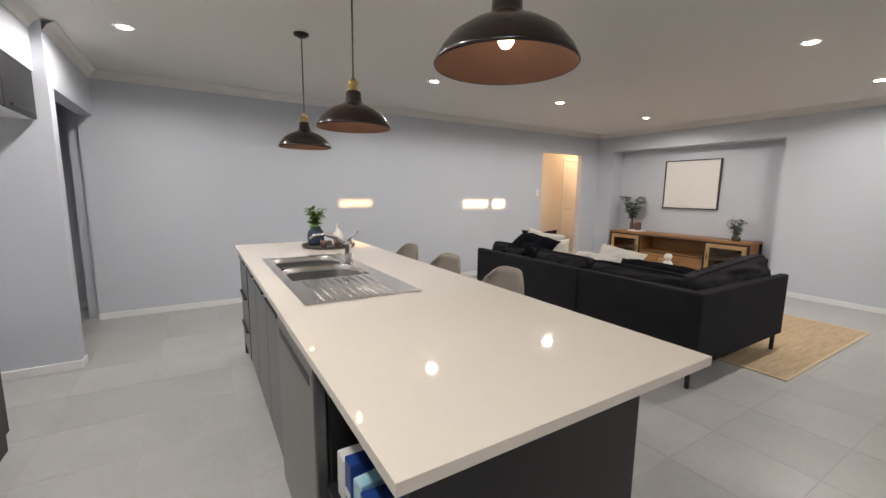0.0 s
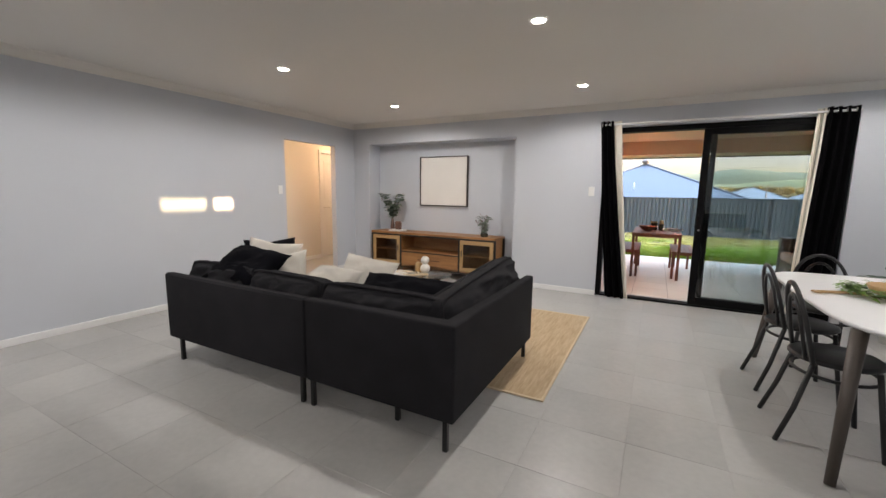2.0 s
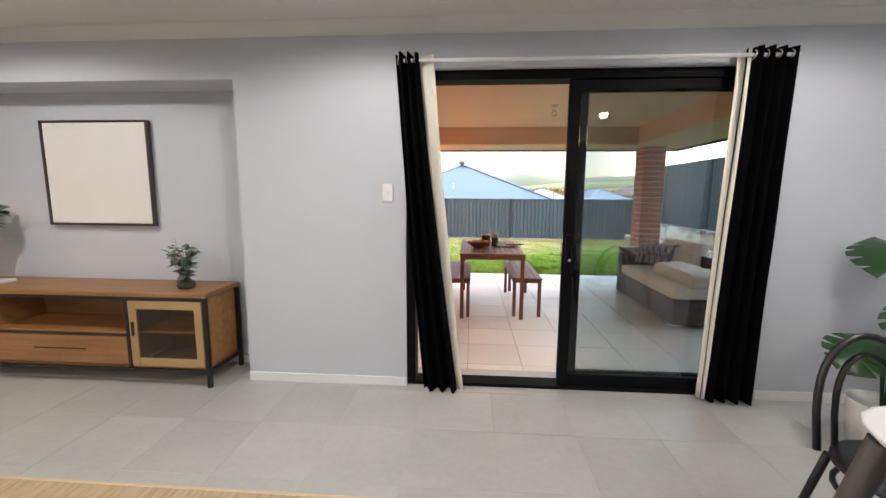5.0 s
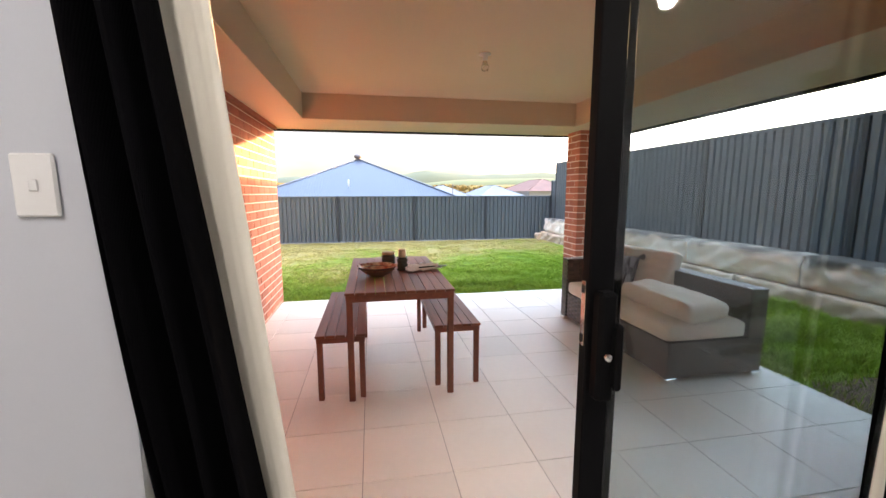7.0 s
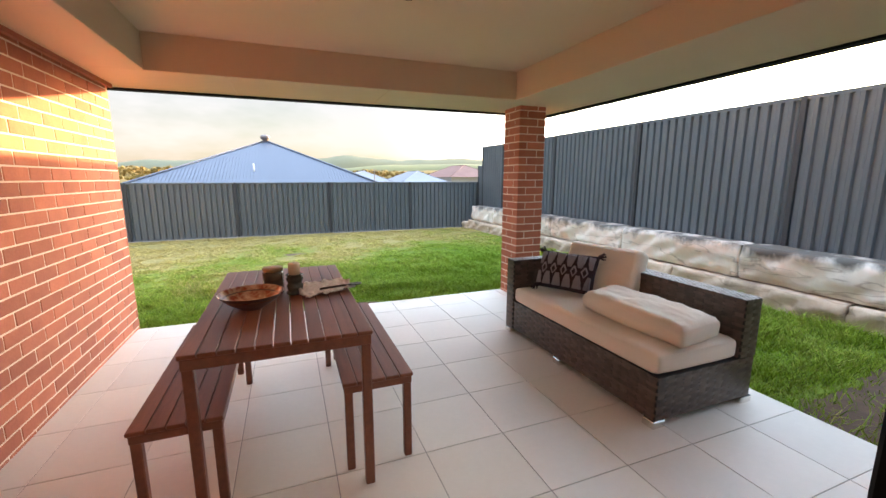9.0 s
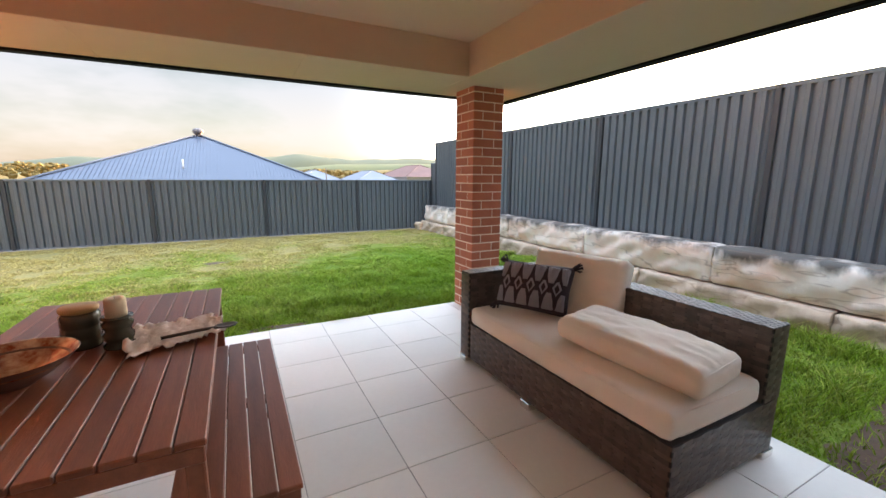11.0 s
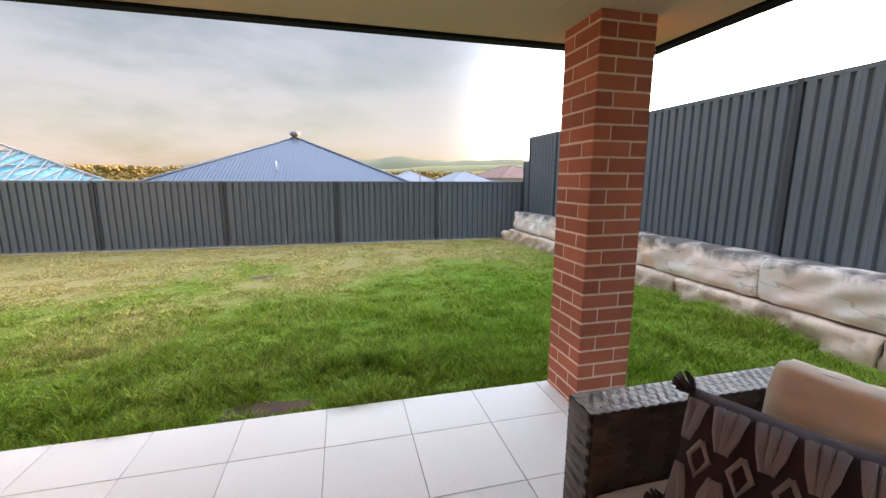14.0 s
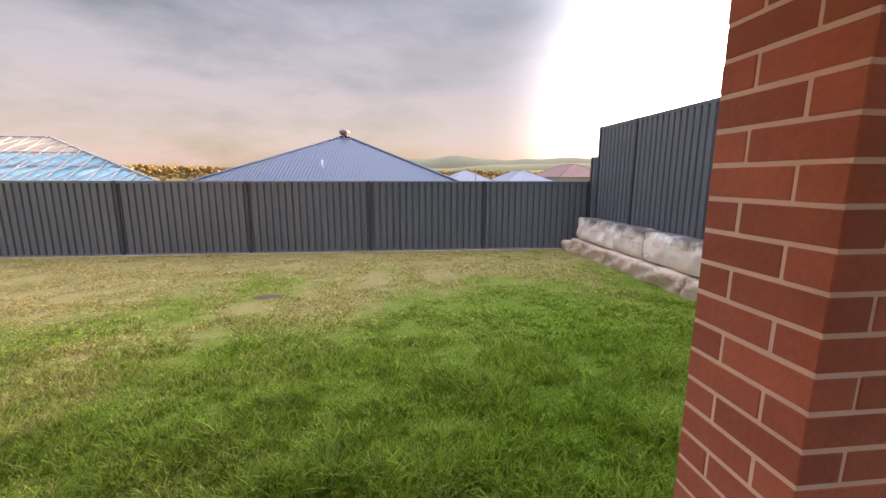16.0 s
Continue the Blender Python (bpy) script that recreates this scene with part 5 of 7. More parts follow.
for z0, z1 in ((0.105, 0.34), (0.345, 0.59), (0.595, 0.865)):
    d = boxpart("drawer", (X(-3.303), Y(0.191), z0), (X(-2.862), Y(0.1955), z1), GREYCAB, island, 0.001)
    boxpart("handle", (X(-3.25), Y(0.172), z1 - 0.045), (X(-2.92), Y(0.191), z1 - 0.03), BLACKMETAL, d, 0.003)
washer = thing("dishwasher", "silver-grey built-in dishwasher front", "dishwasher", (-1.18, 0.2, 0))
boxpart("front_panel", (-0.298, -0.024, 0.11), (0.298, 0.0135, 0.865), WASHER, washer, 0.005)
boxpart("handle_recess", (-0.25, -0.0255, 0.77), (0.25, -0.0235, 0.80), BLACKMETAL, washer, 0.001)
top = thing("benchtop", "polished cream stone island benchtop", "benchtop", (-1.81, 0.64, 0.878))
bm = bmesh.new()
sx0, sx1, sy0, sy1 = X(-2.50), X(-1.34), Y(0.27), Y(0.75)
for lo, hi in (((X(-3.342), Y(0.16), -0.003), (sx0, Y(1.12), 0.022)), ((sx1, Y(0.16), -0.003), (X(-0.288), Y(1.12), 0.022)), ((sx0, Y(0.16), -0.003), (sx1, sy0, 0.022)), ((sx0, sy1, -0.003), (sx1, Y(1.12), 0.022))):
    box(bm, lo, hi)
bmesh.ops.remove_doubles(bm, verts=bm.verts[:], dist=0.0005)
part("slab", bm, STONETOP, top)

sink = thing("kitchen_sink", "stainless double bowl sink with ribbed drainer", "sink", (-1.92, 0.51, 0.9025))


def bowl_sheet(bm, cx, cy, w, d, depth):
    """A pressed bowl with rounded corners, open above."""
    rings = []
    for k, (s, z) in enumerate(((1.0, 0.0), (0.985, -0.006), (0.96, -0.03), (0.93, -depth + 0.03), (0.88, -depth + 0.006), (0.80, -depth))):
        ring = []
        for i in range(32):
            a = 2 * math.pi * i / 32
            c, q = math.cos(a), math.sin(a)
            f = (abs(c) ** 5 + abs(q) ** 5) ** -0.2
            ring.append(bm.verts.new((cx + s * w / 2 * c * f, cy + s * d / 2 * q * f, z)))
        rings.append(ring)
    for a, b in zip(rings, rings[1:]):
        for i in range(32):
            bm.faces.new((a[i], a[(i + 1) % 32], b[(i + 1) % 32], b[i])).smooth = True
    bm.faces.new(rings[-1])
    return rings[0]


holes = [(-0.394, -0.015, 0.352, 0.40, 0.18), (-0.030, -0.015, 0.362, 0.40, 0.18)]
for h in holes:
    bm = bmesh.new()
    bowl_sheet(bm, *h)
    part("bowl", bm, STEEL, sink)
bm = bmesh.new()
for lo, hi in (((-0.60, -0.255, -0.001), (0.60, -0.211, 0.003)), ((-0.60, 0.181, -0.001), (0.60, 0.255, 0.003)), ((-0.60, -0.211, -0.001), (-0.566, 0.181, 0.003)), ((-0.222, -0.211, -0.001), (-0.207, 0.181, 0.003)), ((0.147, -0.211, -0.001), (0.60, 0.181, 0.003))):
    box(bm, lo, hi, 0.001)
part("rim", bm, STEEL, sink)
for i in range(9):
    y = -0.17 + i * 0.038
    bm = bmesh.new()
    tube(bm, [(0.19, y, 0.001), (0.37, y, 0.003), (0.57, y, 0.001)], 0.006, 8)
    part("drainer_rib", bm, STEEL, sink)
for h in holes:
    bm = bmesh.new()
    lathe(bm, [(0, -0.176), (0.035, -0.176), (0.04, -0.178)], 18, Matrix.Translation((h[0], h[1], 0)))
    part("waste", bm, CHROME, sink)
tap = thing("mixer_tap", "chrome swivel kitchen mixer tap", "tap", (-2.14, 0.695, 0.905))
bm = bmesh.new()
lathe(bm, [(0, 0), (0.028, 0), (0.028, 0.012), (0.022, 0.02), (0.02, 0.10), (0.024, 0.105), (0.024, 0.14), (0.0, 0.148)], 20)
part("body", bm, CHROME, tap)
bm = bmesh.new()
tube(bm, [(0, 0, 0.09), (-0.03, -0.06, 0.15), (-0.06, -0.12, 0.175), (-0.085, -0.18, 0.165), (-0.09, -0.2, 0.145)], 0.011, 12)
part("spout", bm, CHROME, tap)
bm = bmesh.new()
tube(bm, [(0, 0, 0.14), (0.03, 0.03, 0.17), (0.05, 0.05, 0.20)], 0.008, 10, 0.006)
part("lever", bm, CHROME, tap)

tray = thing("tray", "dark round serving tray on benchtop", "tray", (-2.95, 0.80, 0.9005))
bm = bmesh.new()
lathe(bm, [(0, 0), (0.19, 0), (0.2, 0.004), (0.205, 0.02), (0.198, 0.02), (0.19, 0.008), (0, 0.008)], 36)
part("dish", bm, WALNUT, tray)


def sprig(bm, base, height, spread, count, leaf, width, rng, up_bias=0.6):
    """Leaves scattered along several rising stems; returns the stems' lines."""
    stems = []
    for k in range(count):
        a = 2 * math.pi * k / count + rng.uniform(-0.4, 0.4)
        out = Vector((math.cos(a), math.sin(a), 0)) * spread * rng.uniform(0.4, 1.0)
        line = [Vector(base) + out * (s ** 1.4) + Vector((0, 0, height * rng.uniform(0.85, 1.05) * s)) for s in (0, 0.25, 0.5, 0.75, 1)]
        stems.append(line)
        for i in range(1, 5):
            for _ in range(4):
                p = line[i - 1].lerp(line[i], rng.random())
                way = Vector((rng.uniform(-1, 1), rng.uniform(-1, 1), rng.uniform(-0.2, 1) * up_bias)) + out.normalized() * 0.4
                leafblade(bm, p, way, (rng.uniform(-0.3, 0.3), rng.uniform(-0.3, 0.3), 1), leaf * rng.uniform(0.7, 1.2), width * rng.uniform(0.8, 1.2))
    return stems


def potted(name, label, category, at, profile, pot_mat, base, height, spread, count, leaf, width, leaf_mat, seed, pot_label=""):
    ob = thing(name, label, category, at)
    rng = random.Random(seed)
    bm = bmesh.new()
    lathe(bm, profile, 28)
    part("vase", bm, pot_mat, ob, pot_label)
    bm = bmesh.new()
    stems = sprig(bm, (0, 0, base), height, spread, count, leaf, width, rng)
    part("foliage", bm, leaf_mat, ob)
    bm = bmesh.new()
    for line in stems:
        tube(bm, [Vector((0, 0, base * 0.5))] + line, 0.0025, 5, 0.0012)
    part("stems", bm, STEM, ob)
    return ob


potted("vase", "blue-grey ceramic vase of fresh green leaves", "vase", (-3.02, 0.72, 0.9085), [(0, 0), (0.05, 0), (0.062, 0.02), (0.066, 0.07), (0.058, 0.11), (0.036, 0.135), (0.034, 0.15), (0.03, 0.15), (0.03, 0.13), (0, 0.12)], CERAMIC, 0.13, 0.16, 0.08, 8, 0.055, 0.032, LEAFBRIGHT, 3)
jug = thing("bottle", "white ceramic bottle on serving tray", "bottle", (-2.92, 0.87, 0.9085))
bm = bmesh.new()
lathe(bm, [(0, 0), (0.042, 0), (0.05, 0.03), (0.046, 0.08), (0.024, 0.115), (0.016, 0.14), (0.016, 0.165), (0.02, 0.168), (0, 0.168)], 24)
part("body", bm, WHITECER, jug)
for k, (dx, dy, r) in enumerate(((0.08, 0.05, 0.032), (0.09, -0.06, 0.028))):
    cup = thing("cup", "small dark stoneware cup on tray", "cup", (-2.95 + dx, 0.80 + dy, 0.9085))
    bm = bmesh.new()
    lathe(bm, [(0, 0), (r * 0.8, 0), (r, 0.05), (r * 0.9, 0.05), (r * 0.7, 0.006), (0, 0.006)], 20)
    part("body", bm, BROWNCER, cup)

for k, (name, label, x, w, h, mat, tilt) in enumerate((("carton", "blue printed carton on open shelf", -0.72, 0.05, 0.155, BLUE, 0), ("carton", "pale cyan printed carton on open shelf", -0.66, 0.045, 0.14, CYAN, 6), ("paper_stack", "stack of white papers on open shelf", -0.785, 0.06, 0.13, PAPER, 0), ("carton", "blue and white carton on open shelf", -0.60, 0.05, 0.13, BLUE, -4))):
    ob = thing(name, label, "box", (x, 0.31, 0.489), tilt)
    boxpart("body", (-w / 2, -0.09, 0), (w / 2, 0.09, h), mat, ob, 0.003)
    boxpart("printed_band", (-w / 2 + 0.006, -0.0915, h * 0.3), (w / 2 - 0.006, -0.0895, h * 0.45), PAPER, ob, 0.0005, "white printed bars")

# back bench and tall unit beside the fridge recess
base_unit = thing("base_cabinet", "black laminate base cabinet", "cabinet", (-0.3, -1.28, 0))
boxpart("body", (-2.24, -0.31, 0.0), (2.2, 0.30, 0.86), BLACKCAB, base_unit, 0.003)
for k in range(7):
    d = boxpart("door", (-2.23 + 0.632 * k, 0.301, 0.11), (-2.23 + 0.632 * k + 0.628, 0.318, 0.85), BLACKCAB, base_unit, 0.003)
    boxpart("handle", (-2.13 + 0.632 * k, 0.319, 0.80), (-1.72 + 0.632 * k, 0.333, 0.815), BLACKMETAL, d, 0.003)
bench2 = thing("benchtop", "cream stone bench against kitchen wall", "benchtop", (-0.3, -1.28, 0.862))
boxpart("slab", (-2.25, -0.315, 0), (2.2, 0.335, 0.04), STONETOP, bench2, 0.003)
over = thing("overhead_cabinet", "black overhead cabinet above fridge recess", "cabinet", (-3.05, -1.28, 1.79))
boxpart("body", (-0.545, -0.31, 0), (0.55, 0.30, 0.305), WHITE, over, 0.002, "white melamine carcass")
for a in (-0.545, 0.003):
    d = boxpart("door", (a, 0.302, 0.0), (a + 0.544, 0.322, 0.303), BLACKCAB, over, 0.003, "glossy black door")
    boxpart("handle", (a + 0.08, 0.323, 0.02), (a + 0.46, 0.337, 0.035), BLACKMETAL, d, 0.003)


# ---- bar stools ----
def stool():
    ob = thing("bar_stool", "taupe upholstered bar stool with black legs", "bar stool", group="stools along the island")
    bm, rows = bmesh.new(), []
    for i in range(17):
        s = i / 16
        if s < 0.45:
            u = s / 0.45
            y, z, half = -0.20 + 0.36 * u, 0.655 - 0.02 * math.sin(math.pi * u), 0.195 + 0.015 * math.sin(math.pi * u)
        else:
            u = (s - 0.45) / 0.55
            y, z, half = 0.16 + 0.055 * math.sin(u * 1.5), 0.665 + 0.30 * u, 0.20 - 0.035 * u - 0.05 * max(0, u - 0.75) * 4 * max(0, u - 0.75)
        row = []
        for j in range(13):
            t = 2 * j / 12 - 1
            curl = 0.05 * abs(t) ** 2.4
            if s < 0.45:
                p = (half * t, y, z + curl)
            else:
                p = (half * t * (1 - 0.12 * abs(t) ** 3 * (max(0, u - 0.5) * 2) ** 2), y - curl * 1.3 * min(1, u * 4), z + curl * (1 - min(1, u * 4)) - 0.06 * t ** 4 * (max(0, u - 0.55) / 0.45) ** 2)
            row.append(bm.verts.new(p))
        rows.append(row)
    for a, b in zip(rows, rows[1:]):
        for j in range(12):
            bm.faces.new((a[j], a[j + 1], b[j + 1], b[j])).smooth = True
    bmesh.ops.recalc_face_normals(bm, faces=bm.faces[:])
    bm.normal_update()
    bmesh.ops.solidify(bm, geom=bm.faces[:], thickness=0.010)
    bmesh.ops.recalc_face_normals(bm, faces=bm.faces[:])
    part("seat_shell", bm, STOOLFAB, ob)
    for sx, sy in ((-1, -1), (1, -1), (1, 1), (-1, 1)):
        bm = bmesh.new()
        tube(bm, [(sx * 0.12, sy * 0.11, 0.645), (sx * 0.20, sy * 0.19, 0)], 0.011, 8)
        part("leg", bm, BLACKMETAL, ob)
    for a, b in (((-1, -1), (1, -1)), ((1, -1), (1, 1)), ((1, 1), (-1, 1)), ((-1, 1), (-1, -1))):
        bm = bmesh.new()
        tube(bm, [(a[0] * 0.173, a[1] * 0.163, 0.22), (b[0] * 0.173, b[1] * 0.163, 0.22)], 0.008, 8)
        part("footrest", bm, BLACKMETAL, ob)
    return ob


st = stool()
for i, (x, y, r) in enumerate(((-1.31, 1.07, -3), (-1.81, 1.04, 2), (-2.34, 1.04, 0))):
    if i:
        copy_thing(st, pose(x, y, 0, 0, 0, r))
    else:
        st.matrix_world = pose(x, y, 0, 0, 0, r)


# ---- sofa, in two modules ----
def sofa_leg(parent, x, y):
    bm = bmesh.new()
    box(bm, (x - 0.014, y - 0.014, 0), (x + 0.014, y + 0.014, 0.18), 0.003)
    part("leg", bm, BLACKMETAL, parent, "black steel leg")


def cushion_part(name, parent, w, h, d, m, seed, mat=SOFAFAB, **kw):
    bm = bmesh.new()
    if name == "back_cushion":
        soft_box(bm, w, h, d, m, n=30, seed=seed, r=0.07, crown=0.03, wrinkle=0.035)
    else:
        pillow(bm, w, h, d, m, seed=seed, **kw)
    cushion = part(name, bm, mat, parent)
    if name == "back_cushion":
        for z in (-0.30 * d, 0.30 * d):
            part("piping", seam(w + 0.004, h + 0.010, z, 0.05, m, 0.010), mat, cushion)


left = thing("sofa_module", "charcoal fabric sofa module with one arm", "sofa", (-2.86, 3.18, 0), group="two-part corner sofa")
boxpart("backrest", (-0.745, -0.43, 0.165), (0.757, -0.36, 0.683), SOFAFAB, left, 0.014)
boxpart("base", (-0.745, -0.358, 0.165), (0.755, 0.42, 0.30), SOFAFAB, left, 0.02)
boxpart("arm", (-0.745, -0.358, 0.302), (-0.645, 0.42, 0.56), SOFAFAB, left, 0.02)
cushion_part("seat_cushion", left, 1.38, 0.74, 0.20, pose(0.06, 0.06, 0.37), 1, pinch=0.22, square=8)
cushion_part("back_cushion", left, 0.66, 0.42, 0.19, pose(-0.30, -0.235, 0.545, 78, 0, 2), 2, pinch=0.4)
cushion_part("back_cushion", left, 0.68, 0.42, 0.19, pose(0.40, -0.235, 0.54, 78, 0, -2), 3, pinch=0.4)
for x, y in ((-0.60, -0.41), (0.71, -0.41), (-0.60, 0.36), (0.71, 0.36)):
    sofa_leg(left, x, y)
right = thing("sofa_module", "charcoal fabric corner sofa module with chaise back", "sofa", (-1.59, 3.46, 0), group="two-part corner sofa")
bm = bmesh.new()
outline = [(-0.51, -0.71), (0.51, -0.71), (0.51, 0.71), (0.445, 0.71), (0.445, -0.64), (-0.51, -0.64)]
low, high = [[bm.verts.new((x, y, z)) for x, y in outline] for z in (0.165, 0.686)]
bm.faces.new(list(reversed(low)))
bm.faces.new(high)
for i in range(6):
    bm.faces.new((low[i], low[(i + 1) % 6], high[(i + 1) % 6], high[i]))
bmesh.ops.bevel(bm, geom=bm.edges[:], offset=0.014, segments=3, affect="EDGES", profile=0.5)
part("corner_backrest", bm, SOFAFAB, right)
boxpart("base", (-0.51, -0.638, 0.165), (0.443, 0.70, 0.30), SOFAFAB, right, 0.02)
cushion_part("seat_cushion", right, 0.88, 1.28, 0.20, pose(-0.06, 0.06, 0.37), 5, pinch=0.22, square=8)
cushion_part("back_cushion", right, 0.84, 0.40, 0.19, pose(-0.09, -0.515, 0.545, 78), 6, pinch=0.4)
cushion_part("back_cushion", right, 1.24, 0.44, 0.19, pose(0.335, 0.06, 0.565, 77, 0, 90) @ pose(0, 0, 0, 0, 0, 4), 7, pinch=0.18, wrinkle=0.035, square=7)
for x, y in ((-0.47, -0.69), (0.46, -0.69), (0.46, 0.68), (-0.47, 0.64), (0.08, -0.57)):
    sofa_leg(right, x, y)

SCATTER = [
    ("black linen scatter cushion flopped over sofa back", BLACKFAB, 0.52, 0.44, 0.17, (-3.02, 3.05, 0.745), (28, 6, 8), 11),
    ("black linen scatter cushion leaning on sofa arm", BLACKFAB, 0.46, 0.44, 0.15, (-3.42, 3.60, 0.665), (76, 0, 62), 12),
    ("cream linen scatter cushion on sofa", CREAMFAB, 0.46, 0.46, 0.20, (-3.20, 3.42, 0.675), (72, 8, 34), 13),
    ("cream fringed scatter cushion on sofa", CREAMFAB, 0.40, 0.40, 0.18, (-2.98, 3.36, 0.625), (62, -10, 30), 14),
    ("cream linen lumbar cushion on sofa", CREAMFAB, 0.56, 0.36, 0.17, (-2.58, 3.46, 0.58), (38, 0, -8), 15),
    ("cream linen scatter cushion lying on sofa", CREAMFAB, 0.50, 0.42, 0.18, (-2.40, 3.70, 0.60), (50, 8, 12), 16),
    ("black linen lumbar cushion on corner seat", BLACKFAB, 0.76, 0.42, 0.16, (-1.80, 3.33, 0.60), (33, 0, 2), 17),
]
for label, mat, w, h, d, at, turn, seed in SCATTER:
    bm = bmesh.new()
    pillow(bm, w, h, d, None, seed=seed, pinch=0.55, wrinkle=0.035, horn=0.16, square=3.0)
    ob = tagged(link("cushion", bm, mat), label, "cushion", "scatter cushions on the sofa")
    ob.matrix_world = pose(*at, *turn)

throw = thing("throw_blanket", "crumpled cream wool throw over chaise", "blanket", (-1.72, 3.86, 0.478))
bm, rows = bmesh.new(), []
for i in range(31):
    row = []
    for j in range(25):
        u, v = i / 30 - 0.5, j / 24 - 0.5
        z = 0.055 * noise.noise(Vector((u * 7, v * 5, 1))) + 0.03 * noise.noise(Vector((u * 15, v * 13, 3))) + 0.015
        y = v * 0.72 + 0.02 * noise.noise(Vector((u * 9, 0, 6)))
        if y > 0.30:
            z, y = z - (y - 0.30) * 1.7, 0.30 + (y - 0.30) * 0.35
        row.append(bm.verts.new((u * 0.68, y, z + 0.12 * math.exp(-((u - 0.15) ** 2 + (v + 0.1) ** 2) * 9))))
    rows.append(row)
for a, b in zip(rows, rows[1:]):
    for j in range(24):
        bm.faces.new((a[j], a[j + 1], b[j + 1], b[j])).smooth = True
bm.normal_update()
bmesh.ops.solidify(bm, geom=bm.faces[:], thickness=0.012)
bmesh.ops.recalc_face_normals(bm, faces=bm.faces[:])
part("cloth", bm, THROWFAB, throw)

# ---- rug and coffee table ----
rug = thing("rug", "flat woven natural jute rug with pale edge", "rug", (-2.28, 4.52, 0.001))
bm = bmesh.new()
nx, ny = 40, 30
grid = [[bm.verts.new((-1.46 + 2.92 * i / nx, -1.0 + 2.0 * j / ny, 0.010 + 0.002 * noise.noise(Vector((i * 0.9, j * 0.3, 0))))) for j in range(ny + 1)] for i in range(nx + 1)]
for a, b in zip(grid, grid[1:]):
    for j in range(ny):
        bm.faces.new((a[j], b[j], b[j + 1], a[j + 1]))
part("weave_field", bm, RUG, rug)
for lo, hi in (((-1.475, -1.015, 0), (1.475, -0.995, 0.013)), ((-1.475, 0.995, 0), (1.475, 1.015, 0.013)), ((-1.475, -0.995, 0), (-1.455, 0.995, 0.013)), ((1.455, -0.995, 0), (1.475, 0.995, 0.013))):
    boxpart("border", lo, hi, RUGEDGE, rug, 0.004, "pale bound edge")

table = thing("coffee_table", "round glass coffee table on crossed oak legs", "coffee table", (-2.66, 4.86, 0.012))
bm = bmesh.new()
lathe(bm, [(0, 0.398), (0.446, 0.398), (0.45, 0.401), (0.45, 0.405), (0.446, 0.408), (0, 0.408)], 56)
part("tabletop", bm, CLEAR, table, "clear round glass top").visible_shadow = False
bm = bmesh.new()
lathe(bm, [(0.449, 0.399), (0.452, 0.400), (0.452, 0.406), (0.449, 0.407)], 64)
part("glass_edge", bm, GREENGLASS, table, "dark green polished glass edge")
for k in range(3):
    a = radians(20 + 120 * k)
    bm = bmesh.new()
    tube(bm, [(-0.26 * math.cos(a), -0.26 * math.sin(a), 0.397), (0.30 * math.cos(a), 0.30 * math.sin(a), 0)], 0.019, 10, 0.017)
    part("leg", bm, OAK, table)
ct = (-2.66, 4.86, 0.421)
mag = thing("magazine", "open magazine on glass coffee table", "magazine", (-2.86, 4.72, ct[2]), 24)
bm, rows = bmesh.new(), []
for i in range(13):
    u = i / 12 - 0.5
    z = 0.012 * (1 - abs(abs(u) * 4 - 1)) + 0.002
    rows.append([bm.verts.new((u * 0.38, y, z)) for y in (-0.13, 0.13)])
for a, b in zip(rows, rows[1:]):
    bm.faces.new((a[0], b[0], b[1], a[1])).smooth = True
bm.normal_update()
bmesh.ops.solidify(bm, geom=bm.faces[:], thickness=0.003)
bmesh.ops.recalc_face_normals(bm, faces=bm.faces[:])
part("spread", bm, PAPER, mag)
for k in range(5):
    boxpart("print", (0.03, -0.10 + k * 0.04, 0.0165), (0.15, -0.085 + k * 0.04, 0.0170), PRINT, mag, 0.0001)
balls = thing("ornament", "stacked white knobbly ceramic ornament", "ornament", (-2.53, 4.93, ct[2]))
for z, r in ((0.052, 0.056), (0.145, 0.048)):
    bm = bmesh.new()
    bmesh.ops.create_icosphere(bm, subdivisions=3, radius=r)
    for v in bm.verts:
        v.co *= 1 + 0.08 * noise.noise(v.co * 40)
        v.co.z += z
    for f in bm.faces:
        f.smooth = True
    part("ball", bm, WHITECER, balls)
amber = thing("candle_pot", "brown stoneware candle pot on coffee table", "candle", (-2.64, 4.98, ct[2]))
bm = bmesh.new()
lathe(bm, [(0, 0), (0.038, 0), (0.042, 0.02), (0.042, 0.09), (0.034, 0.10), (0.034, 0.105), (0, 0.105)], 24)
part("body", bm, OAK, amber)
beads = thing("bead_garland", "looped string of pale wooden beads", "ornament", (-2.62, 4.78, ct[2]))
for k in range(34):
    s = k / 33
    a = s * 2 * math.pi
    bm = bmesh.new()
    bmesh.ops.create_icosphere(bm, subdivisions=1, radius=0.013)
    c = Vector((0.17 * math.cos(a) + 0.03 * math.sin(3 * a), 0.07 * math.sin(a) + 0.02 * math.cos(2 * a), 0.013))
    for v in bm.verts:
        v.co += c
    for f in bm.faces:
        f.smooth = True
    part("bead", bm, WAX, beads)

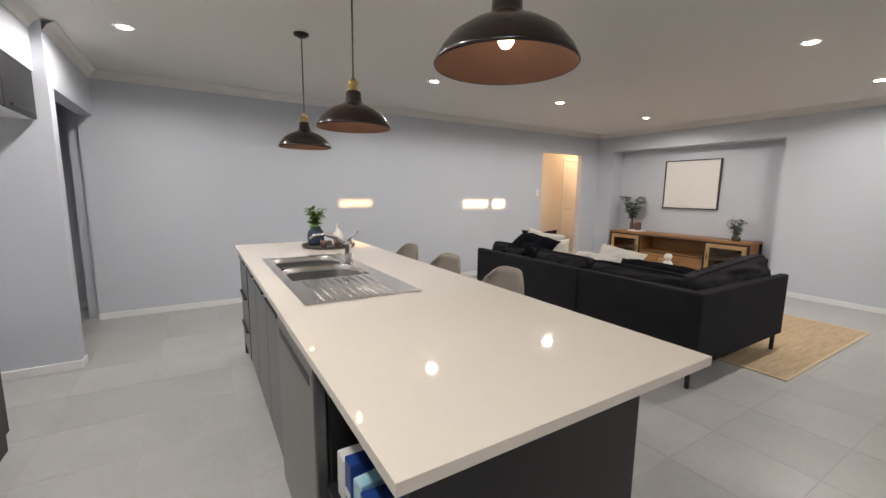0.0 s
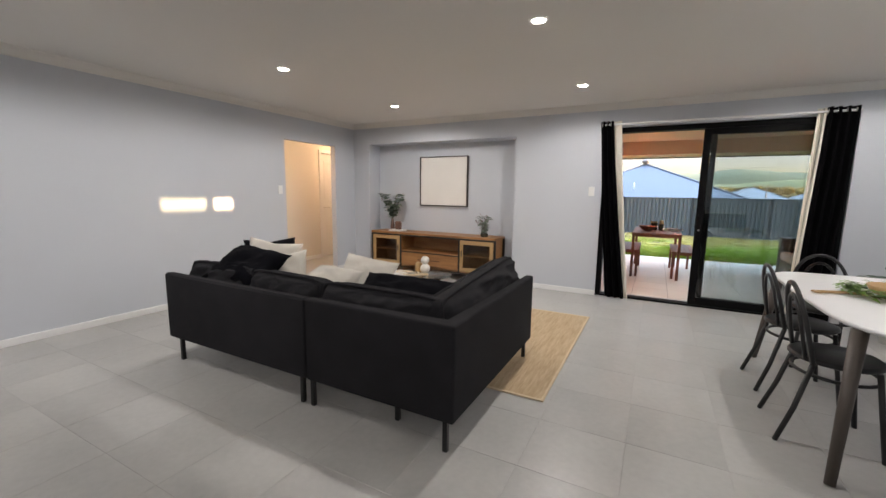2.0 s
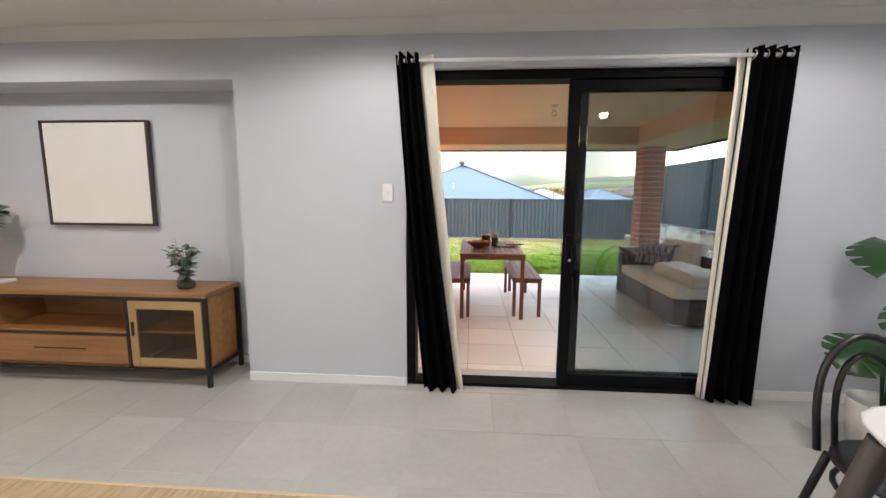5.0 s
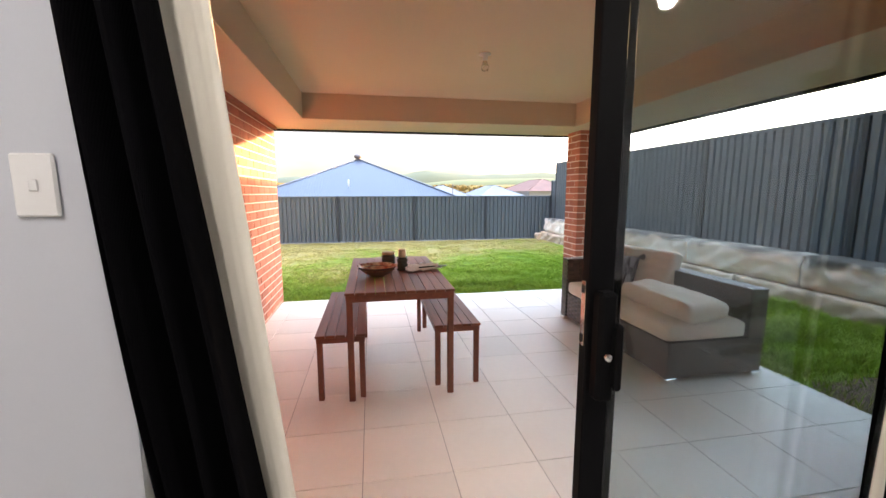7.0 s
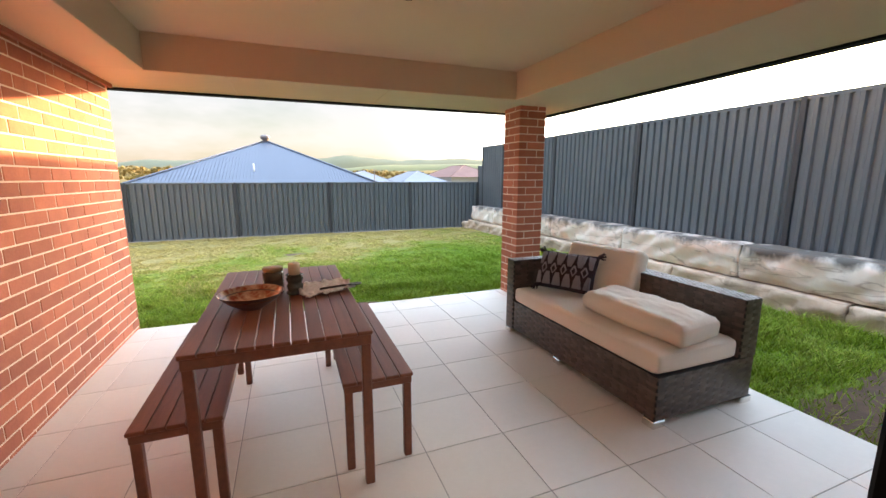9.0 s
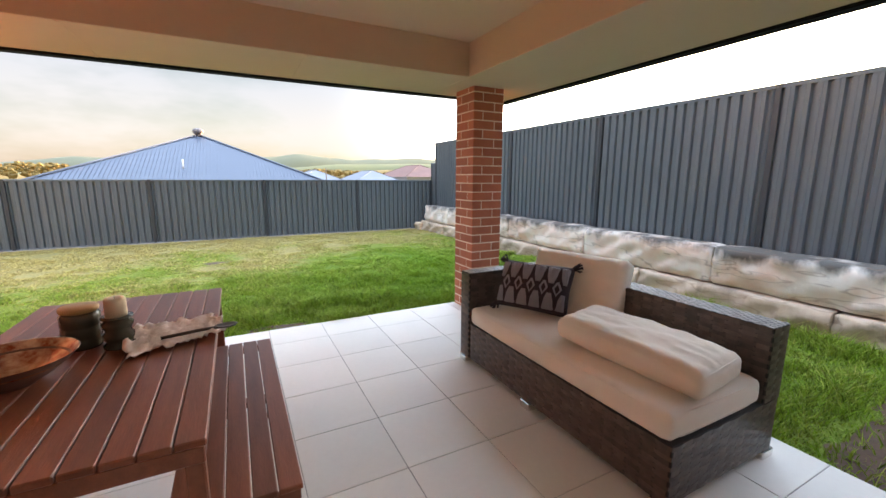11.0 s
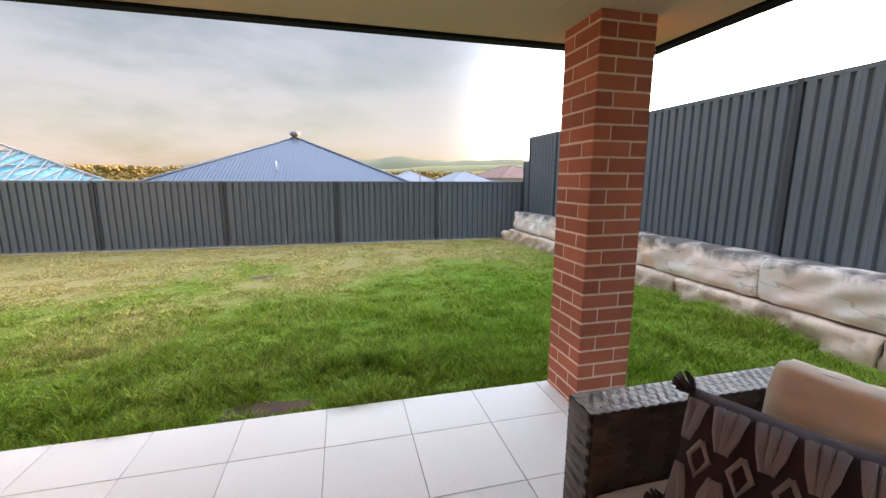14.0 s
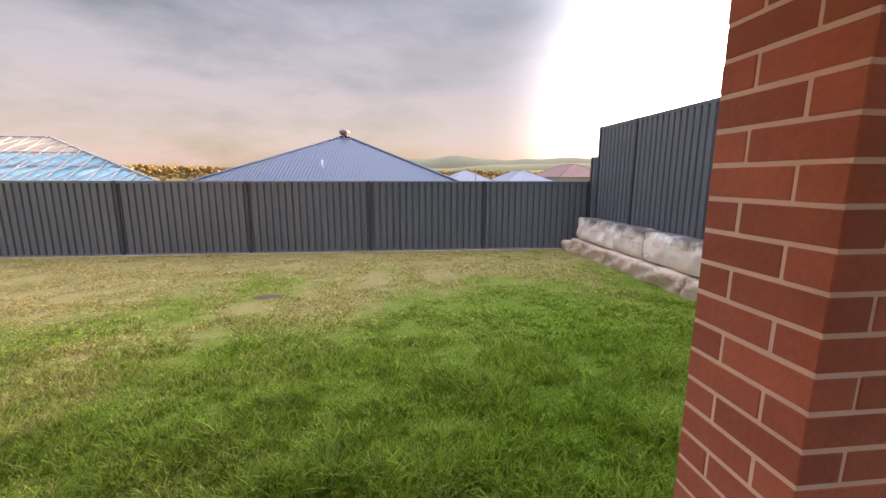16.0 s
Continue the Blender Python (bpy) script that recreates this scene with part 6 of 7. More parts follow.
# ---- entertainment unit in the niche ----
tv = thing("entertainment_unit", "honey wood entertainment unit with black steel frame", "cabinet", (-3.375, 6.67, 0))
W, D = 1.115, 0.205
boxpart("top", (-W, -D, 0.645), (W, D, 0.68), ACACIA, tv, 0.004)
boxpart("bottom", (-W + 0.03, -D + 0.03, 0.12), (W - 0.03, D - 0.01, 0.14), ACACIA, tv, 0.003)
boxpart("back", (-W + 0.03, D - 0.02, 0.14), (W - 0.03, D - 0.008, 0.645), ACACIA, tv, 0.002)
for x in (-W + 0.028, W - 0.04):
    boxpart("side_panel", (x, -D + 0.028, 0.14), (x + 0.012, D - 0.028, 0.645), ACACIA, tv, 0.002)
for x in (-0.53, 0.53):
    boxpart("divider", (x - 0.009, -D + 0.02, 0.14), (x + 0.009, D - 0.02, 0.645), ACACIA, tv, 0.002)
boxpart("open_shelf", (-0.52, -D + 0.02, 0.365), (0.52, D - 0.02, 0.385), ACACIA, tv, 0.002)
drawer = boxpart("drawer", (-0.514, -D + 0.006, 0.15), (0.514, -D + 0.026, 0.358), ACACIA, tv, 0.003, "plain grained drawer front")
# finger slot given as a black strip, its shade painted on the front
boxpart("slot_shade_strip", (-0.20, -D + 0.0045, 0.252), (0.20, -D + 0.0065, 0.262), SHADE_WICK, drawer, 0.0005)
for x in (-W, W - 0.028):
    for y in (-D, D - 0.028):
        boxpart("leg", (x, y, 0), (x + 0.028, y + 0.028, 0.645), BLACKMETAL, tv, 0.002)
boxpart("rail", (-W + 0.028, -D, 0.105), (W - 0.028, -D + 0.02, 0.125), BLACKMETAL, tv, 0.002)
boxpart("rail", (-W + 0.028, -D, 0.622), (W - 0.028, -D + 0.02, 0.644), BLACKMETAL, tv, 0.002)
for x in (-W, W - 0.028):
    boxpart("rail", (x, -D + 0.028, 0.105), (x + 0.028, D - 0.028, 0.125), BLACKMETAL, tv, 0.002)
for x in (-0.53, 0.53):
    boxpart("post", (x - 0.011, -D - 0.001, 0.126), (x + 0.011, -D + 0.017, 0.621), BLACKMETAL, tv, 0.002)
boxpart("rail", (-0.518, -D + 0.001, 0.362), (0.518, -D + 0.018, 0.376), BLACKMETAL, tv, 0.002)
for x0, x1, hx in ((-W + 0.035, -0.545, -0.575), (0.545, W - 0.035, 0.575)):
    bm = bmesh.new()
    for lo, hi in (((x0, -D + 0.002, 0.145), (x0 + 0.055, -D + 0.022, 0.618)), ((x1 - 0.055, -D + 0.002, 0.145), (x1, -D + 0.022, 0.618)), ((x0 + 0.055, -D + 0.002, 0.145), (x1 - 0.055, -D + 0.022, 0.205)), ((x0 + 0.055, -D + 0.002, 0.560), (x1 - 0.055, -D + 0.022, 0.618))):
        box(bm, lo, hi, 0.002)
    d = part("door", bm, OAK, tv, "framed wooden door with smoked glass")
    boxpart("pane", (x0 + 0.05, -D + 0.010, 0.20), (x1 - 0.05, -D + 0.014, 0.565), SMOKED, d, 0, "smoked glass")
    boxpart("handle", (hx - 0.006, -D - 0.012, 0.37), (hx + 0.006, -D + 0.002, 0.47), BLACKMETAL, d, 0.002)
    boxpart("inner_shelf", (x0 + 0.03, -D + 0.04, 0.375), (x1 - 0.03, D - 0.03, 0.39), ACACIA, tv, 0.001)

euc = potted("vase", "brown vase of grey-green eucalyptus on cabinet", "vase", (-4.22, 6.70, 0.681), [(0, 0), (0.034, 0), (0.038, 0.02), (0.03, 0.12), (0.02, 0.17), (0.018, 0.20), (0, 0.19)], BROWNCER, 0.20, 0.42, 0.27, 8, 0.085, 0.080, LEAF, 8)
block = thing("ornament", "brown stone ornament on a book", "ornament", (-4.06, 6.62, 0.681), 8)
boxpart("book", (-0.13, -0.08, 0), (0.13, 0.08, 0.022), PAPER, block, 0.003, "pale hardback book")
boxpart("stone", (-0.05, -0.03, 0.0225), (0.07, 0.03, 0.16), BROWNCER, block, 0.02)
potted("plant", "small leafy plant in clear dish on cabinet", "plant", (-2.50, 6.62, 0.681), [(0, 0), (0.05, 0), (0.06, 0.02), (0.055, 0.05), (0, 0.045)], GREENGLASS, 0.04, 0.26, 0.10, 8, 0.06, 0.036, LEAF, 12)
twigs = thing("dried_stems", "dried reddish flower stems in cabinet plant", "flowers", (-2.54, 6.64, 0.72))
for k in range(7):
    rng = random.Random(40 + k)
    bm = bmesh.new()
    end = Vector((rng.uniform(-0.14, 0.10), rng.uniform(-0.05, 0.05), rng.uniform(0.18, 0.34)))
    tube(bm, [(0, 0, 0), end * 0.5 + Vector((0.01, 0, 0.02)), end], 0.002, 5, 0.001)
    for _ in range(6):
        leafblade(bm, end * rng.uniform(0.6, 1.0), (rng.uniform(-1, 1), rng.uniform(-1, 1), rng.uniform(0, 1)), (0, 0, 1), 0.035, 0.014)
    part("stem", bm, BROWNCER, twigs)

picture = thing("picture", "blank white canvas in thin dark frame", "picture", (-3.35, 6.905, 1.505))
for lo, hi in (((-0.435, -0.035, -0.4), (-0.424, 0.012, 0.4)), ((0.424, -0.035, -0.4), (0.435, 0.012, 0.4)), ((-0.424, -0.035, -0.4), (0.424, 0.012, -0.389)), ((-0.424, -0.035, 0.389), (0.424, 0.012, 0.4))):
    boxpart("frame_bar", lo, hi, PICFRAME, picture, 0.002)
boxpart("canvas", (-0.419, -0.024, -0.384), (0.419, 0.01, 0.384), CANVAS, picture, 0.004)


def switch(at, rz, gangs):
    ob = thing("light_switch", "white plastic wall light switch", "light switch", at, rz)
    boxpart("plate", (-0.037, -0.010, -0.06), (0.037, 0, 0.06), PLASTIC, ob, 0.004)
    for g in range(gangs):
        z = (g - (gangs - 1) / 2) * 0.03
        boxpart("rocker", (-0.008, -0.014, z - 0.011), (0.008, -0.0095, z + 0.011), PLASTIC, ob, 0.002, "small rocker")


switch((-1.02, 6.619, 1.37), 0, 1)
switch((-4.969, 5.03, 1.335), 90, 1)


# ---- dining setting ----
dining = thing("dining_table", "white rounded dining table on dark splayed legs", "dining table", (1.03, 4.28, 0))
bm = bmesh.new()
ring = []
for i in range(64):
    a = 2 * math.pi * i / 64
    c, q = math.cos(a), math.sin(a)
    f = (abs(c) ** 5 + abs(q) ** 5) ** -0.2
    ring.append((0.475 * c * f, 0.86 * q * f))
layers = [[bm.verts.new((x * s, y * s, z)) for x, y in ring] for s, z in ((0.965, 0.722), (0.995, 0.735), (1.0, 0.742), (0.997, 0.748), (0.985, 0.75))]
for a, b in zip(layers, layers[1:]):
    for i in range(64):
        bm.faces.new((a[i], a[(i + 1) % 64], b[(i + 1) % 64], b[i])).smooth = True
bm.faces.new(list(reversed(layers[0])))
bm.faces.new(layers[-1])
part("tabletop", bm, WHITETOP, dining)
for sx in (-1, 1):
    for sy in (-1, 1):
        bm = bmesh.new()
        tube(bm, [(sx * 0.40, sy * 0.70, 0.722), (sx * 0.47, sy * 0.85, 0)], 0.034, 14, 0.022)
        part("leg", bm, WALNUT, dining)


def chair():
    ob = thing("dining_chair", "black bentwood-style metal dining chair", "dining chair", group="chairs round the dining table")

    def line(name, pts, r=0.011):
        bm = bmesh.new()
        tube(bm, pts, r, 8)
        part(name, bm, BLACKMETAL, ob)

    bm = bmesh.new()
    lathe(bm, [(0, 0.452), (0.19, 0.452), (0.202, 0.46), (0.202, 0.472), (0.185, 0.482), (0, 0.478)], 32)
    part("seat", bm, BLACKMETAL, ob)
    for sx in (-1, 1):
        line("front_leg", [(sx * 0.15, 0.13, 0.455), (sx * 0.185, 0.19, 0)], 0.0135)
        line("back_leg", [(sx * 0.155, -0.13, 0.455), (sx * 0.175, -0.19, 0.2), (sx * 0.19, -0.255, 0)], 0.0135)
    arch = []
    for i in range(21):
        a = math.pi * i / 20
        z = 0.46 + 0.40 * math.sin(a) ** 0.62
        arch.append((0.185 * math.cos(a) * (1 - 0.05 * math.sin(a)), -0.14 - 0.085 * (z - 0.46) / 0.40, z))
    line("back_hoop", arch, 0.0125)
    inner = []
    for i in range(17):
        a = math.pi * i / 16
        z = 0.46 + 0.335 * math.sin(a) ** 0.62
        inner.append((0.115 * math.cos(a), -0.155 - 0.06 * (z - 0.46) / 0.335, z))
    line("inner_hoop", inner, 0.0105)
    line("seat_stretcher", [(0.192 * math.cos(2 * math.pi * i / 24), 0.005 + 0.182 * math.sin(2 * math.pi * i / 24), 0.385) for i in range(25)], 0.0095)
    return ob


ch = chair()
for i, (x, y, r) in enumerate(((0.675, 3.94, -90), (0.69, 4.60, -87), (0.97, 5.20, 178))):
    if i:
        copy_thing(ch, pose(x, y, 0, 0, 0, r))
    else:
        ch.matrix_world = pose(x, y, 0, 0, 0, r)

centre = thing("table_centrepiece", "green leafy wreath round wooden bowl on table", "centrepiece", (1.03, 4.35, 0.751))
rng = random.Random(77)
bm = bmesh.new()
for k in range(330):
    a = rng.uniform(0, 2 * math.pi)
    r = 0.19 + rng.uniform(-0.05, 0.05)
    way = Vector((-math.sin(a), math.cos(a), rng.uniform(-0.1, 0.6))) + Vector((math.cos(a), math.sin(a), 0)) * rng.uniform(-0.6, 0.9)
    leafblade(bm, (r * math.cos(a), r * math.sin(a), rng.uniform(0.012, 0.05)), way, (0, 0, 1), rng.uniform(0.05, 0.09), rng.uniform(0.012, 0.025), 0.15)
part("foliage", bm, LEAFBRIGHT, centre)
bm = bmesh.new()
lathe(bm, [(0, 0.0), (0.06, 0.0), (0.11, 0.03), (0.13, 0.07), (0.122, 0.07), (0.10, 0.035), (0.05, 0.012), (0, 0.012)], 32)
part("bowl", bm, OAK, centre, "pale wooden bowl")
servers = thing("salad_servers", "pair of pale wooden salad servers", "utensil", (0.80, 4.30, 0.751), 12)
for k in range(2):
    bm = bmesh.new()
    tube(bm, [(-0.13, 0.03 * k, 0.008), (0.0, 0.03 * k + 0.004, 0.012), (0.12, 0.03 * k, 0.008)], 0.006, 8)
    lathe(bm, [(0, 0), (0.022, 0.001), (0.024, 0.006), (0, 0.006)], 14, Matrix.Translation((-0.14, 0.03 * k, 0.004)))
    part("spoon", bm, OAK, servers)

# ---- monstera in a pot beyond the table ----
mon = thing("monstera", "dark green monstera in a white pot", "plant", (1.80, 6.15, 0))
bm = bmesh.new()
lathe(bm, [(0, 0), (0.12, 0), (0.15, 0.25), (0.14, 0.25), (0.135, 0.22), (0, 0.22)], 28)
part("pot", bm, WHITECER, mon)


def monstera_leaf(parent, base, way, size, roll=0.0):
    """A heart-shaped leaf with slits, on a stalk."""
    way = Vector(way).normalized()
    side = way.cross(Vector((0, 0, 1))).normalized()
    up = side.cross(way)
    side = (side * math.cos(roll) + up * math.sin(roll)).normalized()
    up = side.cross(way)
    bm = bmesh.new()
    n = 40
    c = [bm.verts.new(Vector(base) + way * size * s - up * size * 0.16 * s * s) for s in (0.0, 0.35, 0.7, 1.0)]
    for sgn in (1, -1):
        edge = []
        for i in range(n + 1):
            s = i / n
            wdt = size * 0.47 * math.sin(math.pi * (0.10 + 0.88 * s)) ** 0.75
            slit = 0.62 if (i % 8 in (6, 7) and 6 < i < n - 4) else 1.0
            back = -0.18 * (1 - s) ** 3
            p = Vector(base) + way * size * (s + back) + side * sgn * wdt * slit - up * size * (0.16 * s * s + 0.10 * slit)
            edge.append(bm.verts.new(p))
        for i in range(n):
            mid = c[min(3, int(i / n * 3 + 0.5))]
            nxt = c[min(3, int((i + 1) / n * 3 + 0.5))]
            q = (edge[i], edge[i + 1], mid) if mid == nxt else (edge[i], edge[i + 1], nxt, mid)
            bm.faces.new(q).smooth = True
    part("leaf", bm, MONSTERA, parent)
    bm = bmesh.new()
    tube(bm, [(0, 0, 0.2), Vector(base) * 0.5 + Vector((0, 0, 0.18)), Vector(base)], 0.006, 6, 0.004)
    part("stalk", bm, MONSTERA, parent)


for base, way, size, roll in (((-0.12, -0.05, 0.62), (-0.8, -0.5, -0.1), 0.34, 0.3), ((-0.02, -0.10, 0.84), (-0.4, -0.8, -0.25), 0.36, -0.2), ((0.15, -0.05, 0.90), (0.6, -0.7, 0.0), 0.36, 0.2), ((0.05, 0.1, 0.98), (0.2, 0.4, 0.3), 0.34, 0.0), ((0.2, -0.12, 0.66), (0.9, -0.3, -0.1), 0.32, -0.3)):
    monstera_leaf(mon, base, way, size, roll)


# ---- patio furniture ----
def slatted(name, label, category, at, w, d, h, slats, leg, apron, group="", along=True):
    """A slatted top on a four-legged frame; slats run along y."""
    ob = thing(name, label, category, at, group=group)
    gap = 0.003
    sw = (w - gap * (slats - 1)) / slats
    for i in range(slats):
        x = -w / 2 + i * (sw + gap)
        boxpart("slat", (x, -d / 2, h - 0.018), (x + sw, d / 2, h), REDWOOD, ob, 0.003)
    o = 0.006
    for x0, x1, y0, y1 in ((-w / 2 + o, w / 2 - o, -d / 2 + o, -d / 2 + o + 0.02), (-w / 2 + o, w / 2 - o, d / 2 - o - 0.02, d / 2 - o),
                           (-w / 2 + o, -w / 2 + o + 0.02, -d / 2 + o + 0.021, d / 2 - o - 0.021), (w / 2 - o - 0.02, w / 2 - o, -d / 2 + o + 0.021, d / 2 - o - 0.021)):
        boxpart("apron", (x0, y0, h - 0.018 - apron), (x1, y1, h - 0.019), REDWOOD, ob, 0.003)
    boxpart("cross_rail", (-w / 2 + o + 0.022, -0.02, h - 0.045), (w / 2 - o - 0.022, 0.02, h - 0.019), REDWOOD, ob, 0.003)
    for sx in (-1, 1):
        for sy in (-1, 1):
            x, y = sx * (w / 2 - 0.008 - leg / 2), sy * (d / 2 - 0.008 - leg / 2)
            boxpart("leg", (x - leg / 2, y - leg / 2, 0), (x + leg / 2, y + leg / 2, h - 0.0185), REDWOOD, ob, 0.004)
    return ob


slatted("outdoor_table", "oiled red hardwood slatted outdoor table", "outdoor table", (-0.219, 8.93, 0), 0.71, 1.40, 0.73, 11, 0.040, 0.045)
slatted("bench", "oiled red hardwood slatted bench", "bench", (0.18, 8.94, 0), 0.33, 1.18, 0.445, 5, 0.036, 0.036, "benches beside the outdoor table")
slatted("bench", "oiled red hardwood slatted bench", "bench", (-0.612, 8.865, 0), 0.32, 1.18, 0.445, 5, 0.036, 0.036, "benches beside the outdoor table")

TZ = 0.7305
bowl = thing("bowl", "wide red-glazed bowl with mottled cream inside", "bowl", (-0.36, 8.745, TZ))
bm = bmesh.new()
lathe(bm, [(0, 0), (0.055, 0), (0.06, 0.006), (0.10, 0.03), (0.135, 0.06), (0.15, 0.078)], 40)
part("outside", bm, BROWNCER, bowl, "dark brown glazed outside")
bm = bmesh.new()
lathe(bm, [(0.15, 0.078), (0.153, 0.08), (0.148, 0.078), (0.13, 0.055), (0.09, 0.028), (0.04, 0.012), (0, 0.01)], 40)
part("inside", bm, REDGLAZE, bowl, "mottled red and cream glaze")
jar = thing("jar", "dark green glazed jar with cork lid", "jar", (-0.265, 8.99, TZ))
bm = bmesh.new()
lathe(bm, [(0, 0), (0.05, 0), (0.055, 0.01), (0.055, 0.03), (0.052, 0.035), (0.055, 0.04), (0.055, 0.07), (0.052, 0.075), (0.055, 0.08), (0.055, 0.115), (0.046, 0.125), (0, 0.125)], 28)
part("body", bm, GREENGLASS, jar)
bm = bmesh.new()
lathe(bm, [(0, 0.125), (0.05, 0.125), (0.054, 0.13), (0.054, 0.14), (0.05, 0.144), (0, 0.144)], 28)
part("lid", bm, OAK, jar, "flat cork lid")
cand = thing("candle_holder", "green glass candle holder with cream candle", "candle holder", (-0.155, 8.94, TZ))
bm = bmesh.new()
lathe(bm, [(0, 0), (0.045, 0), (0.047, 0.008), (0.036, 0.018), (0.042, 0.03), (0.045, 0.045), (0.036, 0.058), (0.042, 0.072), (0.046, 0.085), (0.034, 0.095), (0.046, 0.103), (0.046, 0.108), (0, 0.108)], 28)
part("holder", bm, GREENGLASS, cand)
bm = bmesh.new()
lathe(bm, [(0, 0.108), (0.031, 0.108), (0.031, 0.165), (0.027, 0.172), (0.012, 0.170), (0, 0.168)], 24)
part("candle", bm, WAX, cand, "half-burnt cream candle")
bm = bmesh.new()
tube(bm, [(0, 0, 0.167), (0.001, 0, 0.18)], 0.0012, 5)
part("wick", bm, SHADE_WICK, cand)
towel = thing("tea_towel", "crumpled checked tea towel on outdoor table", "tea towel", (0.0, 8.96, TZ + 0.002), 14)
bm, rows = bmesh.new(), []
for i in range(29):
    row = []
    for j in range(19):
        u, v = i / 28 - 0.5, j / 18 - 0.5
        ridge = 0.045 * abs(noise.noise(Vector((u * 7, v * 9, 2)))) + 0.022 * abs(noise.noise(Vector((u * 14, v * 12, 5))))
        row.append(bm.verts.new((u * (0.30 + 0.06 * noise.noise(Vector((v * 4, 1, 0)))), v * (0.25 - 0.10 * u) + 0.02 * noise.noise(Vector((u * 5, 3, 0))), ridge * 0.75 + 0.004)))
    rows.append(row)
for a, b in zip(rows, rows[1:]):
    for j in range(18):
        bm.faces.new((a[j], a[j + 1], b[j + 1], b[j])).smooth = True
bm.normal_update()
bmesh.ops.solidify(bm, geom=bm.faces[:], thickness=0.003)
bmesh.ops.recalc_face_normals(bm, faces=bm.faces[:])
part("cloth", bm, CLOTH, towel)
spoon = thing("serving_spoon", "wooden serving spoon on tea towel", "spoon", (0.10, 8.89, TZ + 0.028), 8)
bm = bmesh.new()
tube(bm, [(-0.13, 0, 0.0), (0.0, 0, 0.004), (0.05, 0, 0.002)], 0.006, 8)
lathe(bm, [(0, 0), (0.026, 0.003), (0.03, 0.010), (0.026, 0.009), (0, 0.005)], 16, Matrix.Translation((0.07, 0, -0.002)) @ Matrix.Diagonal((1.3, 0.8, 1, 1)))
part("spoon_body", bm, WALNUT, spoon)


# ---- wicker sofa ----
def woven(bm, origin, u, v, n, wu, wv, strand=0.021, pitch=0.062):
    """Over-and-under strands on a rectangle: u and v span it, n points outward."""
    u, v, n = Vector(u), Vector(v), Vector(n)
    rows, cols = max(1, int(wv / strand)), max(1, int(wu / pitch))
    hs, ps = wv / rows, wu / cols
    for r in range(rows):
        for c in range(cols):
            up = (r + c) % 2
            a0, a1, b0, b1 = c * ps - 0.16 * ps, (c + 1) * ps + 0.16 * ps, r * hs + 0.0012, (r + 1) * hs - 0.0012
            a0, a1 = max(0, a0), min(wu, a1)
            if not up:
                continue
            am = (a0 + a1) / 2
            pts = [(a0, 0.0005), (a0 + (a1 - a0) * 0.22, 0.0042), (am, 0.0055), (a1 - (a1 - a0) * 0.22, 0.0042), (a1, 0.0005)]
            lo = [bm.verts.new(Vector(origin) + u * p + v * b0 + n * d) for p, d in pts]
            hi = [bm.verts.new(Vector(origin) + u * p + v * b1 + n * d) for p, d in pts]
            for i in range(4):
                bm.faces.new((lo[i], lo[i + 1], hi[i + 1], hi[i])).smooth = True
        for c in range(cols):
            if (r + c) % 2:
                continue
            a0, a1 = c * ps + 0.1 * ps, (c + 1) * ps - 0.1 * ps
            lo = [bm.verts.new(Vector(origin) + u * a + v * (r * hs - 0.2 * hs if r else 0) + n * 0.0022) for a in (a0, a1)]
            hi = [bm.verts.new(Vector(origin) + u * a + v * min(wv, (r + 1.2) * hs) + n * 0.0022) for a in (a0, a1)]
            bm.faces.new((lo[0], lo[1], hi[1], hi[0]))


def wicker_block(parent, name, lo, hi, faces, top=False):
    """A block with a dark core and woven faces; faces from 'x- x+ y- y+ z+'."""
    core = boxpart(name, lo, hi, WICKERBASE, parent, 0.004)
    (x0, y0, z0), (x1, y1, z1) = lo, hi
    spec = {"x-": ((x0, y1, z0), (0, -1, 0), (0, 0, 1), (-1, 0, 0), y1 - y0, z1 - z0), "x+": ((x1, y0, z0), (0, 1, 0), (0, 0, 1), (1, 0, 0), y1 - y0, z1 - z0),
            "y-": ((x0, y0, z0), (1, 0, 0), (0, 0, 1), (0, -1, 0), x1 - x0, z1 - z0), "y+": ((x1, y1, z0), (-1, 0, 0), (0, 0, 1), (0, 1, 0), x1 - x0, z1 - z0),
            "z+": ((x0, y0, z1), (0, 1, 0), (1, 0, 0), (0, 0, 1), y1 - y0, x1 - x0)}
    for f in faces.split():
        bm = bmesh.new()
        woven(bm, *spec[f][:4], *spec[f][4:], *((0.016, 0.026) if f == "z+" else ()))
        # upward faces take the paler tone that stands for reflected sky
        tagged(part("weave", bm, WICKERSHEEN if f == "z+" else WICKER, core, "woven top, paler with the sky's sheen in its colour" if f == "z+" else ""), kind="stuff")


lounge = thing("outdoor_sofa", "brown wicker outdoor sofa with beige seat pad", "outdoor sofa", (2.0, 8.87, 0))
wicker_block(lounge, "base", (-0.365, -0.79, 0.045), (0.415, 0.685, 0.30), "x- y- x+")
wicker_block(lounge, "backrest", (0.285, -0.79, 0.303), (0.425, 0.685, 0.66), "x- x+ y- z+")
wicker_block(lounge, "arm", (-0.375, 0.688, 0.045), (0.425, 0.80, 0.66), "x- y- y+ x+ z+")
for x in (-0.335, 0.385):
    for y in (-0.76, 0.06, 0.765):
        boxpart("foot", (x - 0.045, y - 0.04, 0), (x + 0.045, y + 0.04, 0.044), STEEL, lounge, 0.004, "bright metal foot")
bm = bmesh.new()
soft_box(bm, 0.645, 1.455, 0.125, pose(-0.048, -0.05, 0.364), n=34, seed=21, r=0.03, crown=0.010, wrinkle=0.005)
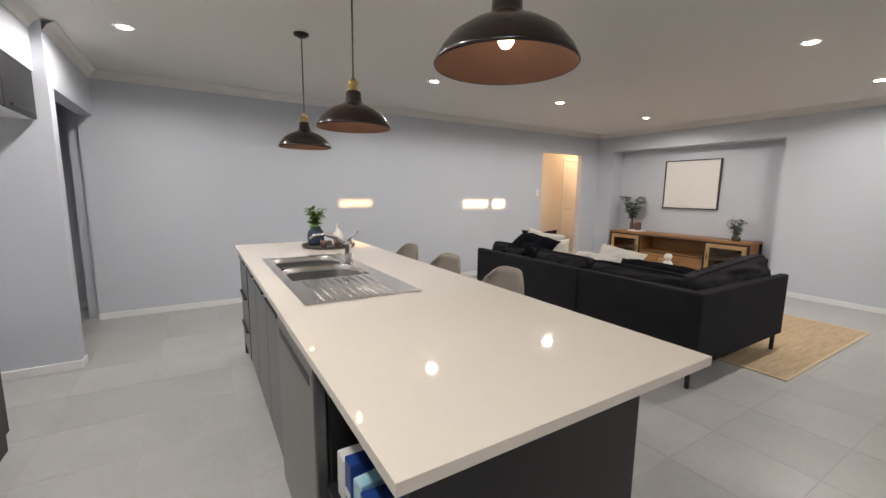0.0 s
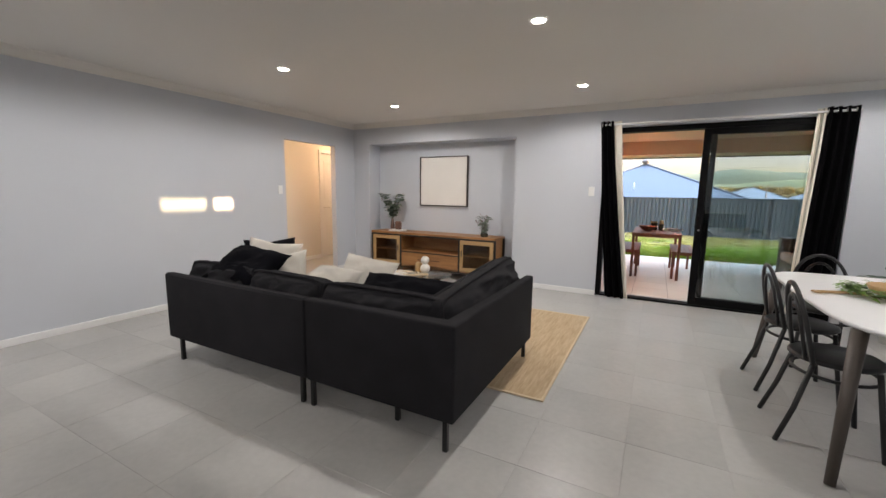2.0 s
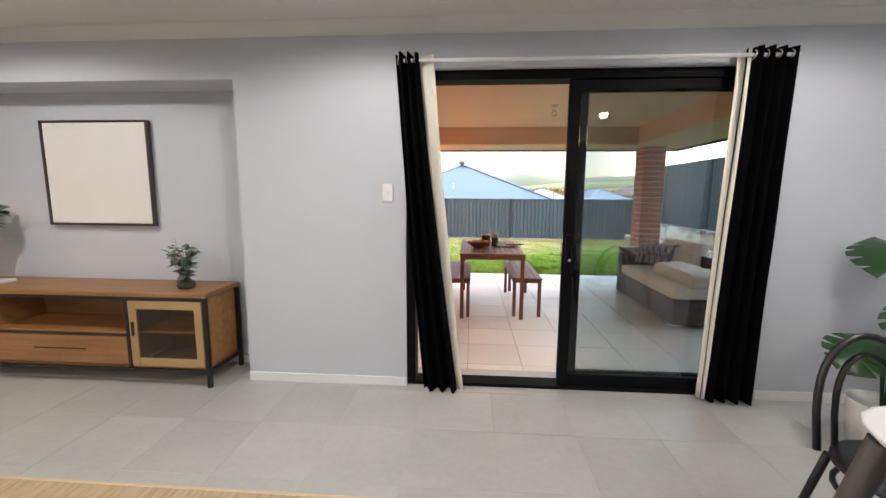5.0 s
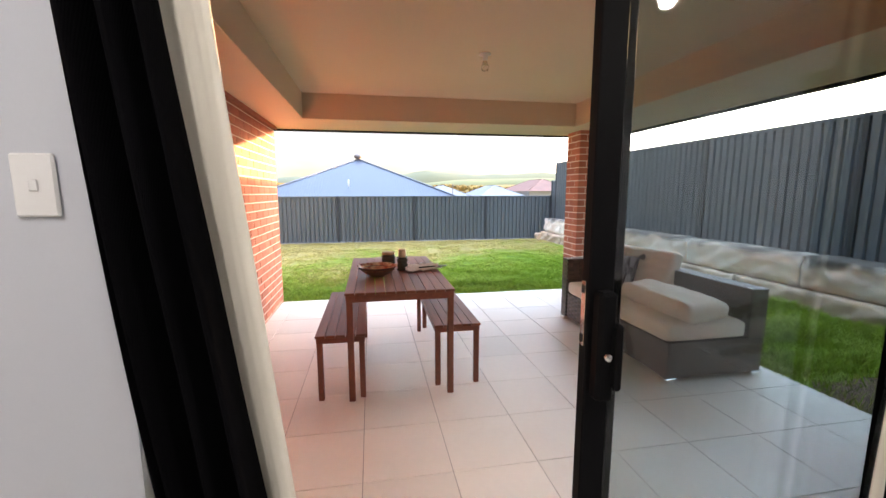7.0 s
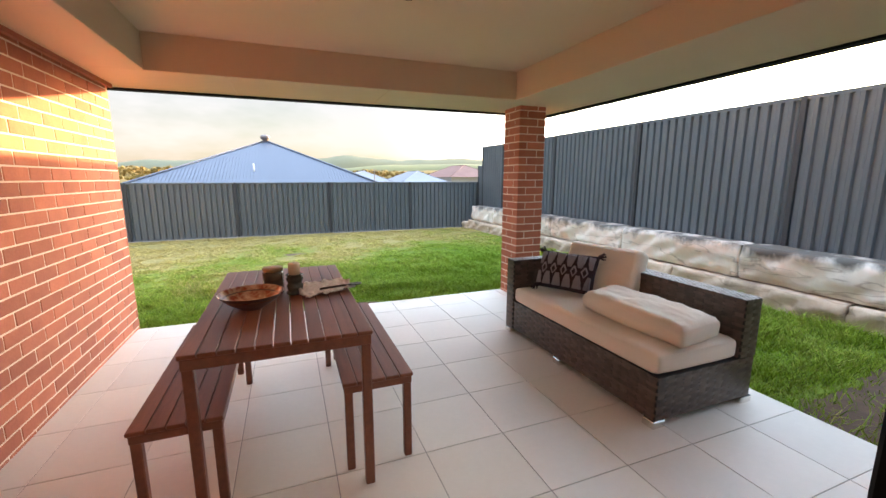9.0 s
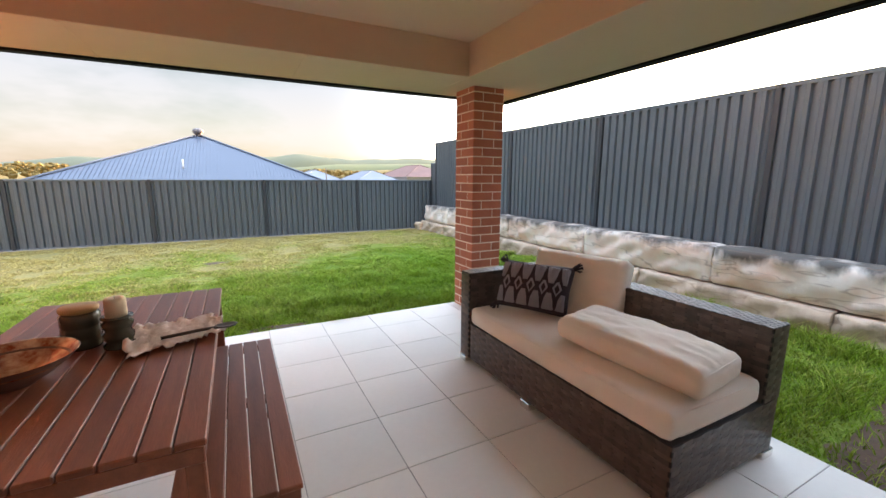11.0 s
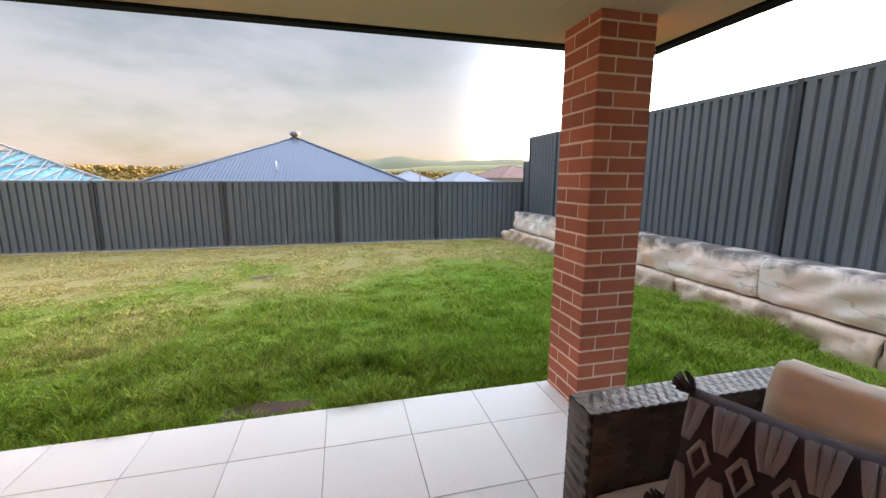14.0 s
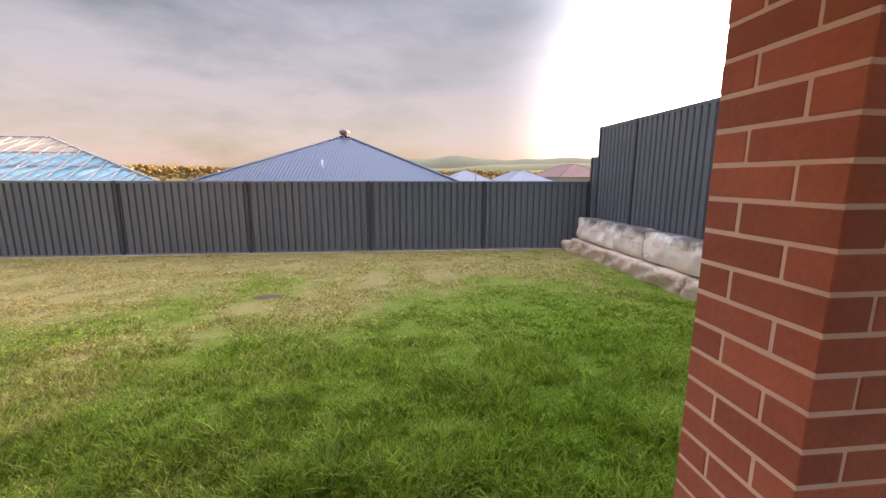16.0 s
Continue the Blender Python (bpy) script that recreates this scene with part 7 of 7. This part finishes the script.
pad = part("seat_pad", bm, BEIGEFAB, lounge, "beige canvas seat pad")
for z in (-0.048, 0.048):
    part("piping", seam(0.640, 1.450, z, 0.03, pose(-0.048, -0.05, 0.364), 0.0035), BEIGEFAB, pad)

for label, w, h, d, at, turn, seed in (("plump beige canvas back cushion upright on wicker sofa", 0.64, 0.42, 0.15, (2.205, 9.15, 0.602), (72, 0, -77), 31), ("beige canvas cushion lying flat on wicker sofa", 0.345, 0.74, 0.125, (1.945, 8.475, 0.505), (2, -3, 5), 32)):
    ob = thing("cushion", label, "cushion")
    ob.matrix_world = pose(*at, *turn)
    bm = bmesh.new()
    soft_box(bm, w, h, d, None, n=30, seed=seed, r=0.036, crown=0.024, wrinkle=0.012)
    part("cover", bm, BEIGEFAB, ob)
    for z in (-0.36 * d, 0.36 * d):
        part("piping", seam(w - 0.012, h - 0.012, z, 0.03, None, 0.004), BEIGEFAB, ob)

lumbar = thing("cushion", "aubergine lumbar cushion with tufted grey lattice and tassels", "cushion")
lumbar.matrix_world = pose(1.935, 9.25, 0.605, 66, 0, -63) @ Matrix.Diagonal((0.93, 1.0, 1.0, 1.0))
bm = bmesh.new()
pillow(bm, 0.52, 0.32, 0.15, None, n=26, seed=41, pinch=0.5, wrinkle=0.006)
part("cover", bm, PATTERN_DARK, lumbar)


def on_cushion(x, y):
    u, v = x / 0.26, y / 0.16
    full = max(0.0, (1 - abs(u) ** 4) * (1 - abs(v) ** 4)) ** 0.5
    return Vector((x, y, full * 0.075 + 0.001))


def yarn(points, r=0.008, r2=None):
    bm = bmesh.new()
    tube(bm, [on_cushion(*p) for p in points], r, 6, r2)
    part("tufted_line", bm, PATTERN_GREY, lumbar, "raised grey yarn line")


for k in range(5):
    cx = -0.184 + 0.092 * k
    yarn([(cx, 0.042), (cx + 0.024, 0.0), (cx, -0.042), (cx - 0.024, 0.0), (cx, 0.042)], 0.0075)
for k in range(6):
    cx = -0.230 + 0.092 * k
    for sgn in (1, -1):
        for o in (-1, 0, 1):
            if abs(cx + o * 0.027) < 0.235:
                yarn([(cx + o * 0.007, sgn * 0.032), (cx + o * 0.019, sgn * 0.075), (cx + o * 0.027, sgn * 0.132)], 0.0095, 0.0145)
rng = random.Random(9)
for sx in (-1, 1):
    for sy in (-1, 1):
        bm = bmesh.new()
        for _ in range(26):
            a = rng.uniform(0, 6.28)
            tube(bm, [(sx * 0.24, sy * 0.145, 0), (sx * 0.262 + 0.014 * math.cos(a), sy * 0.157 + 0.014 * math.sin(a), 0.012 * math.sin(3 * a)), (sx * 0.278 + 0.028 * math.cos(a), sy * 0.167 + 0.028 * math.sin(a), 0.02 * math.sin(2 * a) - 0.006)], 0.0045, 5)
        part("tassel", bm, PATTERN_DARK, lumbar, "dark yarn tassel")

# ---- laid pieces: tiles and bricks ----
tile_meshes = {}


def lay_tiles(parent, x0, x1, y0, y1, gx, gy, step, joint, mat, prefix="tile"):
    """Square tiles on a grid through (gx, gy), cut at the room's edges."""
    i0, i1 = math.floor((x0 - gx) / step), math.ceil((x1 - gx) / step)
    j0, j1 = math.floor((y0 - gy) / step), math.ceil((y1 - gy) / step)
    for i in range(i0, i1):
        for j in range(j0, j1):
            a0, a1 = max(x0, gx + i * step + joint / 2), min(x1, gx + (i + 1) * step - joint / 2)
            b0, b1 = max(y0, gy + j * step + joint / 2), min(y1, gy + (j + 1) * step - joint / 2)
            if a1 - a0 < 0.02 or b1 - b0 < 0.02:
                continue
            w, d = round(a1 - a0, 4), round(b1 - b0, 4)
            key = (prefix, w, d)
            if key not in tile_meshes:
                bm = boxes(((-w / 2, -d / 2, -0.008), (w / 2, d / 2, 0)), b=0.0008)
                bmesh.ops.recalc_face_normals(bm, faces=bm.faces[:])
                tile_meshes[key] = bpy.data.meshes.new("tile")
                bm.to_mesh(tile_meshes[key])
                bm.free()
                tile_meshes[key].materials.append(mat)
            t = new("tile", tile_meshes[key])
            t.parent = parent
            t.location = ((a0 + a1) / 2, (b0 + b1) / 2, random.uniform(-0.0003, 0.0003))


lay_tiles(floor, -5.07, 2.4, -1.6, 6.93, -1.70, 2.38, 0.464, 0.003, TILE)
bm = bmesh.new()
for i in range(3):
    for j in range(24):
        x, y = -5.076 - 0.464 * (i + 1), -2.5 + 0.464 * j
        box(bm, (x + 0.002, y + 0.002, -0.006), (x + 0.462, y + 0.462, 0), 0.0015)
for i in range(6):
    box(bm, (-5.07 + 0.3 * i, -2.45, -0.006), (-5.07 + 0.3 * i + 0.296, -1.604, 0), 0.0015)
tagged(part("hall_tiles", bm, TILE, floor), kind="stuff")
lay_tiles(patio, -1.6, 2.598, 6.935, 10.883, -0.03, 8.35, 0.4375, 0.004, PTILE, "ptile")

COURSE, BL = 0.0827, 0.2325
brick_meshes = {}


def brick_mesh(w):
    w = round(w, 3)
    if w not in brick_meshes:
        bm = boxes(((-w / 2, 0, -0.0363), (w / 2, 0.05, 0.0363)), b=0.003)
        bmesh.ops.recalc_face_normals(bm, faces=bm.faces[:])
        brick_meshes[w] = bpy.data.meshes.new("brick")
        bm.to_mesh(brick_meshes[w])
        bm.free()
        brick_meshes[w].materials.append(BRICK)
    return brick_meshes[w]


def lay_bricks(parent, origin, rz, length, courses, single=lambda s, c: True, shift=0.0, z0=-0.064):
    """Stretcher bond whose face looks along local -y; bricks outside `single` are joined."""
    m = Matrix.Translation(origin) @ pose(0, 0, 0, 0, 0, rz)
    rest = bmesh.new()
    for c in range(courses):
        s = -(BL / 2 if c % 2 else 0) - shift
        while s < length - 0.015:
            a, b = max(0, s) + 0.0045 * (s > 0), min(length, s + BL) - 0.0045 * (s + BL < length)
            if b - a > 0.015:
                mid, z = (a + b) / 2, z0 + (c + 0.5) * COURSE
                if single(mid, c):
                    ob = new("brick", brick_mesh(b - a))
                    ob.parent = parent
                    ob.matrix_local = m @ Matrix.Translation((mid, random.uniform(-0.0012, 0.0012), z))
                else:
                    box(rest, (a, 0, z - 0.0363), (b, 0.05, z + 0.0363), 0.003, m)
            s += BL
    if rest.verts:
        tagged(part("brickwork", rest, BRICKJ, parent), kind="stuff")
    else:
        rest.free()


side_wall = setting("wall_brick", boxes(((-1.9, 6.94, -0.15), (-1.5145, 10.9205, 2.135)), ((-7.0, 10.80, -0.15), (-1.9, 10.915, 2.5))), MORTAR, "red brick patio wall with pale raked joints", "brick wall")
lay_bricks(side_wall, (-1.511, 6.94, 0), 90, 3.985, 27, lambda s, c: s > 1.35 and c > 0)
lay_bricks(side_wall, (-1.567, 10.924, 0), 180, 1.2, 27, lambda s, c: False)
pillar = tagged(new("pillar"), "square red brick patio pillar", "pillar")
part("core", boxes(((2.2422, 10.5442, -0.15), (2.5678, 10.8708, 2.135))), MORTAR, pillar, "pale mortar core")
P0, P1, Q0, Q1 = 2.240, 2.570, 10.542, 10.873
bm = boxes(((-0.1125, -0.049, -0.0363), (0.1125, 0.049, 0.0363)), b=0.003)
bmesh.ops.recalc_face_normals(bm, faces=bm.faces[:])
pier_brick = bpy.data.meshes.new("brick")
bm.to_mesh(pier_brick)
bm.free()
pier_brick.materials.append(BRICK)
for c in range(27):
    z = -0.064 + (c + 0.5) * 0.0827
    if c % 2 == 0:
        spots = [(P0 + 0.1125, Q0 + 0.049, 0), (P1 - 0.049, Q0 + 0.1125, 90), (P1 - 0.1125, Q1 - 0.049, 180), (P0 + 0.049, Q1 - 0.1125, 270)]
    else:
        spots = [(P1 - 0.1125, Q0 + 0.049, 0), (P1 - 0.049, Q1 - 0.1125, 90), (P0 + 0.1125, Q1 - 0.049, 180), (P0 + 0.049, Q0 + 0.1125, 270)]
    for x, y, rz in spots:
        ob = new("brick", pier_brick)
        ob.parent = pillar
        ob.matrix_local = pose(x + random.uniform(-0.001, 0.001), y + random.uniform(-0.001, 0.001), z, 0, 0, rz)
house_wall = bpy.data.objects["wall_patio"]
lay_bricks(house_wall, (2.59, 6.941, 0), 180, 0.835, 27, lambda s, c: False)
lay_bricks(house_wall, (-0.905, 6.941, 0), 180, 0.60, 27, lambda s, c: False)
